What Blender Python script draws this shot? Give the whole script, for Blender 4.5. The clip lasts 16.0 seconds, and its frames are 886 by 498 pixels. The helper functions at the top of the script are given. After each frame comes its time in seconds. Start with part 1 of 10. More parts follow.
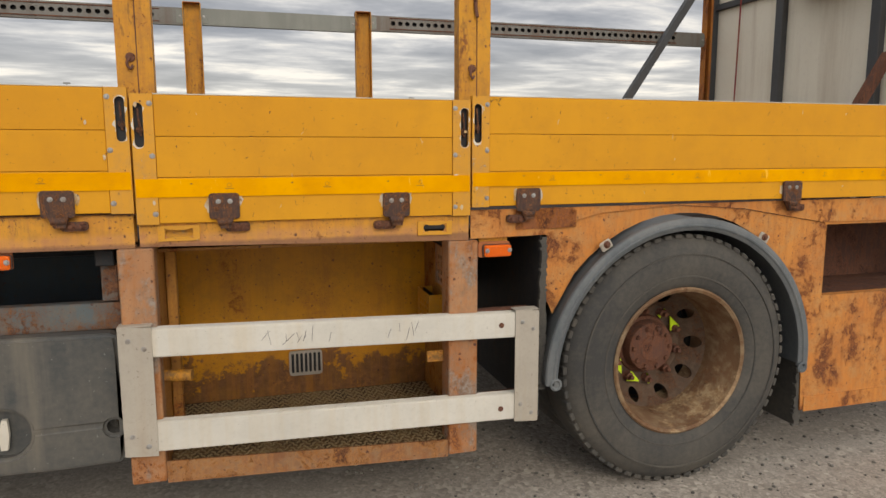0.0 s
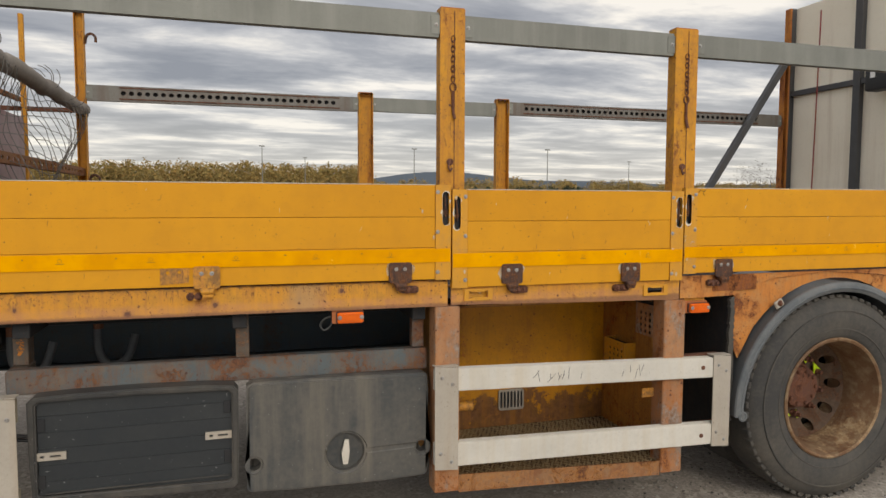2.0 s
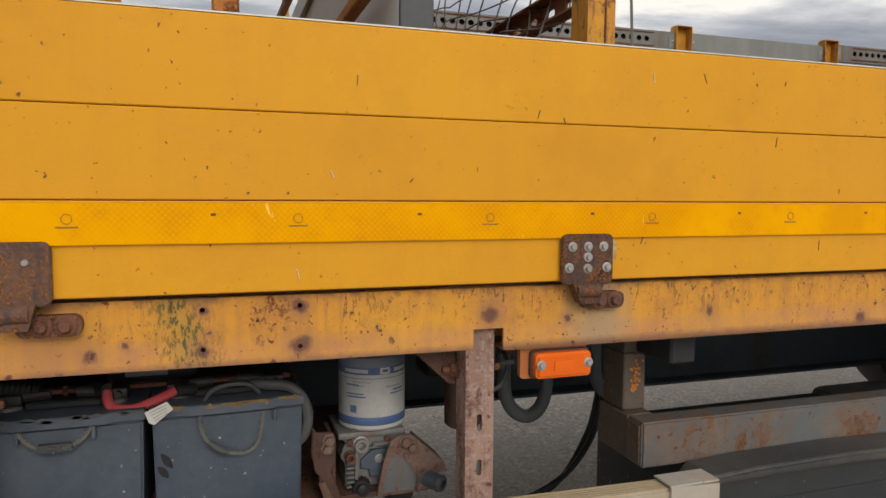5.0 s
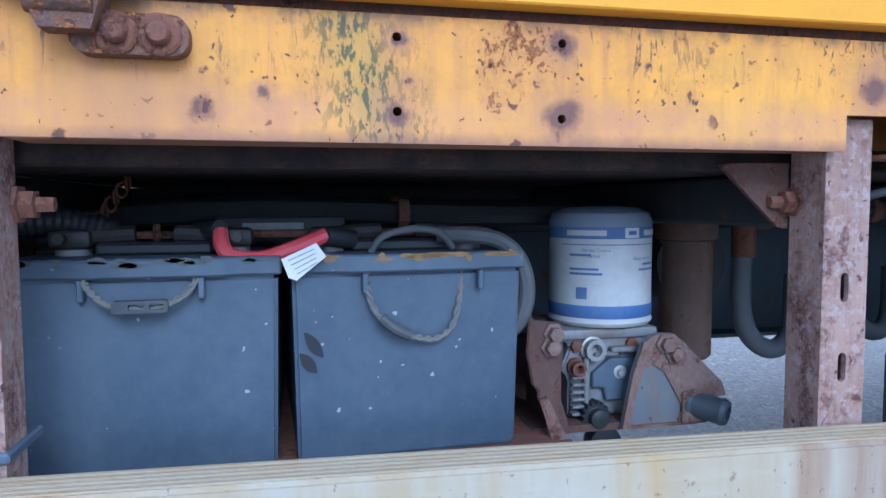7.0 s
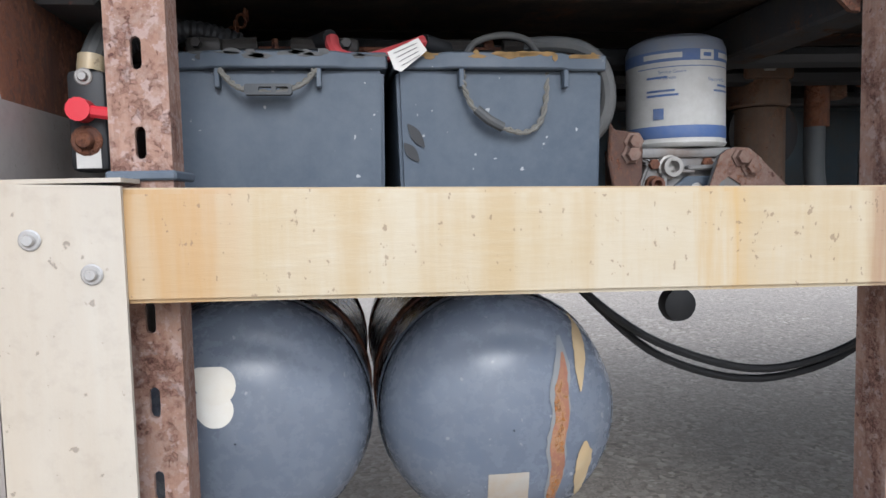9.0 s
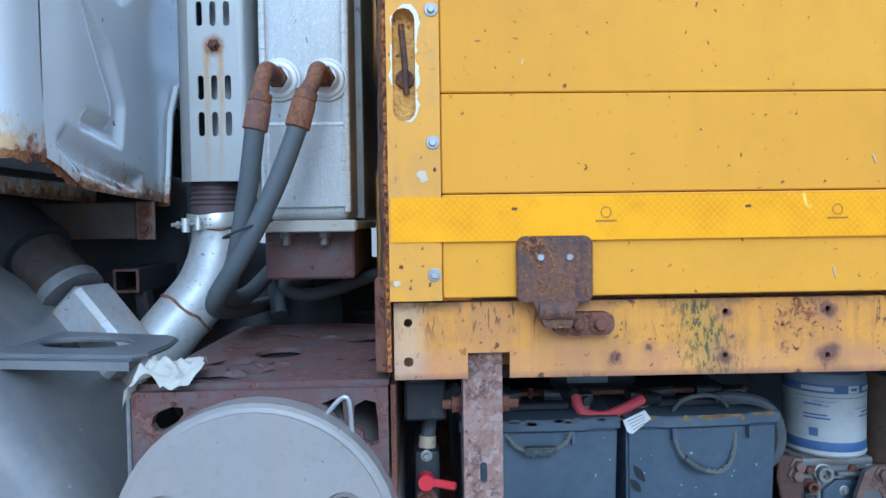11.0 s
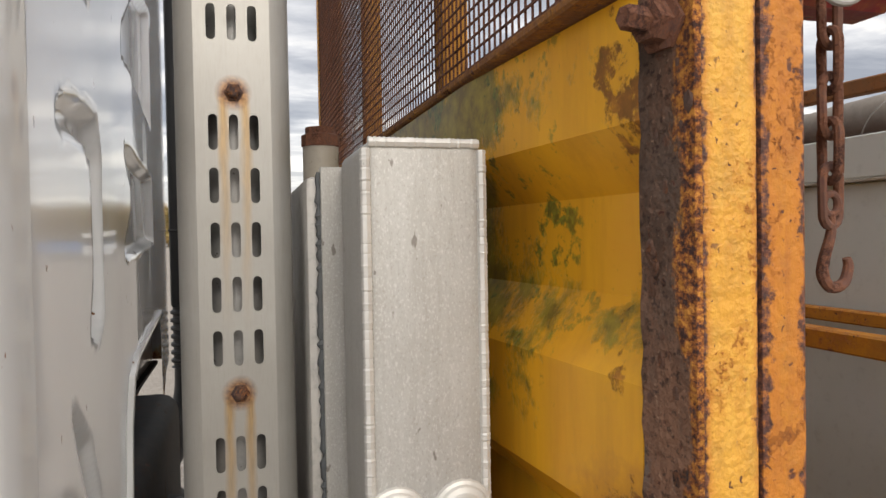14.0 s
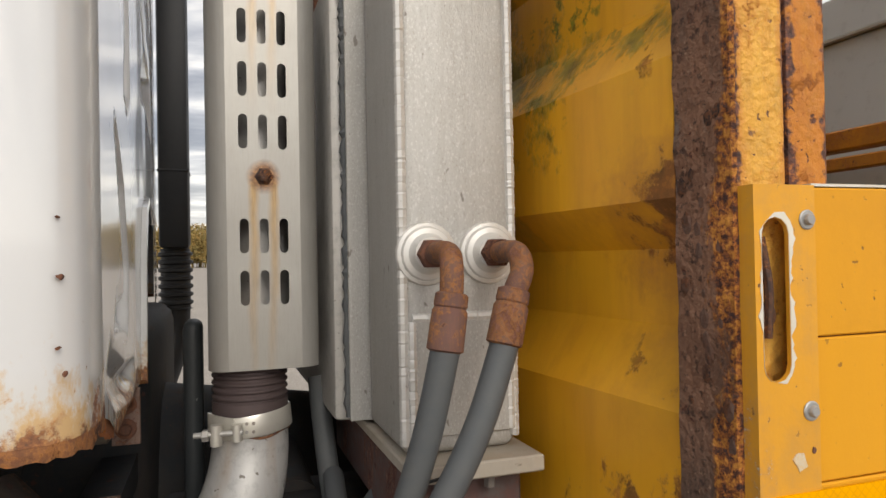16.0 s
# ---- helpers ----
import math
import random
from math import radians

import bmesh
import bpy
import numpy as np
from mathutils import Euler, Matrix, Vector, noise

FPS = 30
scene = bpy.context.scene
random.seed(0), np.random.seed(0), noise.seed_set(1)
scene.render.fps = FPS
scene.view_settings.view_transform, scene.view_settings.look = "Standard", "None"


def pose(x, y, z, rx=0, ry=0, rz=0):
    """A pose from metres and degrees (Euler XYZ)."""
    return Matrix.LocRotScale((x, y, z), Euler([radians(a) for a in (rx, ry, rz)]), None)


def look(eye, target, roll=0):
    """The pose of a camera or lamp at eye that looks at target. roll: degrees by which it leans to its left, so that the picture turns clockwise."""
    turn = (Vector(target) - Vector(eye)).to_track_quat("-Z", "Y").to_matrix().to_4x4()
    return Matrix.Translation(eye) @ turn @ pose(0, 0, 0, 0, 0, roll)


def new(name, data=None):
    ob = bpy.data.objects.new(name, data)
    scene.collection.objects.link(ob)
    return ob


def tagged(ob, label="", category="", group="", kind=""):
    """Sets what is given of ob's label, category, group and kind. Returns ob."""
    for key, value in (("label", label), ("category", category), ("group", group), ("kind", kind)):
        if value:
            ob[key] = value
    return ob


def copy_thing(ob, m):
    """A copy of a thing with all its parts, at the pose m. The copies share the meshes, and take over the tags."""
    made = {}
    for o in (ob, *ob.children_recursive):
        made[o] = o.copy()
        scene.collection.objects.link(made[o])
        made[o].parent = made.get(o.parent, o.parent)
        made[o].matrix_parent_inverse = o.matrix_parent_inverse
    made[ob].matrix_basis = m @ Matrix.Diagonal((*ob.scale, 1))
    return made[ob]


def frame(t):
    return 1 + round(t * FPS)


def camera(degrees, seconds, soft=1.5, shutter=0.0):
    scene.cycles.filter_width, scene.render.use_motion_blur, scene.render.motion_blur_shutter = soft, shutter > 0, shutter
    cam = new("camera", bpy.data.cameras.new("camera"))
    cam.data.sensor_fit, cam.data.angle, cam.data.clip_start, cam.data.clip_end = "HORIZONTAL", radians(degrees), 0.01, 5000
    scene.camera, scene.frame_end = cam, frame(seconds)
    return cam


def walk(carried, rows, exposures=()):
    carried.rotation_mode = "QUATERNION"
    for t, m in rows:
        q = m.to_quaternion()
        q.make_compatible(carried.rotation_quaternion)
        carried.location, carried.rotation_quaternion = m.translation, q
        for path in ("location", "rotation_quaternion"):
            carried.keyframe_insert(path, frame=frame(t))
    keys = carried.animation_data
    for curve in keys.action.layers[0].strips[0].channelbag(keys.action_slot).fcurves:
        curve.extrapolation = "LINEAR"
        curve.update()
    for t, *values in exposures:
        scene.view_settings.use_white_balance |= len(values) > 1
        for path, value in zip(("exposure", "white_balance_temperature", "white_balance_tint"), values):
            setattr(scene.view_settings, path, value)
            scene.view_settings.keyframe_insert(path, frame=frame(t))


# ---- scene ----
cam = camera(65.9, 16.0)
PATH = [
    (0, (-0.093, 0.165, 1.388), (0.467, 2.064, 1.105), -0.1),
    (0.5, (-0.344, 0.066, 1.449), (0.2, 1.963, 1.123), -0.0),
    (1, (-0.606, -0.05, 1.507), (-0.043, 1.856, 1.287), 0.1),
    (1.5, (-0.922, -0.17, 1.539), (-0.344, 1.736, 1.36), 0.2),
    (2, (-1.315, -0.195, 1.528), (-0.738, 1.715, 1.386), 0.2),
    (2.5, (-1.756, -0.171, 1.52), (-1.184, 1.742, 1.4), 0.2),
    (3, (-2.113, 0.008, 1.502), (-1.549, 1.923, 1.387), 0.1),
    (3.2, (-2.236, 0.14, 1.509), (-1.674, 2.056, 1.385), 0.1),
    (5.3, (-3.011, 1.729, 1.242), (-2.379, 3.62, 1.088), 0.3),
    (5.5, (-3.015, 1.814, 1.169), (-2.377, 3.704, 1.012), 0.3),
    (6, (-3.043, 1.965, 1.038), (-2.594, 3.908, 0.89), -0.1),
    (6.5, (-3.074, 2.051, 1.038), (-2.65, 4.001, 0.896), -0.1),
    (7, (-3.092, 2.069, 1.028), (-2.672, 4.02, 0.894), -0.2),
    (7.5, (-3.092, 2.042, 0.922), (-2.718, 4.003, 0.788), -0.4),
    (8, (-3.089, 2.023, 0.827), (-2.772, 3.992, 0.684), -0.3),
    (8.2, (-3.098, 2.013, 0.792), (-2.797, 3.985, 0.64), -0.5),
    (10.3, (-3.289, 1.842, 1.014), (-3.18, 3.837, 0.917), -1.4),
    (10.5, (-3.323, 1.792, 1.104), (-3.25, 3.789, 1.016), -1.0),
    (11, (-3.427, 1.716, 1.29), (-3.354, 3.713, 1.211), -0.8),
    (11.5, (-3.554, 1.714, 1.435), (-3.469, 3.711, 1.358), -0.8),
    (12, (-3.65, 1.728, 1.509), (-3.499, 3.721, 1.432), -1.0),
    (12.5, (-3.758, 1.771, 1.588), (-3.505, 3.753, 1.512), -1.0),
    (13, (-3.803, 1.891, 1.66), (-3.421, 3.852, 1.583), -1.1),
    (13.5, (-3.828, 2.027, 1.765), (-3.33, 3.962, 1.689), -1.1),
    (14, (-3.83, 2.143, 1.873), (-3.266, 4.061, 1.832), -1.0),
    (14.5, (-3.843, 2.192, 1.886), (-3.232, 4.097, 1.887), -0.9),
    (15, (-3.877, 2.185, 1.776), (-3.253, 4.085, 1.793), -1.1),
    (15.5, (-3.919, 2.132, 1.657), (-3.297, 4.032, 1.695), -0.9),
    (16, (-3.908, 2.133, 1.536), (-3.269, 4.028, 1.559), -1.1),
]
EXPOSURES = [
    (0.0, 0.16, 7150, 10), (2.0, 0.08, 7050, 10), (3.2, 0.02, 6850, 10), (5.4, 0.30, 6900, 10), (6.0, 0.7, 5500, 8), (7.0, 1.06, 4350, 8),
    (7.5, 1.05, 4450, 8), (8.2, 1.24, 5950, 11), (10.4, 0.86, 5300, 4), (11.2, 0.68, 4250, 0), (11.6, 0.50, 4500, 4), (12.2, 0.32, 6000, 8), (12.8, 0.32, 6900, 10), (13.6, 0.50, 6850, 10), (14.6, 0.60, 7000, 10), (15.4, 0.46, 6950, 10), (16.0, 0.47, 6950, 10),
]
walk(cam, [(t, look(eye, target, roll)) for t, eye, target, roll in PATH], EXPOSURES)

GZ = -0.052      # ground
FACE = 2.61      # outer face of the drop sides
FAR = 5.16       # far outer face

# ---- world and sun ----
world = bpy.data.worlds.new("overcast_sky")
scene.world = world
world.use_nodes = True
wt = world.node_tree
wt.nodes.clear()
w_out = wt.nodes.new("ShaderNodeOutputWorld")
w_bg = wt.nodes.new("ShaderNodeBackground")
w_sky = wt.nodes.new("ShaderNodeTexSky")
w_sky.sky_type = 'NISHITA'
w_sky.sun_disc = False
w_sky.sun_elevation = radians(30)
w_sky.sun_rotation = radians(177)
w_tc = wt.nodes.new("ShaderNodeTexCoord")
w_sep = wt.nodes.new("ShaderNodeSeparateXYZ")
wt.links.new(w_tc.outputs["Generated"], w_sep.inputs[0])
w_up = wt.nodes.new("ShaderNodeMath"); w_up.operation = 'MAXIMUM'; w_up.inputs[1].default_value = 0.0
wt.links.new(w_sep.outputs["Z"], w_up.inputs[0])
w_off = wt.nodes.new("ShaderNodeMath"); w_off.operation = 'ADD'; w_off.inputs[1].default_value = 0.055
wt.links.new(w_up.outputs[0], w_off.inputs[0])
w_px = wt.nodes.new("ShaderNodeMath"); w_px.operation = 'DIVIDE'
w_py = wt.nodes.new("ShaderNodeMath"); w_py.operation = 'DIVIDE'
wt.links.new(w_sep.outputs["X"], w_px.inputs[0]); wt.links.new(w_off.outputs[0], w_px.inputs[1])
wt.links.new(w_sep.outputs["Y"], w_py.inputs[0]); wt.links.new(w_off.outputs[0], w_py.inputs[1])
w_uv = wt.nodes.new("ShaderNodeCombineXYZ")
wt.links.new(w_px.outputs[0], w_uv.inputs[0]); wt.links.new(w_py.outputs[0], w_uv.inputs[1])
w_n1 = wt.nodes.new("ShaderNodeTexNoise")
w_n1.inputs["Scale"].default_value = 1.35; w_n1.inputs["Detail"].default_value = 8; w_n1.inputs["Roughness"].default_value = 0.57
w_n1.inputs["Distortion"].default_value = 0.25
w_map = wt.nodes.new("ShaderNodeMapping")
w_map.inputs["Scale"].default_value = (0.60, 0.95, 1.0)
wt.links.new(w_uv.outputs[0], w_map.inputs[0])
wt.links.new(w_map.outputs[0], w_n1.inputs["Vector"])
w_ramp = wt.nodes.new("ShaderNodeValToRGB")
for pos, col in ((0.34, (0.31, 0.335, 0.40, 1)), (0.46, (0.45, 0.475, 0.54, 1)), (0.54, (0.68, 0.70, 0.75, 1)), (0.63, (1.10, 1.08, 1.05, 1))):
    e = w_ramp.color_ramp.elements.new(pos)
    e.color = col
w_ramp.color_ramp.elements.remove(w_ramp.color_ramp.elements[0])
w_ramp.color_ramp.elements.remove(w_ramp.color_ramp.elements[-1])
wt.links.new(w_n1.outputs["Fac"], w_ramp.inputs[0])
# brighter, warmer strip of sky over the horizon
w_hz = wt.nodes.new("ShaderNodeMapRange")
w_hz.inputs["From Min"].default_value = 0.0; w_hz.inputs["From Max"].default_value = 0.16
w_hz.inputs["To Min"].default_value = 0.45; w_hz.inputs["To Max"].default_value = 0.0
wt.links.new(w_up.outputs[0], w_hz.inputs["Value"])
w_mix = wt.nodes.new("ShaderNodeMix"); w_mix.data_type = 'RGBA'
w_mix.inputs["B"].default_value = (1.0, 0.97, 0.90, 1)
wt.links.new(w_hz.outputs[0], w_mix.inputs["Factor"]); wt.links.new(w_ramp.outputs[0], w_mix.inputs["A"])
w_skys = wt.nodes.new("ShaderNodeMix"); w_skys.data_type = 'RGBA'; w_skys.blend_type = 'MULTIPLY'
w_skys.inputs["Factor"].default_value = 1.0
w_skys.inputs["B"].default_value = (0.08, 0.08, 0.08, 1)
wt.links.new(w_sky.outputs[0], w_skys.inputs["A"])
w_all = wt.nodes.new("ShaderNodeMix"); w_all.data_type = 'RGBA'
w_all.inputs["Factor"].default_value = 0.88
wt.links.new(w_skys.outputs["Result"], w_all.inputs["A"]); wt.links.new(w_mix.outputs["Result"], w_all.inputs["B"])
# the cloud is thinner and brighter round the hidden sun
w_dot = wt.nodes.new("ShaderNodeVectorMath"); w_dot.operation = 'DOT_PRODUCT'
w_dot.inputs[1].default_value = (0.05, -0.86, 0.50)
wt.links.new(w_tc.outputs["Generated"], w_dot.inputs[0])
w_glow = wt.nodes.new("ShaderNodeMapRange"); w_glow.interpolation_type = 'SMOOTHSTEP'
w_glow.inputs["From Min"].default_value = -0.2; w_glow.inputs["From Max"].default_value = 1.0
w_glow.inputs["To Min"].default_value = 0.88; w_glow.inputs["To Max"].default_value = 1.75
wt.links.new(w_dot.outputs["Value"], w_glow.inputs["Value"])
wt.links.new(w_all.outputs["Result"], w_bg.inputs[0])
wt.links.new(w_glow.outputs[0], w_bg.inputs[1])
wt.links.new(w_bg.outputs[0], w_out.inputs[0])

sun_data = bpy.data.lights.new("sun", 'SUN')
sun_data.energy = 1.0
sun_data.angle = radians(24)
sun_data.color = (1.0, 0.96, 0.90)
sun = new("sun", sun_data)
sun.matrix_world = look((0.5, -8.6, 5.0), (0, 0, 0))


# ---- mesh helpers ----
def link_tube_ring(bm, rings, closed=False, caps=True):
    n = len(rings[0])
    pairs = list(zip(rings, rings[1:])) + ([(rings[-1], rings[0])] if closed else [])
    for a, b in pairs:
        for i in range(n):
            bm.faces.new((a[i], a[(i + 1) % n], b[(i + 1) % n], b[i]))
    if caps and not closed:
        bm.faces.new(list(reversed(rings[0])))
        bm.faces.new(rings[-1])


def add_box(bm, x0, x1, y0, y1, z0, z1, bev=0.0, seg=1, turn=None):
    m = Matrix.Translation(((x0 + x1) / 2, (y0 + y1) / 2, (z0 + z1) / 2))
    if turn is not None:
        m = m @ turn
    m = m @ Matrix.Diagonal((abs(x1 - x0), abs(y1 - y0), abs(z1 - z0), 1))
    r = bmesh.ops.create_cube(bm, size=1, matrix=m)
    if bev > 0:
        es = list({e for v in r["verts"] for e in v.link_edges})
        bmesh.ops.bevel(bm, geom=es, offset=bev, segments=seg, profile=0.5, affect='EDGES')
    return bm


def add_beam(bm, p0, p1, w, h, bev=0.0):
    """A square bar from p0 to p1, w wide and h high."""
    p0, p1 = Vector(p0), Vector(p1)
    d = p1 - p0
    rot = d.to_track_quat('Y', 'Z').to_matrix().to_4x4()
    m = Matrix.Translation((p0 + p1) / 2) @ rot @ Matrix.Diagonal((w, d.length, h, 1))
    r = bmesh.ops.create_cube(bm, size=1, matrix=m)
    if bev > 0:
        es = list({e for v in r["verts"] for e in v.link_edges})
        bmesh.ops.bevel(bm, geom=es, offset=bev, segments=1, profile=0.5, affect='EDGES')
    return bm


def smooth_path(pts, steps=6):
    pts = [Vector(p) for p in pts]
    out = []
    for i in range(len(pts) - 1):
        a, b = pts[i], pts[i + 1]
        p = pts[i - 1] if i else a + (a - b)
        q = pts[i + 2] if i + 2 < len(pts) else b + (b - a)
        for k in range(steps):
            t = k / steps
            out.append(0.5 * ((2 * a) + (b - p) * t + (2 * p - 5 * a + 4 * b - q) * t * t + (3 * a - p - 3 * b + q) * t ** 3))
    out.append(pts[-1])
    return out


def add_tube(bm, pts, r, seg=10, closed=False, caps=True):
    pts = [Vector(p) for p in pts]
    radii = r if isinstance(r, (list, tuple)) else [r] * len(pts)
    n = len(pts)
    tang = []
    for i in range(n):
        a = pts[(i - 1) % n] if (closed or i) else pts[0]
        b = pts[(i + 1) % n] if (closed or i < n - 1) else pts[-1]
        tang.append((b - a).normalized())
    up = Vector((0, 0, 1)) if abs(tang[0].z) < 0.9 else Vector((1, 0, 0))
    u = tang[0].cross(up).normalized()
    rings = []
    for p, t, rr in zip(pts, tang, radii):
        u = (u - t * u.dot(t)).normalized()
        v = t.cross(u)
        rings.append([bm.verts.new(p + rr * (math.cos(k * math.tau / seg) * u + math.sin(k * math.tau / seg) * v)) for k in range(seg)])
    link_tube_ring(bm, rings, closed, caps)
    return bm


def add_cyl(bm, p0, p1, r, seg=20, r2=None):
    return add_tube(bm, [p0, p1], [r, r if r2 is None else r2], seg)


def add_lathe(bm, prof, centre, axis, seg=32, caps=True):
    """prof: (radius, way along axis) pairs."""
    q = Vector(axis).normalized().to_track_quat('Z', 'Y').to_matrix()
    c = Vector(centre)
    rings = []
    for r, h in prof:
        rings.append([bm.verts.new(c + q @ Vector((r * math.cos(k * math.tau / seg), r * math.sin(k * math.tau / seg), h))) for k in range(seg)])
    link_tube_ring(bm, rings, False, caps)
    return bm


AXES = {"xz": lambda a, b, d: (a, d, b), "yz": lambda a, b, d: (d, a, b), "xy": lambda a, b, d: (a, b, d)}


def add_prism(bm, poly, plane, d0, d1, holes=()):
    """A plate of that outline, with holes through it, from d0 to d1 across its plane."""
    f = AXES[plane]
    edges = []
    for loop in (poly, *holes):
        vs = [bm.verts.new(f(a, b, d0)) for a, b in loop]
        edges += [bm.edges.new((vs[i], vs[(i + 1) % len(vs)])) for i in range(len(vs))]
    r = bmesh.ops.triangle_fill(bm, use_beauty=True, use_dissolve=False, edges=edges)
    faces = [g for g in r["geom"] if isinstance(g, bmesh.types.BMFace)]
    e = bmesh.ops.extrude_face_region(bm, geom=faces)
    move = Vector(f(0, 0, d1)) - Vector(f(0, 0, d0))
    bmesh.ops.translate(bm, verts=[g for g in e["geom"] if isinstance(g, bmesh.types.BMVert)], vec=move)
    return bm


def slot(cx, cy, w, h, n=6):
    """An upright or lying slot with round ends."""
    r = min(w, h) / 2
    pts = []
    if h >= w:
        for k in range(n + 1):
            a = math.pi * k / n
            pts.append((cx + r * math.cos(a), cy + h / 2 - r + r * math.sin(a)))
        for k in range(n + 1):
            a = math.pi + math.pi * k / n
            pts.append((cx + r * math.cos(a), cy - h / 2 + r + r * math.sin(a)))
    else:
        for k in range(n + 1):
            a = -math.pi / 2 + math.pi * k / n
            pts.append((cx + w / 2 - r + r * math.cos(a), cy + r * math.sin(a)))
        for k in range(n + 1):
            a = math.pi / 2 + math.pi * k / n
            pts.append((cx - w / 2 + r + r * math.cos(a), cy + r * math.sin(a)))
    return pts


def disc(cx, cy, r, n=16):
    return [(cx + r * math.cos(k * math.tau / n), cy + r * math.sin(k * math.tau / n)) for k in range(n)]


def rounded(x0, x1, z0, z1, r, n=4):
    pts = []
    for cx, cz, a0 in ((x1 - r, z1 - r, 0), (x0 + r, z1 - r, 90), (x0 + r, z0 + r, 180), (x1 - r, z0 + r, 270)):
        for k in range(n + 1):
            a = radians(a0 + 90 * k / n)
            pts.append((cx + r * math.cos(a), cz + r * math.sin(a)))
    return pts


def rect(x0, x1, z0, z1):
    return [(x0, z0), (x1, z0), (x1, z1), (x0, z1)]


def thing(name, at, label, category, group="", kind=""):
    ob = new(name)
    ob.empty_display_size = 0.1
    ob.location = at
    ob["base"] = list(at)
    return tagged(ob, label, category, group, kind)


def mesh_of(bm, name, material, smooth=35):
    bmesh.ops.recalc_face_normals(bm, faces=bm.faces[:])
    me = bpy.data.meshes.new(name)
    bm.to_mesh(me)
    bm.free()
    me.materials.append(material)
    if smooth:
        me.polygons.foreach_set("use_smooth", [True] * len(me.polygons))
        me.set_sharp_from_angle(angle=radians(smooth))
    return me


def part(name, bm, material, parent, label="", smooth=35):
    """A bmesh in world places becomes one mesh under a thing or a part."""
    base = Vector(parent["base"])
    bmesh.ops.translate(bm, verts=bm.verts[:], vec=-base)
    ob = new(name, mesh_of(bm, name, material, smooth))
    ob.parent = parent
    ob["base"] = list(base)
    return tagged(ob, label)


def again(name, me, at, parent, turn=None, label=""):
    """One more part on a mesh that is built about its own origin."""
    ob = new(name, me)
    ob.parent = parent
    m = Matrix.Translation(Vector(at) - Vector(parent["base"]))
    ob.matrix_local = m @ turn if turn is not None else m
    ob["base"] = list(parent["base"])
    return tagged(ob, label)


def setting(name, bm, material, label="", category="", smooth=35, kind="structure"):
    ob = new(name, mesh_of(bm, name, material, smooth))
    return tagged(ob, label, category, "", kind)


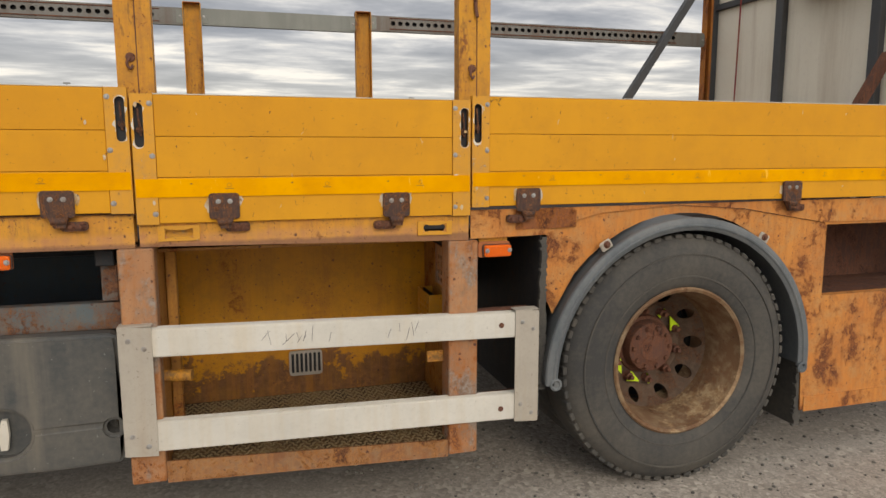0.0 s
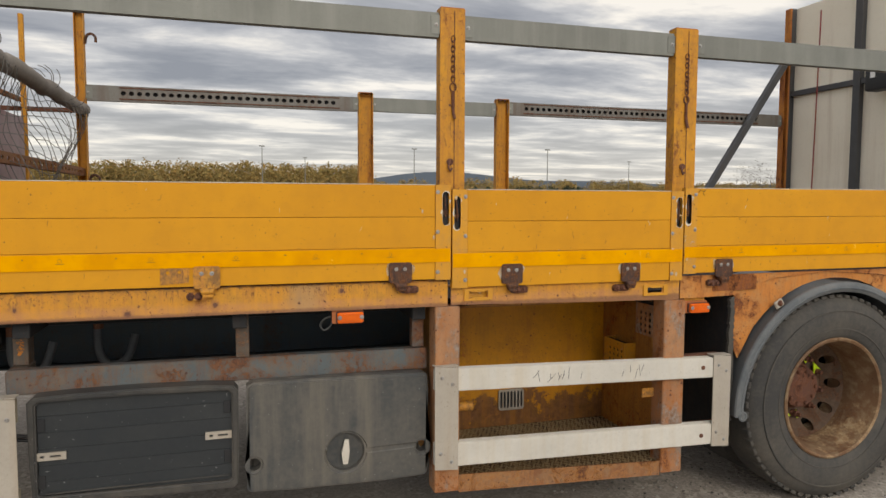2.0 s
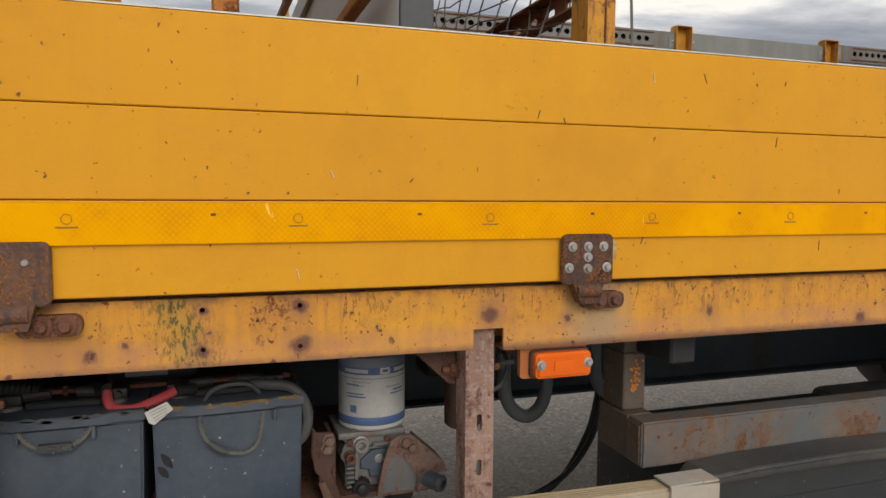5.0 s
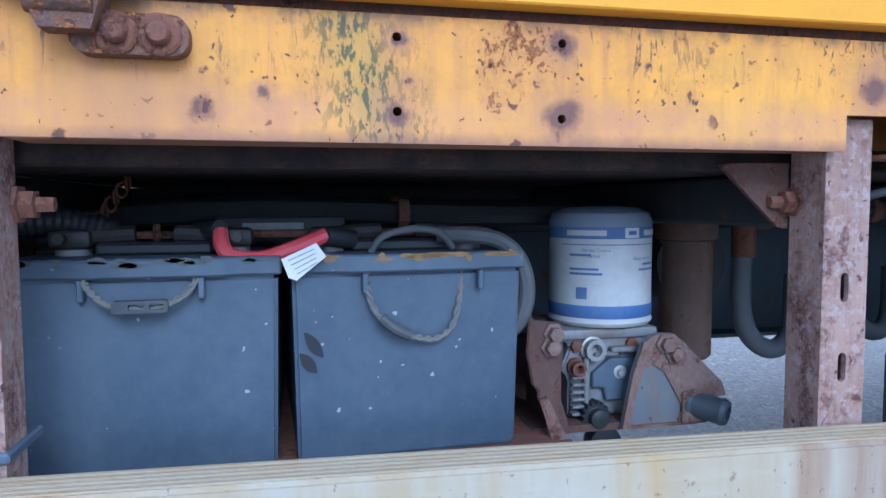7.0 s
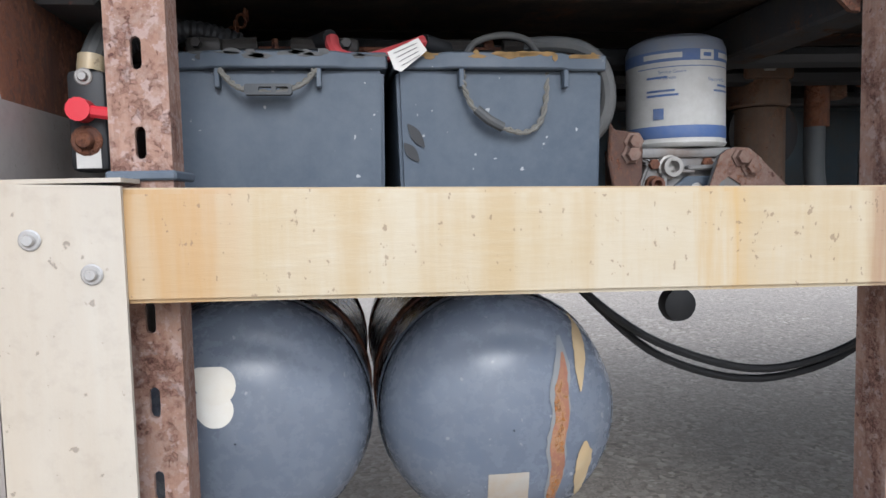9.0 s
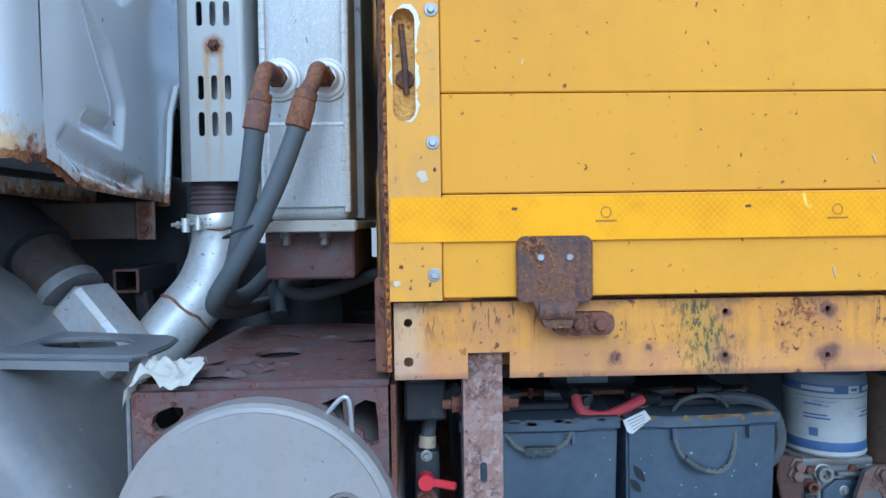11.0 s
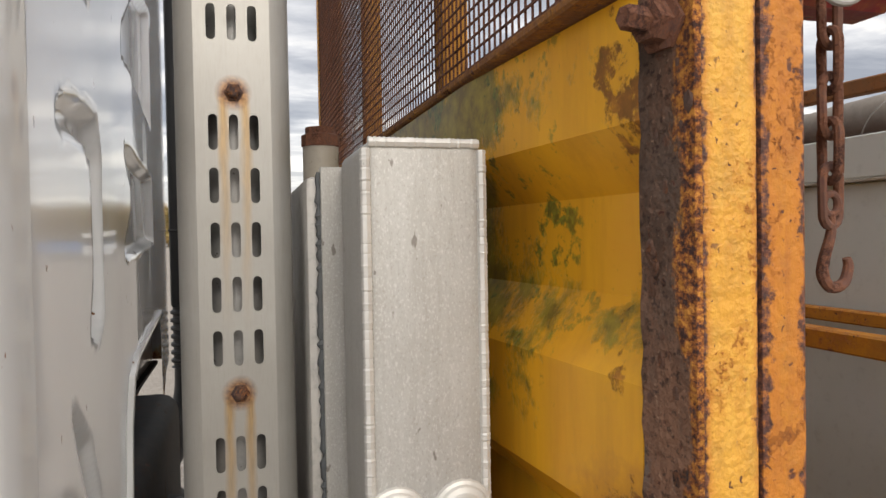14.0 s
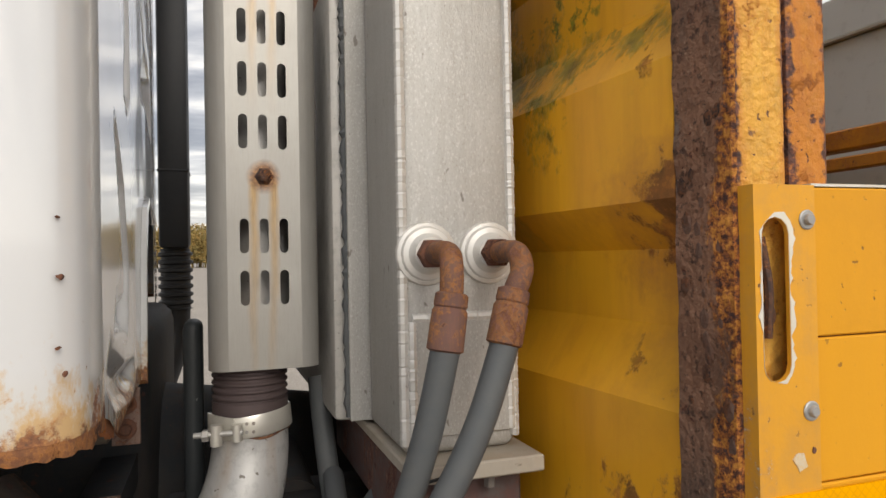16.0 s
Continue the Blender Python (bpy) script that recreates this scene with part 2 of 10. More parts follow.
# ---- materials ----
class Nodes:
    def __init__(self, name):
        self.m = bpy.data.materials.new(name)
        self.m.use_nodes = True
        self.t = self.m.node_tree
        self.b = self.t.nodes["Principled BSDF"]
        self._co = None

    def add(self, kind, **ins):
        n = self.t.nodes.new(kind)
        for k, v in ins.items():
            self.put(n.inputs[k.replace("_", " ")], v)
        return n

    def put(self, sock, v):
        if isinstance(v, bpy.types.NodeSocket):
            self.t.links.new(v, sock)
        elif isinstance(v, (tuple, list)) and len(v) == 3 and sock.type == 'RGBA':
            sock.default_value = (*v, 1)
        else:
            sock.default_value = v

    def co(self):
        if self._co is None:
            tc = self.add("ShaderNodeTexCoord")
            info = self.add("ShaderNodeObjectInfo")
            mul = self.math('MULTIPLY', info.outputs["Random"], 37.0)
            add = self.add("ShaderNodeVectorMath")
            self.put(add.inputs[0], tc.outputs["Object"])
            comb = self.add("ShaderNodeCombineXYZ", X=mul, Y=mul, Z=mul)
            self.put(add.inputs[1], comb.outputs[0])
            self._co = add.outputs[0]
            self.obj = tc.outputs["Object"]
        return self._co

    def math(self, op, a, b=0.0, clamp=False):
        n = self.t.nodes.new("ShaderNodeMath")
        n.operation = op
        n.use_clamp = clamp
        self.put(n.inputs[0], a)
        self.put(n.inputs[1], b)
        return n.outputs[0]

    def noise(self, scale, detail=6.0, rough=0.6, stretch=None, dist=0.0, vec=None):
        v = vec or self.co()
        if stretch:
            mp = self.add("ShaderNodeMapping", Vector=v)
            mp.inputs["Scale"].default_value = stretch
            v = mp.outputs[0]
        n = self.add("ShaderNodeTexNoise", Vector=v, Scale=scale, Detail=detail, Roughness=rough, Distortion=dist)
        return n.outputs["Fac"]

    def voronoi(self, scale, feature='F1', out="Distance", rnd=1.0, stretch=None):
        v = self.co()
        if stretch:
            mp = self.add("ShaderNodeMapping", Vector=v)
            mp.inputs["Scale"].default_value = stretch
            v = mp.outputs[0]
        n = self.t.nodes.new("ShaderNodeTexVoronoi")
        n.feature = feature
        self.put(n.inputs["Vector"], v)
        n.inputs["Scale"].default_value = scale
        n.inputs["Randomness"].default_value = rnd
        return n.outputs[out]

    def ramp(self, fac, stops):
        n = self.t.nodes.new("ShaderNodeValToRGB")
        els = n.color_ramp.elements
        while len(els) < len(stops):
            els.new(0.5)
        for e, (p, c) in zip(els, stops):
            e.position = p
            e.color = (c, c, c, 1) if isinstance(c, (int, float)) else (*c, 1)
        self.put(n.inputs[0], fac)
        return n.outputs[0]

    def mask(self, fac, lo, hi):
        n = self.t.nodes.new("ShaderNodeMapRange")
        n.inputs["From Min"].default_value = lo
        n.inputs["From Max"].default_value = hi
        self.put(n.inputs["Value"], fac)
        return n.outputs[0]

    def mix(self, fac, a, b, blend='MIX'):
        n = self.t.nodes.new("ShaderNodeMix")
        n.data_type = 'RGBA'
        n.blend_type = blend
        self.put(n.inputs["Factor"], fac)
        self.put(n.inputs["A"], a)
        self.put(n.inputs["B"], b)
        return n.outputs["Result"]

    def height(self):
        """Place along z in the object's own metres."""
        self.co()
        s = self.add("ShaderNodeSeparateXYZ", Vector=self.obj)
        return s.outputs["Z"]

    def done(self, color, rough=0.5, metal=0.0, bump=None, strength=0.3, dist=0.01, spec=0.35, coat=0.0):
        self.put(self.b.inputs["Base Color"], color)
        self.put(self.b.inputs["Roughness"], rough)
        self.put(self.b.inputs["Metallic"], metal)
        self.b.inputs["Specular IOR Level"].default_value = spec
        self.b.inputs["Coat Weight"].default_value = coat
        if bump is not None:
            b = self.add("ShaderNodeBump", Height=bump)
            b.inputs["Strength"].default_value = strength
            b.inputs["Distance"].default_value = dist
            self.put(self.b.inputs["Normal"], b.outputs[0])
        return self.m


RUST_DARK, RUST, RUST_ORANGE = (0.035, 0.017, 0.012), (0.13, 0.048, 0.022), (0.42, 0.15, 0.035)


def painted(name, paint, worn=None, rust=0.3, scale=5.0, streak=0.3, specks=0.4, rough=0.42, metal=0.0,
            stain=(0.40, 0.16, 0.03), pit=0.5, dirt=(0.10, 0.07, 0.045), dirty=0.25, coat=0.0, rustcols=None, tall=0.6, foot=None, lumps=0.0, drips=0.0, extra=None, spec=0.3):
    """Paint with fading, dirt runs, round rust spots and scaly rust; rust 0..1 is how much has come through.
    tall: under 1 the rust runs down the face. foot: (height, colour) of a washed-out strip along the lower edge."""
    n = Nodes(name)
    worn = worn or tuple(c * 0.78 for c in paint)
    big = n.noise(scale * 0.35, 5, 0.55)
    mid = n.noise(scale, 10, 0.68, dist=0.5, stretch=(1, 1, tall))
    fine = n.noise(scale * 7, 10, 0.72)
    tiny = n.noise(190, 5, 0.65)
    run = n.noise(scale * 1.8, 8, 0.66, stretch=(3.4, 3.4, 0.20))
    col = n.mix(n.mask(big, 0.32, 0.7), paint, worn)
    if foot:
        rag = n.math('ADD', n.math('MULTIPLY', n.mask(n.noise(6, 8, 0.68), 0.34, 0.66), 0.65), n.math('MULTIPLY', n.mask(fine, 0.36, 0.64), 0.35))
        band = n.mask(n.math('ADD', n.math('ADD', n.height(), 0.5 * foot[2]), n.math('MULTIPLY', rag, -foot[2])), foot[0], foot[0] - 0.12 * foot[2])
        col = n.mix(n.math('MULTIPLY', band, 0.9), col, n.mix(n.mask(fine, 0.38, 0.62), foot[1], tuple(2.1 * c for c in foot[1])))
    col = n.mix(n.math('MULTIPLY', n.mask(run, 0.46, 0.64), streak), col, stain)
    col = n.mix(n.math('MULTIPLY', n.mask(n.noise(scale * 2.7, 9, 0.72), 0.46, 0.64), dirty), col, dirt)
    r1, r2, r3 = rustcols or (RUST_DARK, RUST, RUST_ORANGE)
    mids, fines, tinys = n.mask(mid, 0.36, 0.64), n.mask(fine, 0.37, 0.63), n.mask(tiny, 0.37, 0.63)
    rcol = n.ramp(n.math('ADD', n.math('MULTIPLY', fines, 0.6), n.math('MULTIPLY', tinys, 0.4)), [(0.24, r1), (0.48, r2), (0.74, r3)])
    field = n.math('ADD', n.math('MULTIPLY', mids, 0.58), n.math('ADD', n.math('MULTIPLY', fines, 0.27), n.math('MULTIPLY', tinys, 0.15)))
    edge = 0.96 - 0.78 * rust
    halo = n.mask(field, edge - 0.20, edge + 0.05)
    hard = n.mask(field, edge, edge + 0.07)
    if rust > 0:
        col = n.mix(n.math('MULTIPLY', halo, 0.7), col, stain)
        col = n.mix(n.math('MULTIPLY', hard, 0.92), col, rcol)
    if drips:
        dn = n.math('MULTIPLY', n.mask(n.noise(75, 4, 0.6, stretch=(1, 1, 0.24)), 0.575, 0.63), n.mask(n.noise(6, 4, 0.6, stretch=(1, 1, 0.5)), 0.42, 0.58))
        col = n.mix(n.math('MULTIPLY', dn, drips), col, (0.085, 0.045, 0.022))
    if extra:
        col = extra(n, col, fine)
    spots = 0.0
    if specks > 0:
        wob = n.add("ShaderNodeVectorMath")
        n.put(wob.inputs[0], n.co())
        wn = n.add("ShaderNodeTexNoise", Vector=n.co(), Scale=120.0, Detail=3.0)
        sc = n.add("ShaderNodeVectorMath")
        sc.operation = 'SCALE'
        n.put(sc.inputs[0], wn.outputs["Color"])
        sc.inputs["Scale"].default_value = 0.016
        n.put(wob.inputs[1], sc.outputs[0])
        for cells, most in (((48.0, 0.30),) if specks > 0.4 else ()) + ((125.0, 0.32),):
            vor = n.add("ShaderNodeTexVoronoi", Vector=wob.outputs[0], Scale=cells)
            rnd_ = n.add("ShaderNodeSeparateColor", Color=vor.outputs["Color"]).outputs[0]
            size = n.math('MULTIPLY', n.math('POWER', rnd_, 7.0 / (0.5 + specks)), most)
            gap = n.math('SUBTRACT', size, vor.outputs["Distance"])
            m = n.mask(gap, -0.02, 0.07)
            ring = n.mask(gap, -0.16, 0.02)
            here = n.mask(n.noise(scale * 1.3, 4, 0.6), 0.36, 0.54)
            m = n.math('MULTIPLY', m, here)
            col = n.mix(n.math('MULTIPLY', n.math('MULTIPLY', ring, here), n.math('MULTIPLY', rnd_, 0.35)), col, stain)
            col = n.mix(n.math('MULTIPLY', m, 0.9), col, (0.075, 0.032, 0.026))
            spots = n.math('ADD', m, spots, True)
    rgh = n.math('ADD', n.math('MULTIPLY', hard, 0.40), n.math('ADD', rough - 0.06, n.math('MULTIPLY', fine, 0.14)), True)
    hgt = n.math('ADD', n.math('MULTIPLY', n.math('MULTIPLY', hard, n.math('ADD', fines, tinys)), pit), n.math('ADD', n.math('MULTIPLY', tiny, 0.05), n.math('MULTIPLY', big, 0.10)))
    if specks > 0:
        hgt = n.math('SUBTRACT', hgt, n.math('MULTIPLY', spots, 0.15))
    if lumps:
        hgt = n.math('ADD', hgt, n.math('MULTIPLY', n.noise(110, 4, 0.55), lumps))
    if metal:
        mt = n.math('MULTIPLY', n.math('SUBTRACT', 1.0, hard), metal)
    else:
        mt = 0.0
    return n.done(col, rgh, mt, hgt, 0.6, 0.006, coat=coat, spec=spec)


def beam_marks(n, col, fine):
    """A pinkish faded lower half, dark cracks down from the top edge, rust rings, an algae run and a brown lip."""
    s = n.add("ShaderNodeSeparateXYZ", Vector=n.obj)
    x, z = s.outputs["X"], s.outputs["Z"]
    wob = n.math('MULTIPLY', n.math('SUBTRACT', n.noise(40, 6, 0.65), 0.5), 0.035)
    wide = n.math('MULTIPLY', n.math('SUBTRACT', n.noise(9, 5, 0.6), 0.5), 0.09)
    # lower half
    low = n.mask(n.math('ADD', n.math('ADD', z, n.math('MULTIPLY', wob, 0.5)), n.math('MULTIPLY', wide, 0.3)), 0.064, 0.044)
    blot = n.mask(n.noise(13, 7, 0.66, stretch=(1, 1, 0.7)), 0.40, 0.62)
    col = n.mix(n.math('MULTIPLY', low, n.math('ADD', 0.30, n.math('MULTIPLY', blot, 0.5))), col, n.mix(blot, (0.56, 0.28, 0.10), (0.45, 0.20, 0.085)))
    # broad orange-brown and grey washes
    for at, wid, colr, k in ((-3.22, 0.075, (0.40, 0.185, 0.07), 0.7), (-3.335, 0.05, (0.44, 0.20, 0.07), 0.6), (-3.450, 0.040, (0.44, 0.37, 0.28), 0.45), (-2.34, 0.085, (0.33, 0.26, 0.17), 0.7), (-2.54, 0.04, (0.40, 0.18, 0.06), 0.6), (-1.05, 0.10, (0.34, 0.25, 0.15), 0.5)):
        d = n.math('ADD', n.math('ABSOLUTE', n.math('SUBTRACT', x, at)), wide)
        col = n.mix(n.math('MULTIPLY', n.mask(d, wid, wid * 0.25), k), col, colr)
    # algae
    dx = n.math('ABSOLUTE', n.math('ADD', n.math('SUBTRACT', x, n.math('ADD', -3.052, n.math('MULTIPLY', n.math('SUBTRACT', 0.12, z), 0.36))), n.math('MULTIPLY', wob, 1.2)))
    col = n.mix(n.math('MULTIPLY', n.mask(dx, 0.038, 0.008), 0.40), col, (0.26, 0.20, 0.035))
    alga = n.math('MULTIPLY', n.mask(dx, 0.060, 0.010), n.mask(n.noise(150, 5, 0.65, stretch=(1, 1, 0.40)), 0.50, 0.56))
    col = n.mix(n.math('MULTIPLY', alga, 0.88), col, (0.045, 0.060, 0.022))
    # cracks running down from the top edge
    crk = n.mask(n.noise(120, 6, 0.70, stretch=(1.0, 1.0, 0.22), dist=0.8), 0.575, 0.605)
    here = n.math('MULTIPLY', n.mask(n.math('ADD', z, n.math('MULTIPLY', wide, 0.8)), 0.062, 0.098), n.mask(n.noise(6, 4, 0.6), 0.36, 0.52))
    col = n.mix(n.math('MULTIPLY', n.math('MULTIPLY', crk, here), 0.85), col, (0.085, 0.045, 0.025))
    top = n.mask(n.math('ADD', z, n.math('MULTIPLY', wob, 0.5)), 0.108, 0.119)
    col = n.mix(n.math('MULTIPLY', n.math('MULTIPLY', top, n.mask(n.noise(30, 6, 0.7), 0.42, 0.60)), 0.8), col, (0.16, 0.09, 0.04))
    # rust rings
    for hx, hz, big in ((-3.010, 0.100, 0.6), (-2.865, 0.104, 1.0), (-3.010, 0.042, 1.0), (-2.865, 0.041, 1.5), (-3.162, 0.043, 0.9), (-2.999, 0.067, 0.5), (-3.114, 0.055, 0.5), (-2.548, 0.075, 1.3), (-2.40, 0.06, 0.6), (-1.4, 0.05, 1), (-0.9, 0.09, 0.8), (-2.1, 0.06, 0.8), (-1.72, 0.03, 1.1)):
        dx, dz = n.math('SUBTRACT', x, hx), n.math('SUBTRACT', z, hz)
        d = n.math('ADD', n.math('SQRT', n.math('ADD', n.math('MULTIPLY', dx, dx), n.math('MULTIPLY', dz, dz))), n.math('MULTIPLY', wob, 0.8))
        col = n.mix(n.math('MULTIPLY', n.mask(d, 0.030 * big, 0.008 * big), 0.55), col, (0.30, 0.135, 0.07))
        col = n.mix(n.math('MULTIPLY', n.mask(d, 0.013 * big, 0.006 * big), 0.85), col, (0.10, 0.045, 0.038))
    lip = n.mask(n.math('ADD', z, n.math('MULTIPLY', wob, 0.35)), 0.028, 0.017)
    return n.mix(n.math('MULTIPLY', lip, 0.8), col, n.mix(fine, (0.10, 0.05, 0.038), (0.32, 0.15, 0.08)))


def faded_top(n, col, fine):
    """Blue-grey primer shows through in broad patches."""
    a = n.noise(7, 7, 0.66, stretch=(1, 1, 0.5))
    return n.mix(n.math('MULTIPLY', n.mask(a, 0.53, 0.60), 0.7), col, n.mix(n.mask(fine, 0.4, 0.6), (0.27, 0.28, 0.26), (0.16, 0.12, 0.09)))


def pale_scale(n, col, fine):
    """Pale crust in spots over the rust."""
    a = n.noise(85, 6, 0.66)
    return n.mix(n.math('MULTIPLY', n.mask(a, 0.54, 0.60), 0.6), col, (0.36, 0.27, 0.24))


def rusted_edges(lo, hi, eat=1.0):
    """Rust eating in from the two upright edges of a post."""
    def go(n, col, fine):
        s = n.add("ShaderNodeSeparateXYZ", Vector=n.obj)
        x = s.outputs["X"]
        wob = n.math('MULTIPLY', n.math('SUBTRACT', n.noise(34, 7, 0.68), 0.5), 0.05 * eat)
        d = n.math('ADD', n.math('MINIMUM', n.math('SUBTRACT', x, lo), n.math('SUBTRACT', hi, x)), wob)
        col = n.mix(n.math('MULTIPLY', n.mask(d, 0.022 * eat, 0.008 * eat), 0.65), col, (0.52, 0.185, 0.03))
        rc_ = n.ramp(fine, [(0.42, (0.035, 0.020, 0.022)), (0.52, (0.12, 0.05, 0.04)), (0.62, (0.42, 0.15, 0.035))])
        return n.mix(n.math('MULTIPLY', n.mask(d, 0.009 * eat, 0.005 * eat), 0.95), col, rc_)
    return go


def scaly_angle(n, col, fine):
    """Dusty brown scale with grey bare patches and pale grit; orange rust only along the edge towards the post."""
    s = n.add("ShaderNodeSeparateXYZ", Vector=n.obj)
    patch = n.mask(n.noise(9, 8, 0.70, stretch=(1, 1, 0.45)), 0.42, 0.60)
    base = n.mix(patch, (0.21, 0.112, 0.072), (0.10, 0.068, 0.052))
    base = n.mix(n.math('MULTIPLY', n.mask(n.noise(15, 7, 0.7, stretch=(1, 1, 0.5)), 0.56, 0.64), 0.7), base, (0.14, 0.125, 0.11))
    pits = n.mask(n.noise(120, 5, 0.68), 0.55, 0.62)
    base = n.mix(n.math('MULTIPLY', pits, 0.75), base, (0.032, 0.022, 0.020))
    grit = n.mask(n.noise(150, 4, 0.65, dist=0.4), 0.62, 0.67)
    base = n.mix(n.math('MULTIPLY', grit, 0.6), base, (0.33, 0.21, 0.14))
    col = n.mix(0.88, col, base)
    wob = n.math('MULTIPLY', n.math('SUBTRACT', n.noise(20, 8, 0.72, stretch=(1, 1, 0.4)), 0.5), 0.11)
    m = n.mask(n.math('ADD', s.outputs["Y"], wob), -0.014, -0.022)
    rc_ = n.ramp(fine, [(0.42, (0.05, 0.026, 0.024)), (0.50, (0.30, 0.10, 0.03)), (0.58, (0.58, 0.25, 0.05))])
    return n.mix(n.math('MULTIPLY', m, 0.9), col, rc_)


def pale_lower(n, col, fine):
    """Chipped pale paint left in a band round the rim well, most of it low down."""
    s = n.add("ShaderNodeSeparateXYZ", Vector=n.obj)
    rag = n.math('SUBTRACT', n.noise(12, 8, 0.72), 0.5)
    m = n.math('ADD', n.math('SUBTRACT', n.math('ADD', s.outputs["Z"], 0.106), n.math('MULTIPLY', n.math('SUBTRACT', s.outputs["X"], 1.688), 0.6)), n.math('MULTIPLY', rag, 0.8))
    return n.mix(n.math('MULTIPLY', n.mask(m, -0.30, -0.36), 0.75), col, n.mix(n.mask(fine, 0.4, 0.6), (0.42, 0.31, 0.18), (0.26, 0.15, 0.07)))


YELLOW = (0.68, 0.315, 0.016)
M = {}
PURPLE = ((0.045, 0.022, 0.020), (0.12, 0.048, 0.036), (0.30, 0.115, 0.045))
M["yellow"] = painted("faded_yellow_paint", YELLOW, (0.61, 0.27, 0.014), rust=0.0, scale=2.2, streak=0.10, specks=0.06, rough=0.55, dirty=0.2, dirt=(0.40, 0.175, 0.02), stain=(0.45, 0.20, 0.02), spec=0.18)
M["yellow_trim"] = painted("yellow_trim_paint", (0.66, 0.305, 0.02), (0.58, 0.27, 0.025), rust=0.15, scale=9, streak=0.15, specks=0.5, rough=0.48, dirty=0.2, dirt=(0.30, 0.2, 0.10), stain=(0.48, 0.24, 0.06), rustcols=((0.22, 0.20, 0.18), (0.42, 0.36, 0.28), (0.5, 0.42, 0.32)))
M["beam"] = painted("rusting_yellow_paint", (0.64, 0.30, 0.028), (0.58, 0.25, 0.032), rust=0.19, scale=9, streak=0.5, specks=2.1, rough=0.55, dirty=0.30, stain=(0.42, 0.17, 0.05), dirt=(0.20, 0.12, 0.045), rustcols=PURPLE, tall=0.45, extra=beam_marks)
M["beam_rust"] = painted("orange_rust_on_paint", (0.62, 0.26, 0.055), (0.50, 0.175, 0.04), rust=0.38, scale=5.5, streak=0.40, specks=1.8, rough=0.65, dirty=0.5, stain=(0.34, 0.12, 0.035), dirt=(0.40, 0.24, 0.10), rustcols=((0.05, 0.022, 0.017), (0.15, 0.052, 0.03), (0.36, 0.13, 0.04)), tall=0.75, drips=0.12, pit=1.0)
M["post_rust"] = painted("faded_rust_post_paint", (0.44, 0.235, 0.115), (0.34, 0.155, 0.07), rust=0.36, scale=7, streak=0.35, specks=1.8, rough=0.65, dirty=0.5, stain=(0.38, 0.13, 0.035), dirt=(0.19, 0.13, 0.09), rustcols=((0.05, 0.024, 0.018), (0.16, 0.062, 0.032), (0.40, 0.15, 0.045)), tall=0.7, drips=0.12, extra=faded_top)
M["stake"] = painted("yellow_stake_paint", (0.60, 0.275, 0.018), (0.54, 0.23, 0.02), rust=0.27, scale=8, streak=0.45, specks=1.6, rough=0.55, stain=(0.40, 0.16, 0.03), rustcols=PURPLE, tall=0.4, drips=0.5)
M["stake_rust"] = painted("rusted_stake_paint", (0.52, 0.20, 0.03), (0.40, 0.13, 0.025), rust=0.42, scale=12, streak=0.6, specks=2.2, rough=0.65, pit=1.2, stain=(0.34, 0.105, 0.028), rustcols=((0.04, 0.018, 0.015), (0.14, 0.05, 0.028), (0.42, 0.15, 0.04)), tall=0.5, lumps=0.5, drips=0.5)
M["tube_orange"] = painted("rusty_orange_tube_paint", (0.56, 0.235, 0.022), (0.46, 0.17, 0.022), rust=0.36, scale=10, streak=0.3, specks=2.0, rough=0.6, pit=1.0, stain=(0.36, 0.12, 0.026), rustcols=((0.04, 0.02, 0.02), (0.13, 0.048, 0.03), (0.40, 0.14, 0.035)), tall=1.0)
M["tube_brown"] = painted("rust_brown_tube_paint", (0.26, 0.12, 0.045), (0.20, 0.085, 0.035), rust=0.42, scale=10, streak=0.3, specks=2.0, rough=0.7, pit=1.0, stain=(0.30, 0.11, 0.03), rustcols=((0.045, 0.022, 0.02), (0.14, 0.055, 0.035), (0.34, 0.14, 0.045)), tall=1.0)
M["blister"] = painted("blistered_yellow_paint", (0.74, 0.42, 0.085), (0.70, 0.34, 0.045), rust=0.22, scale=14, streak=0.25, specks=1.6, rough=0.5, pit=1.4, stain=(0.55, 0.21, 0.03), rustcols=((0.04, 0.02, 0.018), (0.13, 0.045, 0.026), (0.50, 0.18, 0.035)), tall=0.5, lumps=1.3, extra=rusted_edges(0.026, 0.084, 0.5))
M["flake"] = painted("flaking_brown_rust", (0.085, 0.052, 0.042), (0.12, 0.065, 0.046), rust=0.50, scale=14, streak=0.4, specks=1.2, rough=0.9, pit=2.6, stain=(0.13, 0.055, 0.03), rustcols=((0.016, 0.012, 0.012), (0.045, 0.030, 0.026), (0.17, 0.07, 0.035)), tall=0.6, lumps=1.2)
M["angle"] = painted("scaly_angle_rust", (0.075, 0.042, 0.034), (0.105, 0.055, 0.038), rust=0.50, scale=18, streak=0.3, specks=1.6, rough=0.95, pit=3.0, stain=(0.20, 0.080, 0.035), rustcols=((0.022, 0.016, 0.015), (0.062, 0.038, 0.033), (0.24, 0.10, 0.055)), tall=0.7, lumps=2.0, extra=scaly_angle, spec=0.15)
M["inner_post"] = painted("orange_spotted_post_paint", (0.58, 0.24, 0.03), (0.48, 0.16, 0.025), rust=0.36, scale=15, streak=0.5, specks=2.4, rough=0.6, pit=1.2, stain=(0.40, 0.13, 0.028), rustcols=((0.04, 0.02, 0.02), (0.13, 0.048, 0.03), (0.46, 0.16, 0.035)), tall=0.5, lumps=0.9, extra=rusted_edges(0.087, 0.136))
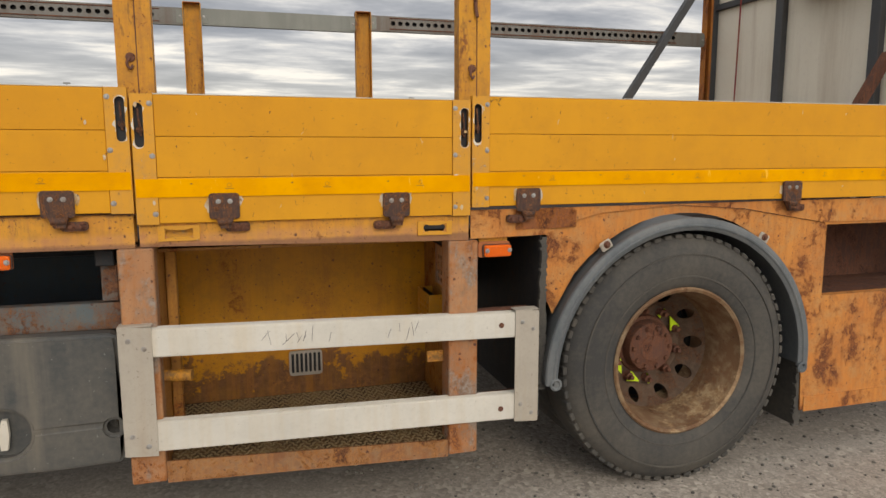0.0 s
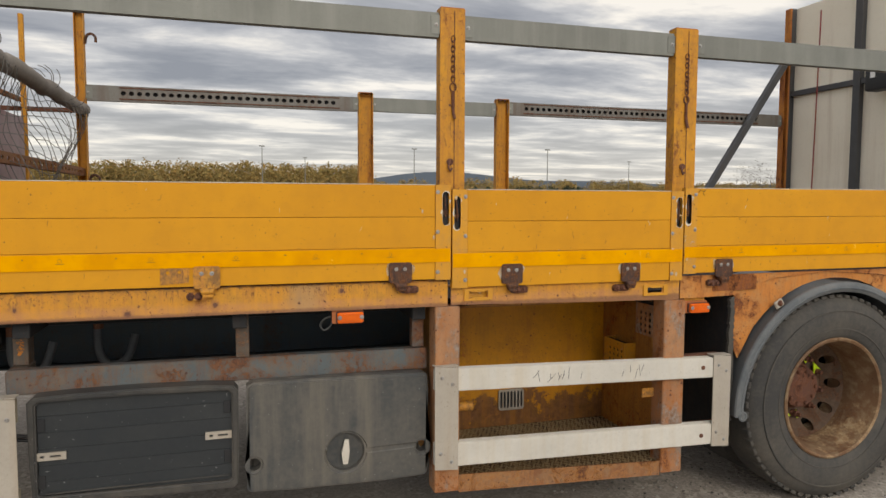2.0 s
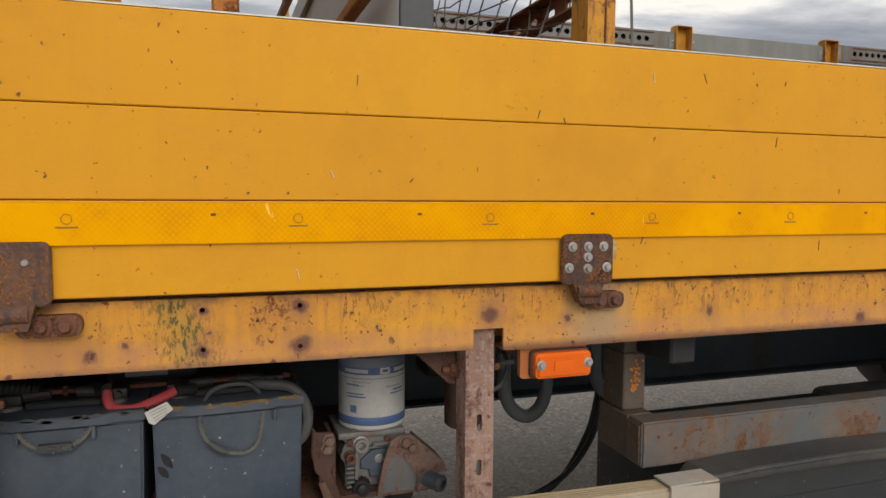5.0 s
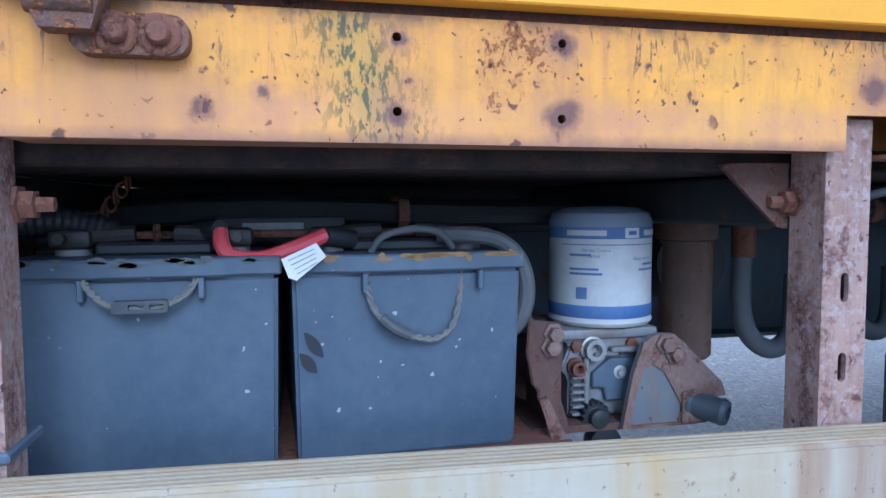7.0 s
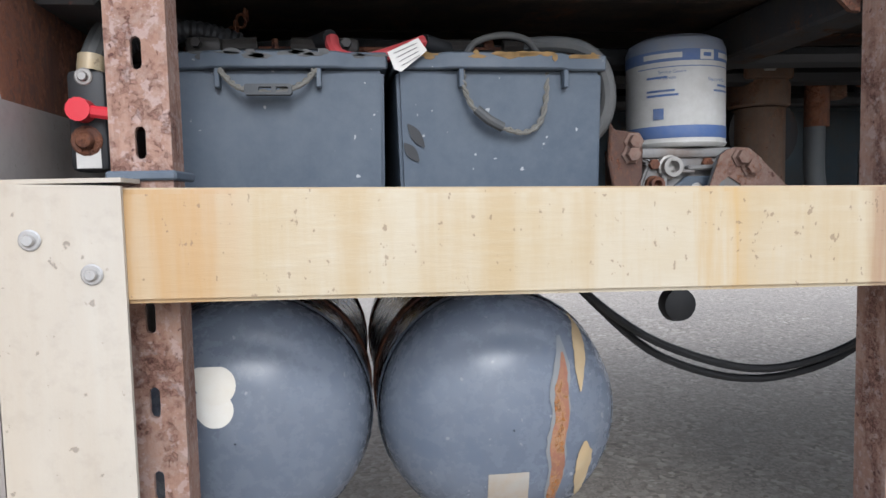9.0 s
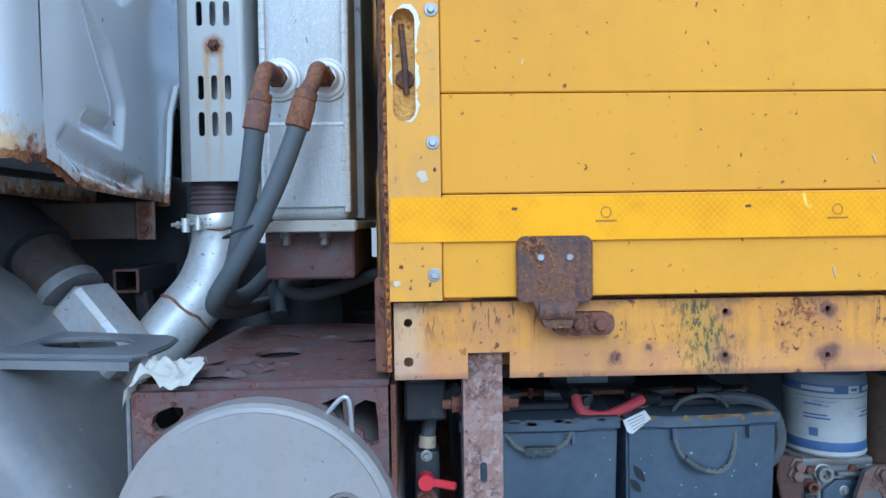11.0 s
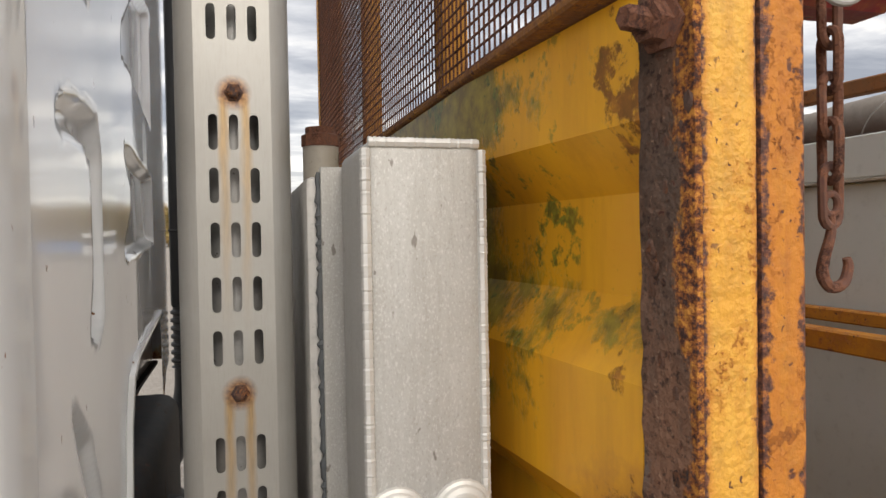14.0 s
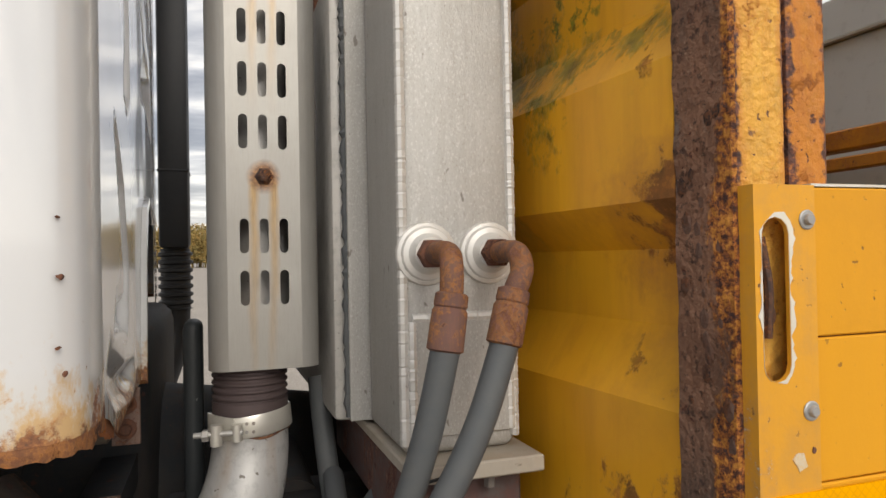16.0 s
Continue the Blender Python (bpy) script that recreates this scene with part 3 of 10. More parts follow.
M["rust"] = painted("brown_rust", (0.13, 0.060, 0.042), (0.085, 0.043, 0.035), rust=0.50, scale=16, streak=0.4, specks=1.0, rough=0.9, pit=1.8, stain=(0.22, 0.085, 0.04), rustcols=((0.032, 0.018, 0.016), (0.10, 0.046, 0.034), (0.23, 0.10, 0.06)), lumps=0.5)
M["rust_pale"] = painted("mauve_flash_rust", (0.32, 0.20, 0.15), (0.24, 0.14, 0.10), rust=0.42, scale=20, streak=0.45, specks=2.2, rough=0.9, pit=1.3, stain=(0.17, 0.085, 0.06), dirty=0.45, dirt=(0.30, 0.25, 0.22), rustcols=((0.07, 0.036, 0.030), (0.16, 0.08, 0.06), (0.30, 0.17, 0.13)), lumps=0.4, tall=0.6, extra=pale_scale)
M["rust_hinge"] = painted("dark_hinge_rust", (0.060, 0.034, 0.030), (0.042, 0.025, 0.023), rust=0.46, scale=34, streak=0.3, specks=1.2, rough=0.75, pit=2.2, stain=(0.20, 0.085, 0.035), rustcols=((0.022, 0.013, 0.013), (0.085, 0.038, 0.027), (0.34, 0.135, 0.05)), lumps=0.8)
M["bluegrey"] = painted("blue_grey_chassis_paint", (0.115, 0.14, 0.145), (0.09, 0.105, 0.11), rust=0.40, scale=4.5, streak=0.5, specks=1.4, rough=0.6, dirt=(0.19, 0.135, 0.09), dirty=0.6, stain=(0.17, 0.085, 0.045), rustcols=((0.05, 0.026, 0.021), (0.13, 0.058, 0.038), (0.24, 0.11, 0.055)), tall=0.6)
M["dark_frame"] = painted("dark_chassis_paint", (0.024, 0.027, 0.030), (0.018, 0.02, 0.023), rust=0.22, scale=6, streak=0.3, specks=0.5, rough=0.7, dirt=(0.05, 0.042, 0.035), dirty=0.4, stain=(0.05, 0.03, 0.02), rustcols=((0.02, 0.012, 0.01), (0.05, 0.025, 0.018), (0.09, 0.045, 0.025)))
M["recess_yellow"] = painted("stained_yellow_paint", (0.60, 0.27, 0.012), (0.52, 0.215, 0.014), rust=0.20, scale=4.0, streak=0.45, specks=1.1, rough=0.5, dirty=0.35, dirt=(0.30, 0.14, 0.02), stain=(0.40, 0.16, 0.02), tall=0.5, foot=(0.24, (0.085, 0.040, 0.022), 0.42))
M["recess_rust"] = painted("rust_brown_side_wall", (0.50, 0.235, 0.04), (0.38, 0.165, 0.04), rust=0.36, scale=5.0, streak=0.7, specks=1.4, rough=0.65, dirty=0.5, dirt=(0.28, 0.15, 0.05), stain=(0.30, 0.12, 0.03), tall=0.7, drips=0.1)
M["chassis_blue"] = painted("dusty_blue_chassis_paint", (0.045, 0.062, 0.074), (0.035, 0.048, 0.057), rust=0.14, scale=5, streak=0.2, specks=0.6, rough=0.7, dirt=(0.07, 0.06, 0.05), dirty=0.4, stain=(0.05, 0.04, 0.03), rustcols=((0.03, 0.02, 0.016), (0.05, 0.03, 0.022), (0.08, 0.045, 0.03)))
M["rim"] = painted("rusty_wheel_paint", (0.19, 0.105, 0.052), (0.12, 0.066, 0.036), rust=0.36, scale=6, streak=0.05, specks=0.4, rough=0.7, dirt=(0.36, 0.28, 0.17), dirty=0.45, stain=(0.16, 0.08, 0.04), rustcols=((0.04, 0.023, 0.017), (0.10, 0.052, 0.03), (0.22, 0.115, 0.055)), tall=1.0, extra=pale_lower)
M["rim_dark"] = painted("dirty_brown_wheel_disc", (0.105, 0.066, 0.043), (0.07, 0.046, 0.032), rust=0.4, scale=14, streak=0.1, specks=1.2, rough=0.8, dirt=(0.17, 0.12, 0.08), dirty=0.45, stain=(0.12, 0.058, 0.03), rustcols=((0.03, 0.018, 0.014), (0.08, 0.04, 0.025), (0.16, 0.08, 0.042)), tall=1.0)
M["red_paint"] = painted("red_bar_paint", (0.24, 0.016, 0.022), (0.20, 0.014, 0.02), rust=0.24, scale=9, specks=1.0)


def metal(name, color, rough, metallic, scratch=0.3, spots=0.3, stain=None, stains=0.0, brushed=(1, 1, 1)):
    n = Nodes(name)
    a = n.noise(4, 6, 0.6)
    f = n.noise(70, 6, 0.65, stretch=brushed)
    g = n.noise(420, 2, 0.5)
    c = n.mix(n.mask(a, 0.3, 0.7), color, tuple(v * 0.82 for v in color))
    c = n.mix(n.math('MULTIPLY', n.mask(f, 0.5, 0.75), scratch), c, tuple(v * 0.6 for v in color))
    if stain:
        run = n.noise(6, 6, 0.6, stretch=(2.5, 2.5, 0.16))
        c = n.mix(n.math('MULTIPLY', n.mask(run, 0.46, 0.72), stains), c, stain)
    sp = n.mask(n.noise(95, 3, 0.5), 0.70 - 0.02 * spots, 0.73)
    c = n.mix(n.math('MULTIPLY', sp, spots), c, (0.09, 0.07, 0.05))
    r = n.math('ADD', rough - 0.12, n.math('ADD', n.math('MULTIPLY', f, 0.14), n.math('MULTIPLY', a, 0.12)), True)
    h = n.math('ADD', n.math('MULTIPLY', f, 0.3), n.math('MULTIPLY', g, 0.12))
    return n.done(c, r, metallic, h, 0.25, 0.002)


M["alu"] = metal("weathered_aluminium", (0.66, 0.63, 0.56), 0.48, 0.12, 0.25, 0.35, (0.50, 0.36, 0.17), 0.30)


def guard_alu():
    """Cream-stained aluminium with tan runs and golden brown ends."""
    n = Nodes("rust_stained_aluminium")
    a, f = n.noise(5, 7, 0.6), n.noise(60, 6, 0.65, stretch=(0.3, 2, 2))
    run = n.noise(7, 7, 0.62, stretch=(2.6, 2.6, 0.18))
    c = n.mix(n.mask(a, 0.38, 0.62), (0.42, 0.366, 0.275), (0.395, 0.325, 0.215))
    c = n.mix(n.math('MULTIPLY', n.mask(run, 0.47, 0.66), 0.5), c, (0.35, 0.24, 0.105))
    c = n.mix(n.math('MULTIPLY', n.mask(f, 0.5, 0.7), 0.15), c, (0.47, 0.43, 0.34))
    n.co()
    s = n.add("ShaderNodeSeparateXYZ", Vector=n.obj)
    wob = n.math('MULTIPLY', n.math('SUBTRACT', run, 0.5), 0.35)
    for at, wide, col in ((-0.545, 0.075, (0.36, 0.20, 0.065)), (0.20, 0.055, (0.24, 0.14, 0.09)), (0.27, 0.03, (0.38, 0.22, 0.08)), (-0.02, 0.035, (0.40, 0.26, 0.10))):
        d = n.math('ABSOLUTE', n.math('ADD', n.math('SUBTRACT', s.outputs["X"], at), wob))
        c = n.mix(n.math('MULTIPLY', n.mask(d, wide * 1.5, 0.0), 0.75), c, col)
    spk = n.mask(n.noise(130, 3, 0.5, stretch=(1, 1, 0.7)), 0.67, 0.70)
    c = n.mix(n.math('MULTIPLY', spk, 0.6), c, (0.16, 0.11, 0.07))
    return n.done(c, n.math('ADD', 0.36, n.math('MULTIPLY', f, 0.15)), 0.12, f, 0.15, 0.002)


M["alu_stained"] = guard_alu()


def tank_sheet():
    """Oxidised aluminium with an upright grain, bright pits and brownish grime towards its lower half."""
    n = Nodes("oxidised_tank_sheet")
    a, f = n.noise(4, 6, 0.62), n.noise(46, 8, 0.72, stretch=(2.2, 2.2, 0.45))
    run = n.noise(16, 8, 0.7, stretch=(2.5, 2.5, 0.10))
    g = n.noise(420, 3, 0.6, stretch=(1, 1, 0.6))
    c = n.mix(n.mask(a, 0.34, 0.66), (0.44, 0.43, 0.405), (0.38, 0.365, 0.335))
    c = n.mix(n.math('MULTIPLY', n.mask(run, 0.44, 0.66), 0.4), c, (0.31, 0.285, 0.25))
    c = n.mix(n.math('MULTIPLY', n.mask(f, 0.46, 0.64), 0.4), c, (0.49, 0.48, 0.455))
    c = n.mix(n.math('MULTIPLY', n.mask(g, 0.57, 0.66), 0.45), c, (0.64, 0.63, 0.605))
    c = n.mix(n.math('MULTIPLY', n.mask(g, 0.40, 0.33), 0.4), c, (0.25, 0.225, 0.195))
    spk = n.mask(n.noise(70, 3, 0.5, stretch=(1, 1, 0.45)), 0.69, 0.72)
    c = n.mix(n.math('MULTIPLY', spk, 0.7), c, (0.12, 0.10, 0.08))
    return n.done(c, n.math('ADD', 0.36, n.math('MULTIPLY', f, 0.2)), 0.25, n.math('ADD', f, n.math('MULTIPLY', g, 0.6)), 0.35, 0.002)


M["bright_cast"] = metal("worn_bright_port", (0.34, 0.325, 0.30), 0.5, 0.5, 0.6, 0.6)
M["alu_ridge"] = metal("tan_stained_grooves", (0.42, 0.335, 0.215), 0.5, 0.1, 0.3, 0.4, (0.36, 0.22, 0.09), 0.6, (0.3, 4, 4))
M["alu_plate"] = metal("dull_grey_aluminium", (0.44, 0.395, 0.33), 0.58, 0.1, 0.3, 0.5, (0.34, 0.25, 0.15), 0.4)
M["galv"] = metal("galvanised_steel", (0.215, 0.22, 0.195), 0.55, 0.3, 0.35, 0.3, (0.30, 0.30, 0.27), 0.4, (1, 8, 8))
M["tank_alu"] = tank_sheet()
M["tank_side"] = metal("cast_alu_sheet", (0.52, 0.50, 0.465), 0.5, 0.2, 0.8, 0.5, (0.40, 0.365, 0.315), 0.6)
M["weld"] = metal("weld_bead", (0.66, 0.64, 0.60), 0.45, 0.3, 0.35, 0.3)
M["pipe"] = metal("aluminised_pipe", (0.50, 0.49, 0.475), 0.44, 0.30, 0.75, 0.8, (0.36, 0.24, 0.13), 0.75)
M["zinc"] = metal("zinc_bolt", (0.40, 0.39, 0.37), 0.45, 0.5, 0.4, 0.6, (0.22, 0.14, 0.09), 0.6)
M["bright"] = metal("bright_clamp_steel", (0.70, 0.67, 0.60), 0.30, 0.6, 0.25, 0.3)
M["muffler"] = metal("dull_silver_muffler", (0.36, 0.325, 0.298), 0.46, 0.35, 0.30, 0.5, (0.33, 0.265, 0.21), 0.45)
M["cast"] = metal("cast_grey_metal", (0.235, 0.228, 0.22), 0.6, 0.3, 0.75, 0.8, (0.14, 0.095, 0.065), 0.7)


def plastic(name, color, rough=0.55, dust=0.3, dustcol=(0.22, 0.20, 0.17), bump=0.1, white=0.0, streaks=0.0):
    n = Nodes(name)
    a = n.noise(3, 6, 0.6)
    f = n.noise(45, 7, 0.7)
    g = n.noise(500, 2, 0.5)
    run = n.noise(4, 6, 0.6, stretch=(2.6, 2.6, 0.25))
    c = n.mix(n.math('MULTIPLY', n.mask(n.math('ADD', n.math('MULTIPLY', a, 0.6), n.math('MULTIPLY', f, 0.4)), 0.40, 0.72), dust), color, dustcol)
    if streaks:
        c = n.mix(n.math('MULTIPLY', n.mask(run, 0.45, 0.72), streaks), c, dustcol)
    if white:
        c = n.mix(n.math('MULTIPLY', n.mask(n.noise(75, 2, 0.5), 0.72, 0.74), white), c, (0.6, 0.6, 0.58))
    r = n.math('ADD', rough - 0.1, n.math('MULTIPLY', f, 0.2), True)
    h = n.math('ADD', n.math('MULTIPLY', f, bump), n.math('MULTIPLY', g, 0.06))
    return n.done(c, r, 0.0, h, 0.35, 0.003)


M["battery"] = plastic("battery_case_plastic", (0.056, 0.074, 0.098), 0.5, 0.70, (0.125, 0.143, 0.165), 0.1, 0.45, 0.25)
M["greasy"] = plastic("greasy_black_lead", (0.022, 0.020, 0.019), 0.45, 0.5, (0.09, 0.075, 0.06), 0.5)
M["ochre_crust"] = plastic("ochre_acid_crust", (0.24, 0.15, 0.06), 0.9, 0.7, (0.12, 0.09, 0.06), 0.5)
M["outlet_grey"] = plastic("grey_outlet_plastic", (0.05, 0.058, 0.068), 0.5, 0.5, (0.13, 0.12, 0.11), 0.2)
M["black"] = plastic("black_plastic", (0.018, 0.019, 0.021), 0.5, 0.25, (0.07, 0.065, 0.06))
M["box"] = plastic("grey_toolbox_plastic", (0.055, 0.059, 0.060), 0.5, 0.55, (0.19, 0.165, 0.13), 0.1, 0.2, 0.7)
M["box_dark"] = plastic("black_toolbox_plastic", (0.022, 0.026, 0.029), 0.5, 0.3, (0.075, 0.075, 0.07), 0.1, 0.3)
M["box_rim"] = plastic("dusty_black_rim", (0.036, 0.037, 0.037), 0.5, 0.7, (0.12, 0.105, 0.085), 0.15, 0.2, 0.4)
M["rubber"] = plastic("tyre_rubber", (0.044, 0.043, 0.041), 0.8, 0.75, (0.14, 0.122, 0.096), 0.25)
M["mudguard"] = plastic("grey_mudguard_plastic", (0.082, 0.095, 0.104), 0.5, 0.6, (0.215, 0.215, 0.205), 0.1, 0.2, 0.4)
M["hose"] = plastic("grey_hose_rubber", (0.075, 0.082, 0.088), 0.6, 0.4, (0.16, 0.15, 0.13), 0.1)
M["cable"] = plastic("dusty_cable", (0.05, 0.055, 0.06), 0.6, 0.5, (0.17, 0.155, 0.13), 0.15)
M["red_cable"] = plastic("red_cable_sleeve", (0.52, 0.040, 0.050), 0.5, 0.5, (0.44, 0.15, 0.14), 0.1)
M["rope"] = plastic("grey_braided_rope", (0.13, 0.125, 0.11), 0.8, 0.4, (0.25, 0.22, 0.17), 0.5)
M["air_tank"] = plastic("blue_grey_tank_paint", (0.105, 0.125, 0.160), 0.27, 0.55, (0.19, 0.20, 0.22), 0.03, 0.3, 0.35)
M["orange_lens"] = plastic("amber_lens", (0.75, 0.13, 0.008), 0.25, 0.15, (0.45, 0.12, 0.03), 0.05)
M["amber_body"] = plastic("amber_lamp_body", (0.42, 0.13, 0.04), 0.5, 0.3, (0.26, 0.13, 0.06), 0.1)
M["red_plastic"] = plastic("red_lever_plastic", (0.62, 0.03, 0.045), 0.4, 0.15, (0.4, 0.1, 0.09))
M["lime"] = plastic("lime_indicator_plastic", (0.55, 0.75, 0.02), 0.45, 0.15, (0.3, 0.35, 0.05))
M["cloth"] = plastic("white_rag_cloth", (0.50, 0.465, 0.40), 0.95, 0.6, (0.30, 0.255, 0.19), 0.8)
M["paper"] = plastic("paper_tag", (0.62, 0.60, 0.56), 0.8, 0.4, (0.35, 0.33, 0.3), 0.1)
M["worn_label"] = plastic("worn_pale_label", (0.30, 0.30, 0.29), 0.7, 0.8, (0.10, 0.095, 0.09), 0.1)
M["sticker"] = plastic("stained_white_sticker", (0.66, 0.64, 0.58), 0.7, 0.4, (0.48, 0.36, 0.20), 0.05)
M["pale_run"] = plastic("chalky_run", (0.17, 0.185, 0.20), 0.6, 0.6, (0.23, 0.21, 0.18), 0.1)
M["data_label"] = plastic("faded_data_label", (0.34, 0.33, 0.30), 0.6, 0.8, (0.30, 0.20, 0.11), 0.05)
M["ink"] = plastic("faded_print", (0.12, 0.12, 0.13), 0.7, 0.2)
M["blue_print"] = plastic("blue_print", (0.055, 0.11, 0.27), 0.6, 0.7, (0.19, 0.205, 0.235), 0.05)
M["filter_white"] = plastic("dusty_white_can", (0.50, 0.50, 0.48), 0.6, 0.75, (0.30, 0.275, 0.235), 0.05, 0.0, 0.3)
M["filter_dirty"] = plastic("dirty_can_top", (0.16, 0.19, 0.25), 0.6, 0.7, (0.24, 0.21, 0.17), 0.2)
M["white"] = plastic("white_paint", (0.78, 0.78, 0.76), 0.35, 0.2, (0.6, 0.58, 0.53), 0.03)
M["maroon"] = plastic("glossy_maroon_sign_face", (0.20, 0.085, 0.085), 0.35, 0.45, (0.33, 0.25, 0.24), 0.03, 0.0, 0.35)
M["blue_tarp"] = plastic("blue_container_paint", (0.05, 0.14, 0.33), 0.5, 0.2)


def tape_material():
    n = Nodes("amber_reflective_tape")
    co = n.co()
    mp = n.add("ShaderNodeMapping", Vector=n.obj)
    mp.inputs["Rotation"].default_value = (0, radians(45), 0)
    mp.inputs["Scale"].default_value = (1, 0.0, 1)
    vor = n.t.nodes.new("ShaderNodeTexVoronoi")
    vor.feature = 'DISTANCE_TO_EDGE'
    vor.voronoi_dimensions = '3D'
    n.put(vor.inputs["Vector"], mp.outputs[0])
    vor.inputs["Scale"].default_value = 150
    vor.inputs["Randomness"].default_value = 0.0
    cell = vor.outputs["Distance"]
    line = n.mask(cell, 0.03, 0.14)
    a = n.noise(5, 6, 0.6)
    f = n.noise(40, 6, 0.7)
    c = n.mix(n.mask(a, 0.35, 0.68), (0.82, 0.365, 0.001), (0.73, 0.295, 0.002))
    c = n.mix(n.math('MULTIPLY', n.mask(f, 0.55, 0.75), 0.25), c, (0.55, 0.23, 0.02))
    c = n.mix(n.math('MULTIPLY', n.math('SUBTRACT', 1.0, line), n.math('MULTIPLY', n.mask(a, 0.40, 0.58), 0.5)), c, (0.50, 0.20, 0.006))
    scr = n.mask(n.noise(26, 7, 0.7, stretch=(1.0, 1, 0.35), dist=1.2), 0.655, 0.675)
    c = n.mix(n.math('MULTIPLY', scr, 0.6), c, (0.95, 0.62, 0.12))
    return n.done(c, n.math('ADD', 0.45, n.math('MULTIPLY', a, 0.2)), 0.0, cell, 0.15, 0.001, spec=0.04)


def cab_material(rusty=True):
    n = Nodes("rust_footed_white_cab_paint" if rusty else "brightened_white_cab_paint")
    a = n.noise(3, 5, 0.6)
    f = n.noise(34, 8, 0.70)
    fin = n.noise(160, 6, 0.7)
    z = n.height() if rusty else n.math('ADD', n.height(), 0.052)
    rag = n.math('ADD', n.math('MULTIPLY', n.mask(n.noise(20, 8, 0.72), 0.36, 0.64), 0.6), n.math('MULTIPLY', n.mask(n.noise(70, 6, 0.7), 0.36, 0.64), 0.4))
    low = n.mask(n.math('ADD', z, n.math('MULTIPLY', rag, -0.054)), -0.004, -0.016)
    stain = n.mask(n.math('ADD', z, n.math('MULTIPLY', n.mask(n.noise(26, 7, 0.70, stretch=(1.2, 1.2, 0.6)), 0.36, 0.64), -0.085)), 0.004, -0.040)
    # same white paint; the rear wall's copy is lightened against its weaker light
    c = n.mix(n.mask(a, 0.3, 0.75), (0.64, 0.64, 0.635) if rusty else (0.80, 0.80, 0.795), (0.59, 0.59, 0.585) if rusty else (0.75, 0.75, 0.745))
    c = n.mix(n.math('MULTIPLY', n.mask(z, 0.062, 0.02), 0.30), c, (0.58, 0.53, 0.42))
    c = n.mix(n.math('MULTIPLY', stain, 0.78), c, (0.58, 0.34, 0.10))
    # round rust spots, thicker towards the foot
    wob = n.add("ShaderNodeVectorMath")
    wn = n.add("ShaderNodeTexNoise", Vector=n.co(), Scale=90.0, Detail=4.0)
    sc = n.add("ShaderNodeVectorMath")
    sc.operation = 'SCALE'
    n.put(sc.inputs[0], wn.outputs["Color"])
    sc.inputs["Scale"].default_value = 0.022
    n.put(wob.inputs[0], n.co())
    n.put(wob.inputs[1], sc.outputs[0])
    dense = n.math('MULTIPLY', n.mask(z, 0.100, 0.010), n.mask(n.noise(12, 5, 0.65), 0.34, 0.56))
    for cells, power, most in ((38.0, 5.0, 0.60), (85.0, 4.0, 0.62)):
        vor = n.add("ShaderNodeTexVoronoi", Vector=wob.outputs[0], Scale=cells)
        rnd_ = n.add("ShaderNodeSeparateColor", Color=vor.outputs["Color"]).outputs[0]
        size = n.math('MULTIPLY', n.math('MULTIPLY', n.math('POWER', rnd_, power), most), dense)
        gap = n.math('SUBTRACT', size, vor.outputs["Distance"])
        c = n.mix(n.math('MULTIPLY', n.mask(gap, -0.20, 0.02), n.math('MULTIPLY', n.mask(dense, 0.10, 0.5), 0.55)), c, (0.55, 0.27, 0.06))
        c = n.mix(n.math('MULTIPLY', n.mask(gap, -0.01, 0.06), 0.9), c, n.mix(n.mask(fin, 0.42, 0.6), (0.10, 0.035, 0.018), (0.36, 0.14, 0.03)))
    rcol = n.ramp(n.math('ADD', n.math('MULTIPLY', f, 0.55), n.math('MULTIPLY', fin, 0.45)), [(0.40, (0.06, 0.025, 0.018)), (0.50, (0.24, 0.085, 0.03)), (0.60, (0.50, 0.23, 0.07))])
    c = n.mix(n.math('MULTIPLY', low, 0.95), c, rcol)
    spk = n.mask(n.noise(42, 3, 0.5, stretch=(1, 1, 0.6)), 0.715, 0.735)
    c = n.mix(spk, c, (0.22, 0.09, 0.03))
    rough = n.math('ADD', 0.15 if rusty else 0.13, n.math('MULTIPLY', low, 0.6), True)
    wavy = n.math('MULTIPLY', n.noise(7, 2, 0.5), 0.05 if rusty else 0.10)
    return n.done(c, rough, 0.0, n.math('ADD', n.math('MULTIPLY', low, n.math('ADD', f, fin)), wavy), 0.25, 0.01, spec=0.5, coat=0.8 if rusty else 0.35)


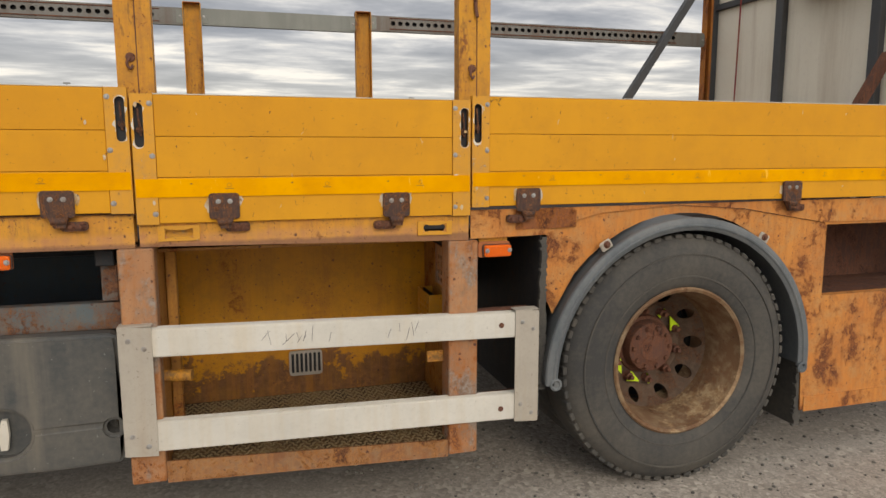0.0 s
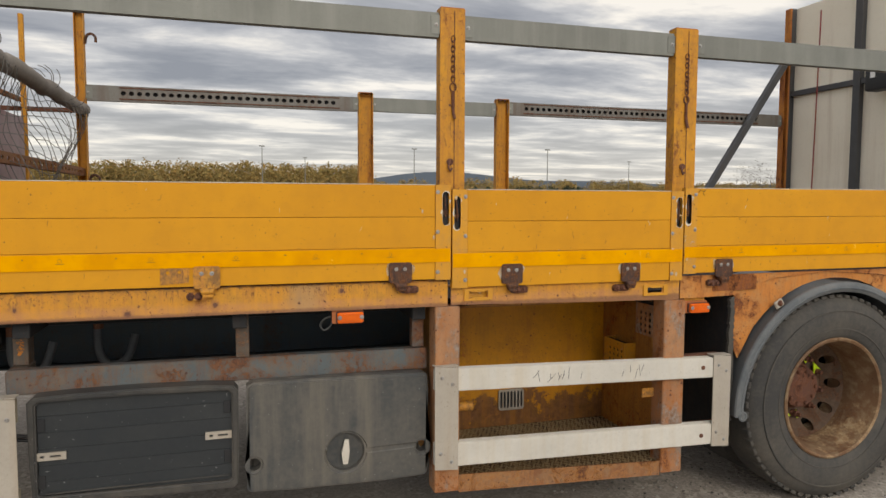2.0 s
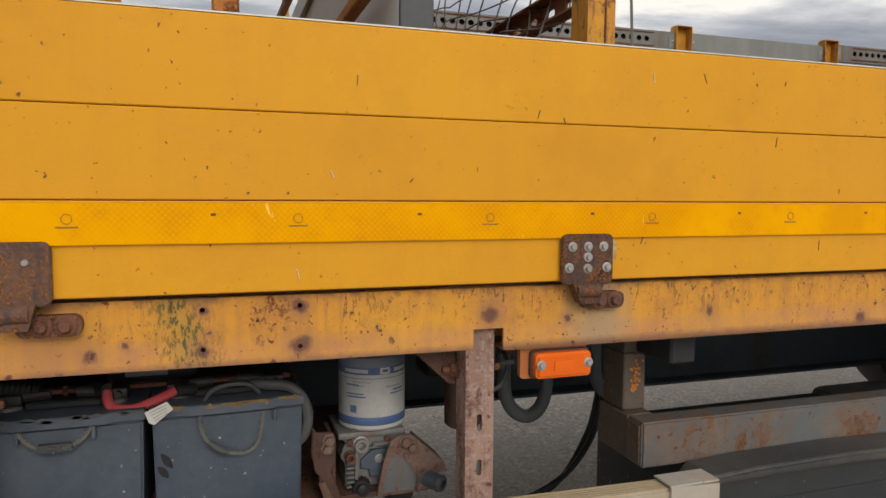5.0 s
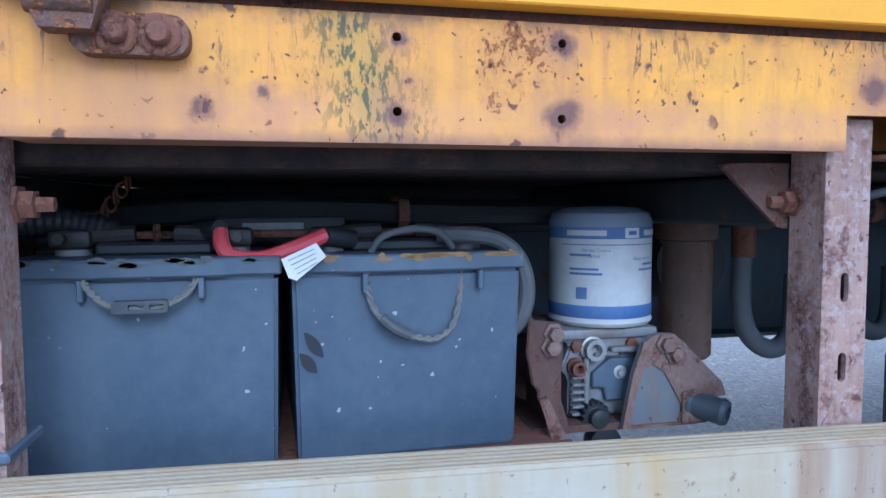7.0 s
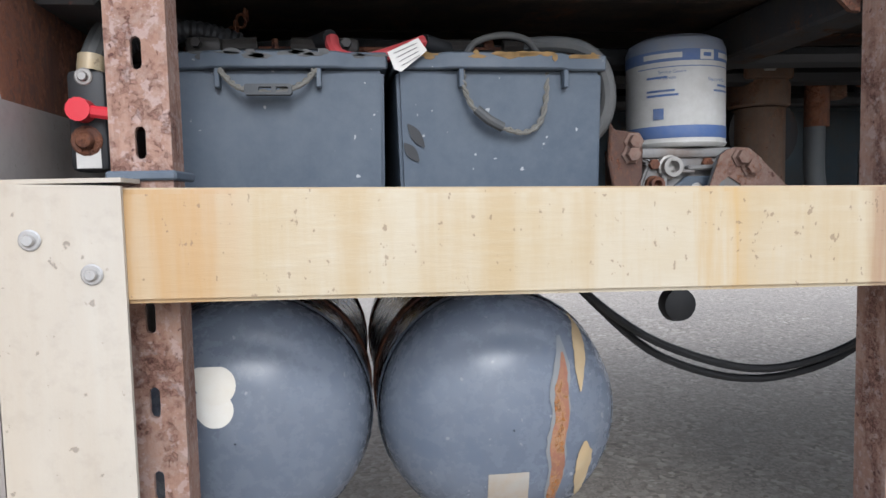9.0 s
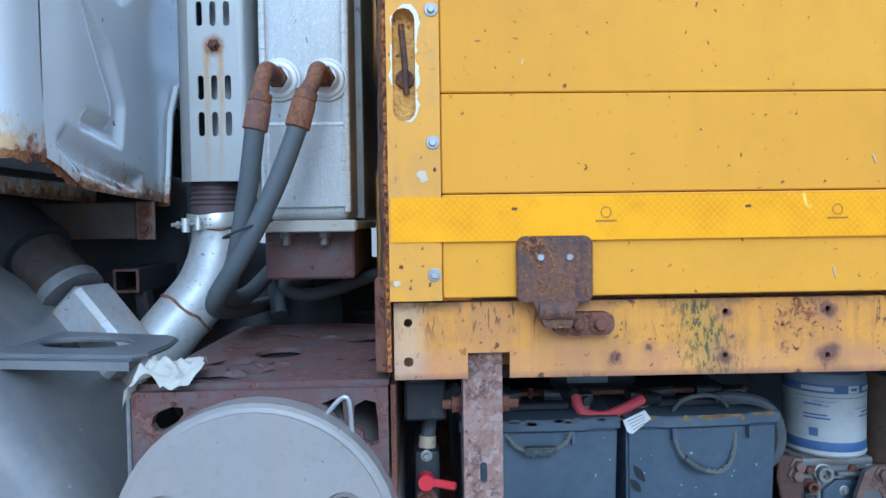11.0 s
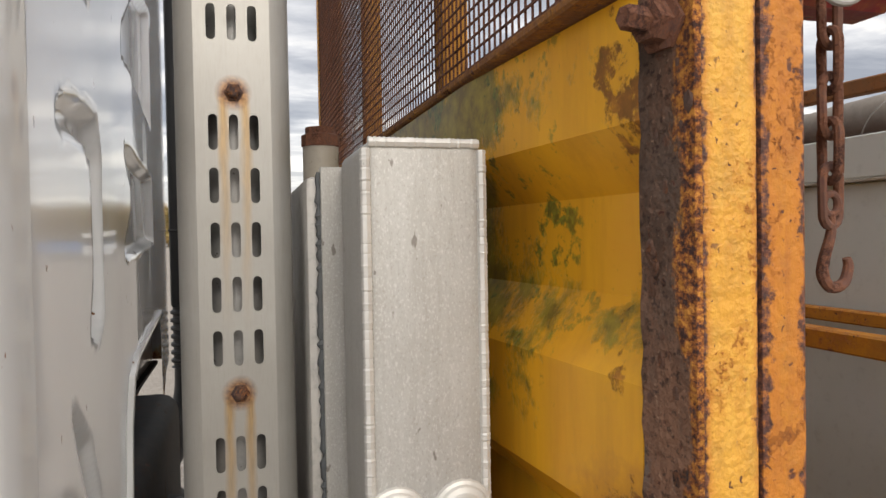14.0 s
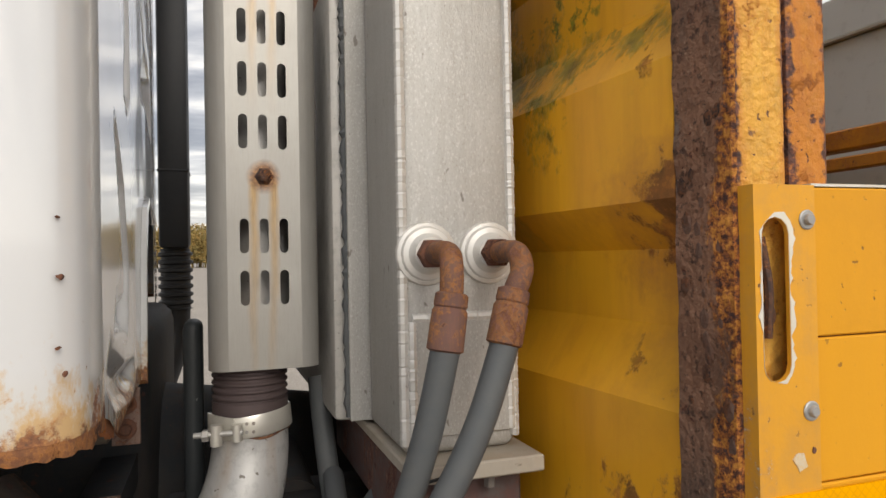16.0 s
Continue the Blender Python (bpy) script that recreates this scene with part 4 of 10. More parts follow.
def moss_paint():
    n = Nodes("mossy_yellow_paint")
    a = n.noise(3.2, 6, 0.6)
    f = n.noise(26, 8, 0.68)
    run = n.noise(7, 7, 0.66, stretch=(2.5, 2.5, 0.3))
    c = n.mix(n.mask(a, 0.3, 0.7), (0.79, 0.41, 0.022), (0.70, 0.32, 0.018))
    c = n.mix(n.math('MULTIPLY', n.mask(run, 0.45, 0.75), 0.4), c, (0.38, 0.16, 0.02))
    sep = n.add("ShaderNodeSeparateXYZ", Vector=n.obj)
    zl = sep.outputs["Z"]
    ledge = n.math('MAXIMUM', n.math('MULTIPLY', n.mask(zl, 0.28, 0.33), n.mask(zl, 0.42, 0.37)), n.math('MULTIPLY', n.mask(zl, 0.63, 0.68), n.mask(zl, 0.76, 0.71)))
    ledge = n.math('MAXIMUM', ledge, n.math('MULTIPLY', n.mask(zl, 0.90, 0.96), 0.7))
    patch = n.math('ADD', n.math('MULTIPLY', n.mask(n.noise(6, 8, 0.7), 0.36, 0.64), 0.55), n.math('ADD', n.math('MULTIPLY', ledge, 0.22), n.math('MULTIPLY', n.mask(sep.outputs["Y"], 0.12, 0.45), 0.46)))
    moss = n.math('MULTIPLY', n.mask(patch, 0.53, 0.70), n.mask(zl, 0.42, 0.58))
    c = n.mix(n.math('MULTIPLY', moss, 0.82), c, n.mix(n.mask(f, 0.38, 0.62), (0.045, 0.055, 0.014), (0.26, 0.23, 0.03)))
    # dark green cushions, thin on the yellow and thick along the ledges
    tuft = n.mask(n.math('ADD', n.math('MULTIPLY', n.noise(34, 7, 0.72), 0.7), n.math('MULTIPLY', n.noise(7, 4, 0.6), 0.5)), 0.655, 0.70)
    tuft = n.math('MULTIPLY', tuft, n.math('MULTIPLY', n.mask(sep.outputs["Y"], 0.05, 0.25), n.mask(zl, 0.55, 0.68)))
    c = n.mix(n.math('MULTIPLY', tuft, 0.85), c, n.mix(n.mask(n.noise(120, 4, 0.6), 0.4, 0.6), (0.035, 0.055, 0.012), (0.16, 0.20, 0.03)))
    edge = n.mask(n.math('ADD', n.math('MULTIPLY', n.mask(n.noise(11, 8, 0.72), 0.36, 0.64), 0.26), n.math('ADD', n.math('MULTIPLY', sep.outputs["Y"], -0.9), n.math('MULTIPLY', n.mask(zl, 0.27, 0.06), 0.30))), 0.12, 0.16)
    rcol = n.ramp(f, [(0.32, (0.04, 0.018, 0.012)), (0.5, (0.17, 0.06, 0.02)), (0.66, (0.5, 0.2, 0.03))])
    # rust breaking out where the lower fold meets the corner angle, with a run of grime under it
    wob = n.math('MULTIPLY', n.math('SUBTRACT', n.noise(16, 8, 0.7), 0.5), 0.20)
    dy, dz = n.math('MULTIPLY', sep.outputs["Y"], 0.55), n.math('SUBTRACT', zl, 0.485)
    d = n.math('ADD', n.math('SQRT', n.math('ADD', n.math('MULTIPLY', dy, dy), n.math('MULTIPLY', dz, dz))), wob)
    run2 = n.math('MULTIPLY', n.mask(zl, 0.49, 0.44), n.math('MULTIPLY', n.mask(zl, 0.20, 0.36), n.mask(n.math('ADD', dy, n.math('MULTIPLY', wob, 0.6)), 0.09, 0.0)))
    c = n.mix(n.math('MULTIPLY', run2, 0.6), c, (0.13, 0.065, 0.03))
    c = n.mix(n.math('MULTIPLY', n.mask(d, 0.105, 0.06), 0.5), c, (0.40, 0.16, 0.03))
    edge = n.math('MAXIMUM', edge, n.mask(d, 0.062, 0.050))
    c = n.mix(n.math('MULTIPLY', edge, 0.85), c, rcol)
    return n.done(c, n.math('ADD', 0.38, n.math('MULTIPLY', edge, 0.4)), 0.0, n.math('ADD', n.math('MULTIPLY', edge, f), n.math('MULTIPLY', moss, 0.4)), 0.5, 0.006)


def asphalt():
    n = Nodes("gravelly_asphalt")
    a = n.noise(0.6, 6, 0.6)
    b = n.noise(9, 7, 0.7)
    st = n.voronoi(55, 'F1', "Color")
    sd = n.voronoi(55, 'F1', "Distance")
    s2 = n.voronoi(130, 'F1', "Color")
    bw = n.add("ShaderNodeRGBToBW", Color=st)
    bw2 = n.add("ShaderNodeRGBToBW", Color=s2)
    c = n.ramp(bw.outputs[0], [(0.1, (0.19, 0.165, 0.138)), (0.5, (0.335, 0.292, 0.244)), (0.9, (0.54, 0.475, 0.40))])
    c2 = n.ramp(bw2.outputs[0], [(0.1, (0.20, 0.175, 0.147)), (0.9, (0.44, 0.385, 0.325))])
    c = n.mix(n.mask(b, 0.42, 0.6), c, c2)
    c = n.mix(n.mask(a, 0.35, 0.7), c, n.mix(0.5, c, (0.27, 0.24, 0.205)))
    h = n.math('ADD', n.math('MULTIPLY', n.math('SUBTRACT', 0.6, sd), 0.5), n.math('MULTIPLY', b, 0.6))
    return n.done(c, 0.92, 0.0, h, 0.5, 0.010)


def grime_panel():
    n = Nodes("stained_pale_panel")
    a = n.noise(1.6, 6, 0.6)
    run = n.noise(3.2, 7, 0.62, stretch=(2.2, 2.2, 0.14))
    f = n.noise(35, 7, 0.7)
    c = n.mix(n.mask(a, 0.3, 0.7), (0.82, 0.76, 0.63), (0.75, 0.68, 0.55))
    c = n.mix(n.math('MULTIPLY', n.mask(run, 0.50, 0.74), 0.40), c, (0.36, 0.25, 0.14))
    c = n.mix(n.math('MULTIPLY', n.mask(f, 0.55, 0.8), 0.2), c, (0.25, 0.21, 0.16))
    return n.done(c, 0.8, 0.0, f, 0.15, 0.004)


def tread_plate():
    n = Nodes("rusty_tread_plate")
    f = n.noise(20, 7, 0.7)
    a = n.noise(5, 6, 0.6)
    c = n.ramp(n.math('ADD', n.math('MULTIPLY', f, 0.5), n.math('MULTIPLY', a, 0.5)), [(0.38, (0.05, 0.03, 0.018)), (0.5, (0.13, 0.08, 0.038)), (0.62, (0.24, 0.16, 0.07))])
    return n.done(c, 0.8, 0.0, f, 0.3, 0.004)


def sheet_with_print():
    n = Nodes("scuffed_backlit_sheet")
    a = n.noise(4, 7, 0.65)
    run = n.noise(7, 6, 0.6, stretch=(2, 2, 0.2))
    c = n.mix(n.mask(a, 0.35, 0.7), (0.50, 0.47, 0.48), (0.36, 0.32, 0.33))
    c = n.mix(n.math('MULTIPLY', n.mask(run, 0.45, 0.7), 0.4), c, (0.5, 0.5, 0.5))
    return n.done(c, 0.5, 0.0, a, 0.1, 0.003)


def grey_sheet():
    n = Nodes("dull_grey_sheet")
    a = n.noise(2.5, 6, 0.6)
    f = n.noise(40, 6, 0.7)
    c = n.mix(n.mask(a, 0.3, 0.7), (0.60, 0.61, 0.585), (0.53, 0.54, 0.515))
    c = n.mix(n.math('MULTIPLY', n.mask(f, 0.55, 0.8), 0.25), c, (0.16, 0.15, 0.13))
    return n.done(c, 0.6, 0.0, a, 0.1, 0.003)


def leaves(name, cols):
    n = Nodes(name)
    geo = n.add("ShaderNodeNewGeometry")
    c = n.ramp(geo.outputs["Random Per Island"], cols)
    return n.done(c, 0.9)


def shield_steel():
    """Stainless sheet with tan rust runs under its three bolts."""
    n = Nodes("stainless_shield")
    a, f = n.noise(4, 6, 0.6), n.noise(70, 6, 0.65, stretch=(6, 6, 0.6))
    c = n.mix(n.mask(a, 0.36, 0.64), (0.36, 0.348, 0.322), (0.31, 0.295, 0.27))
    c = n.mix(n.math('MULTIPLY', n.mask(f, 0.5, 0.7), 0.2), c, (0.26, 0.24, 0.21))
    n.co()
    s = n.add("ShaderNodeSeparateXYZ", Vector=n.obj)
    x, z = s.outputs["X"], s.outputs["Z"]
    wob = n.math('MULTIPLY', n.math('SUBTRACT', n.noise(14, 5, 0.6, stretch=(1, 1, 0.3)), 0.5), 0.03)
    side = n.math('ABSOLUTE', n.math('SUBTRACT', n.math('ABSOLUTE', n.math('ADD', x, wob)), 0.013))
    lane = n.mask(side, 0.0085, 0.0015)
    for bz in (0.636, 1.056, 1.525):
        down = n.math('SUBTRACT', bz, z)
        on = n.math('MULTIPLY', n.mask(down, -0.004, 0.01), n.mask(down, 0.34, 0.02))
        c = n.mix(n.math('MULTIPLY', n.math('MULTIPLY', lane, on), 0.85), c, n.mix(n.mask(f, 0.4, 0.6), (0.40, 0.25, 0.10), (0.30, 0.19, 0.08)))
        d = n.math('ADD', n.math('SQRT', n.math('ADD', n.math('MULTIPLY', x, x), n.math('MULTIPLY', down, down))), n.math('MULTIPLY', wob, 0.4))
        c = n.mix(n.math('MULTIPLY', n.mask(d, 0.026, 0.014), 0.9), c, n.mix(n.mask(n.noise(120, 4, 0.6), 0.4, 0.6), (0.10, 0.04, 0.022), (0.30, 0.15, 0.06)))
    return n.done(c, n.math('ADD', 0.34, n.math('MULTIPLY', f, 0.16)), 0.5, f, 0.12, 0.001)


M["steel_shield"] = shield_steel()
M["tape"] = tape_material()
M["cab"] = cab_material()
M["cab_wall"] = cab_material(False)
M["moss"] = moss_paint()
M["asphalt"] = asphalt()
M["panel"] = grime_panel()
M["tread"] = tread_plate()
M["tread_worn"] = plastic("worn_tread_ridges", (0.26, 0.19, 0.10), 0.7, 0.6, (0.38, 0.30, 0.17), 0.2)
M["scrape"] = painted("scraped_bare_patch", (0.58, 0.54, 0.47), (0.50, 0.36, 0.16), rust=0.30, scale=30, specks=0.5, streak=0.2, rough=0.5, dirty=0.5, dirt=(0.62, 0.30, 0.03), rustcols=((0.30, 0.24, 0.18), (0.5, 0.3, 0.1), (0.62, 0.31, 0.04)))
M["sheet"] = sheet_with_print()
M["grey_sheet"] = grey_sheet()
M["leaf"] = leaves("autumn_leaves", [(0.0, (0.20, 0.16, 0.06)), (0.35, (0.27, 0.20, 0.065)), (0.6, (0.32, 0.22, 0.068)), (0.85, (0.37, 0.22, 0.068)), (1.0, (0.21, 0.185, 0.075))])
M["needle"] = leaves("dark_conifer", [(0.0, (0.018, 0.03, 0.015)), (1.0, (0.04, 0.055, 0.025))])
# distance haze is mixed into this blue-grey forest colour
M["hill"] = leaves("haze_tinted_forest", [(0.0, (0.075, 0.095, 0.12)), (1.0, (0.10, 0.12, 0.14))])
M["bark"] = plastic("grey_bark", (0.09, 0.075, 0.06), 0.9, 0.4)
M["galv_dark"] = metal("dark_grey_steel", (0.085, 0.088, 0.092), 0.55, 0.35, 0.3, 0.3, (0.12, 0.09, 0.07), 0.3)
M["zinc_dull"] = metal("dull_wire", (0.20, 0.185, 0.165), 0.6, 0.5, 0.3, 0.3)
M["rust_red"] = painted("red_brown_rust", (0.15, 0.076, 0.060), (0.12, 0.060, 0.048), rust=0.40, scale=30, streak=0.1, specks=0.5, rough=0.8, pit=0.6, rustcols=((0.09, 0.035, 0.025), (0.17, 0.07, 0.05), (0.25, 0.12, 0.085)))
M["scale_red"] = painted("flaking_red_rust", (0.115, 0.062, 0.056), (0.095, 0.062, 0.058), rust=0.42, scale=9, streak=0.1, specks=1.2, rough=0.85, pit=1.8, stain=(0.15, 0.062, 0.046), dirt=(0.115, 0.10, 0.095), dirty=0.8, rustcols=((0.045, 0.022, 0.019), (0.14, 0.056, 0.041), (0.24, 0.13, 0.10)))
M["rust_run"] = plastic("tan_rust_run", (0.36, 0.25, 0.125), 0.6, 0.8, (0.42, 0.36, 0.25), 0.1)
M["flex"] = metal("sooty_flex_steel", (0.12, 0.09, 0.09), 0.6, 0.4, 0.4, 0.5, (0.10, 0.06, 0.04), 0.3)
M["bark_pole"] = plastic("weathered_pole", (0.30, 0.265, 0.225), 0.9, 0.7, (0.12, 0.10, 0.085), 0.6)
# near-black base colour deepens the shade under the deck
M["deck"] = painted("shade_dark_deck_underside", (0.018, 0.014, 0.012), (0.013, 0.011, 0.010), rust=0.3, scale=5, specks=0.4, rough=0.85, stain=(0.07, 0.035, 0.022), rustcols=((0.02, 0.012, 0.01), (0.05, 0.024, 0.017), (0.10, 0.045, 0.025)))
M["galv_strip"] = metal("stained_perforated_strip", (0.20, 0.19, 0.17), 0.55, 0.3, 0.5, 0.5, (0.13, 0.09, 0.065), 0.7)
M["tape_ink"] = plastic("brown_tape_print", (0.30, 0.13, 0.01), 0.5, 0.2, (0.4, 0.2, 0.02))
M["streak"] = painted("red_brown_rust_streak", (0.26, 0.115, 0.075), (0.20, 0.085, 0.055), rust=0.30, scale=30, streak=0.2, specks=0.3, rough=0.75, stain=(0.36, 0.22, 0.10))
M["guard_brown"] = plastic("dusty_brown_mudguard", (0.135, 0.142, 0.152), 0.34, 0.8, (0.26, 0.225, 0.19), 0.1, 0.2, 0.5)
M["guard_dark"] = plastic("dark_mudguard_arm", (0.12, 0.128, 0.138), 0.45, 0.7, (0.22, 0.20, 0.175), 0.1, 0.2, 0.4)
M["carrier_end"] = painted("brown_grey_grimy_steel", (0.105, 0.092, 0.078), (0.085, 0.07, 0.058), rust=0.36, scale=9, streak=0.6, specks=1.2, rough=0.75, dirty=0.6, dirt=(0.15, 0.12, 0.09), stain=(0.14, 0.085, 0.05), rustcols=((0.05, 0.028, 0.022), (0.12, 0.06, 0.04), (0.22, 0.12, 0.07)))
M["blister_orange"] = plastic("orange_rust_blister", (0.55, 0.20, 0.03), 0.9, 0.5, (0.30, 0.10, 0.03), 0.4)
M["bracket_rust"] = painted("crusty_brown_bracket_rust", (0.19, 0.125, 0.10), (0.15, 0.095, 0.075), rust=0.45, scale=26, streak=0.3, specks=1.6, rough=0.9, pit=1.6, stain=(0.15, 0.07, 0.045), dirt=(0.22, 0.17, 0.14), dirty=0.5, rustcols=((0.05, 0.028, 0.022), (0.14, 0.065, 0.045), (0.26, 0.13, 0.08)), lumps=0.6)
M["bluegrey_plain"] = painted("worn_blue_grey_paint", (0.125, 0.145, 0.16), (0.10, 0.115, 0.125), rust=0.15, scale=12, streak=0.4, specks=0.8, rough=0.6, dirt=(0.17, 0.14, 0.11), dirty=0.5, stain=(0.16, 0.10, 0.06))
M["damper"] = painted("grimy_brown_damper", (0.125, 0.085, 0.062), (0.095, 0.064, 0.048), rust=0.42, scale=12, streak=0.4, specks=1.0, rough=0.85, pit=1.0, stain=(0.16, 0.085, 0.05), dirt=(0.16, 0.12, 0.09), dirty=0.5, rustcols=((0.045, 0.026, 0.02), (0.12, 0.06, 0.042), (0.20, 0.11, 0.07)))
M["sill_rust"] = painted("crusted_sill_paint", (0.26, 0.115, 0.035), (0.16, 0.065, 0.03), rust=0.46, scale=20, streak=0.3, specks=2.0, rough=0.9, pit=2.0, stain=(0.40, 0.17, 0.03), rustcols=((0.035, 0.018, 0.016), (0.11, 0.042, 0.028), (0.45, 0.20, 0.035)), lumps=0.8)
M["joint_dark"] = painted("sooty_pipe_joint", (0.055, 0.045, 0.040), (0.042, 0.034, 0.03), rust=0.35, scale=14, streak=0.3, specks=0.8, rough=0.85, stain=(0.07, 0.045, 0.03), dirt=(0.09, 0.07, 0.055), dirty=0.5, rustcols=((0.025, 0.017, 0.014), (0.06, 0.035, 0.026), (0.11, 0.06, 0.04)))
M["sill_brown"] = painted("brown_rusted_sill", (0.30, 0.135, 0.055), (0.20, 0.085, 0.04), rust=0.44, scale=9, streak=0.3, specks=1.8, rough=0.8, pit=1.4, stain=(0.42, 0.19, 0.06), dirty=0.4, dirt=(0.30, 0.22, 0.13), rustcols=((0.05, 0.024, 0.018), (0.15, 0.058, 0.03), (0.38, 0.16, 0.05)), tall=0.9)
M["seam_rust"] = painted("flaking_seam_rust", (0.21, 0.085, 0.040), (0.13, 0.055, 0.030), rust=0.5, scale=24, streak=0.3, specks=1.8, rough=0.9, pit=2.4, stain=(0.40, 0.17, 0.05), rustcols=((0.030, 0.017, 0.014), (0.10, 0.040, 0.024), (0.34, 0.14, 0.05)), lumps=0.9)
M["hinge_worn"] = painted("pitted_orange_hinge_rust", (0.115, 0.058, 0.040), (0.060, 0.036, 0.034), rust=0.48, scale=30, streak=0.3, specks=1.6, rough=0.7, pit=2.6, stain=(0.22, 0.10, 0.045), rustcols=((0.022, 0.013, 0.013), (0.12, 0.045, 0.026), (0.42, 0.18, 0.06)), lumps=1.0)
M["doubler"] = painted("scaly_orange_rust_plate", (0.30, 0.11, 0.04), (0.20, 0.07, 0.03), rust=0.5, scale=14, streak=0.3, specks=1.4, rough=0.9, pit=2.4, stain=(0.36, 0.12, 0.03), rustcols=((0.035, 0.018, 0.015), (0.13, 0.045, 0.025), (0.42, 0.15, 0.035)), lumps=0.8)
M["bracket"] = painted("grimy_brown_bracket", (0.095, 0.055, 0.043), (0.07, 0.043, 0.036), rust=0.45, scale=22, streak=0.3, specks=1.0, rough=0.9, pit=1.6, stain=(0.14, 0.065, 0.04), rustcols=((0.03, 0.02, 0.017), (0.09, 0.046, 0.035), (0.20, 0.09, 0.055)), lumps=0.5)
M["stone"] = leaves("mixed_gravel", [(0.0, (0.07, 0.065, 0.058)), (0.6, (0.17, 0.155, 0.135)), (1.0, (0.30, 0.275, 0.24))])
# ---- ground and distance ----
bm = bmesh.new()
for r0, r1, n in ((0, 30, 24), (30, 400, 24), (400, 4500, 24)):
    a = [bm.verts.new((r0 * math.cos(k * math.tau / n), r0 * math.sin(k * math.tau / n) + 3, GZ)) for k in range(n)] if r0 else None
    b = [bm.verts.new((r1 * math.cos(k * math.tau / n), r1 * math.sin(k * math.tau / n) + 3, GZ)) for k in range(n)]
    if a is None:
        bm.faces.new(b)
    else:
        for k in range(n):
            bm.faces.new((a[k], b[k], b[(k + 1) % n], a[(k + 1) % n]))
bmesh.ops.remove_doubles(bm, verts=bm.verts[:], dist=0.001)
setting("ground", bm, M["asphalt"], "grey-brown gravelly worn asphalt yard", "ground", smooth=0)


def ridge(y, x0, x1, base, tops, seed):
    rnd = random.Random(seed)
    bm = bmesh.new()
    prev = None
    n = 90
    for i in range(n + 1):
        x = x0 + (x1 - x0) * i / n
        h = base * (0.35 + 0.65 * sum(a * math.exp(-((x - c) / w) ** 2) for c, w, a in tops)) + rnd.uniform(-2, 2)
        cur = (bm.verts.new((x, y, GZ - 5)), bm.verts.new((x, y + 120, h)), bm.verts.new((x, y + 900, h * 0.7)))
        if prev:
            bm.faces.new((prev[0], cur[0], cur[1], prev[1]))
            bm.faces.new((prev[1], cur[1], cur[2], prev[2]))
        prev = cur
    return bm


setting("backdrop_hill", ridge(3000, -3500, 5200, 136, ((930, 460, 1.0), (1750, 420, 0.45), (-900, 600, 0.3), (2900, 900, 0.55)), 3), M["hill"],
        "low wooded hills on the horizon, tinted blue-grey for haze", "hill", smooth=0)


def woods(name, material, label, rows, seed, size, height, clumps=110):
    """Far belt of trees: thin trunks and many small leaf clumps with gaps between."""
    rnd = random.Random(seed)
    verts, faces = [], []
    for x0, x1, y0, y1, count in rows:
        for _ in range(count):
            cx, cy = rnd.uniform(x0, x1), rnd.uniform(y0, y1)
            h = height * rnd.uniform(0.72, 1.10)
            w = h * rnd.uniform(0.22, 0.36)
            i = len(verts)
            verts += [(cx - 0.12, cy, GZ), (cx + 0.12, cy, GZ), (cx, cy, h * 0.9)]
            faces.append((i, i + 1, i + 2))
            for _ in range(clumps):
                t = rnd.uniform(0.14, 1.0)
                s = w * math.sin(math.pi * min(1.0, t * 0.90 + 0.06)) ** 0.6
                px, py, pz = cx + rnd.gauss(0, s * 0.6), cy + rnd.gauss(0, s * 0.6), h * t * (1 - 0.10 * rnd.random())
                q = size * rnd.uniform(0.5, 1.3)
                i = len(verts)
                for k in range(3):
                    verts.append((px + rnd.uniform(-q, q), py + rnd.uniform(-q, q), pz + rnd.uniform(-q, q)))
                faces.append((i, i + 1, i + 2))
    me = bpy.data.meshes.new(name)
    me.from_pydata(verts, [], faces)
    me.materials.append(material)
    return tagged(new(name, me), label, "trees", "", "stuff")


woods("autumn_tree_belt", M["leaf"], "belt of yellow-green autumn trees beyond the yard",
      ((-110, 34, 186, 214, 620),), 5, 0.42, 11.2, 430)
woods("far_tree_belt", M["leaf"], "far belt of brown and olive autumn trees", ((34, 480, 335, 390, 520),), 15, 0.65, 13.0, 300)
woods("conifer_belt", M["needle"], "dark green conifers among the far trees", ((108, 170, 300, 325, 70), (45, 108, 330, 345, 30), (230, 330, 330, 360, 30)), 8, 0.6, 8.5, 200)
woods("bare_birch_row", M["bark"], "row of bare pale birches in the distance", ((203, 262, 232, 250, 46),), 9, 0.28, 17.5)


def street_lamp(x, y, h):
    t = thing("street_lamp", (x, y, GZ), "tall thin grey metal yard lamp post in the distance", "street lamp", "yard lamps")
    part("pole", add_cyl(bmesh.new(), (x, y, GZ), (x, y, h), 0.11, 8, 0.06), M["galv"], t)
    part("lamp_head", add_box(bmesh.new(), x - 0.45, x + 0.45, y - 0.15, y + 0.15, h, h + 0.16, 0.03), M["galv"], t)
    return t


lamp_one = street_lamp(3, 120, 10.5)
for lx, ly in ((-22, 105), (29, 118), (52, 112), (13, 150), (86, 140)):
    copy_thing(lamp_one, Matrix.Translation((lx, ly, GZ)))


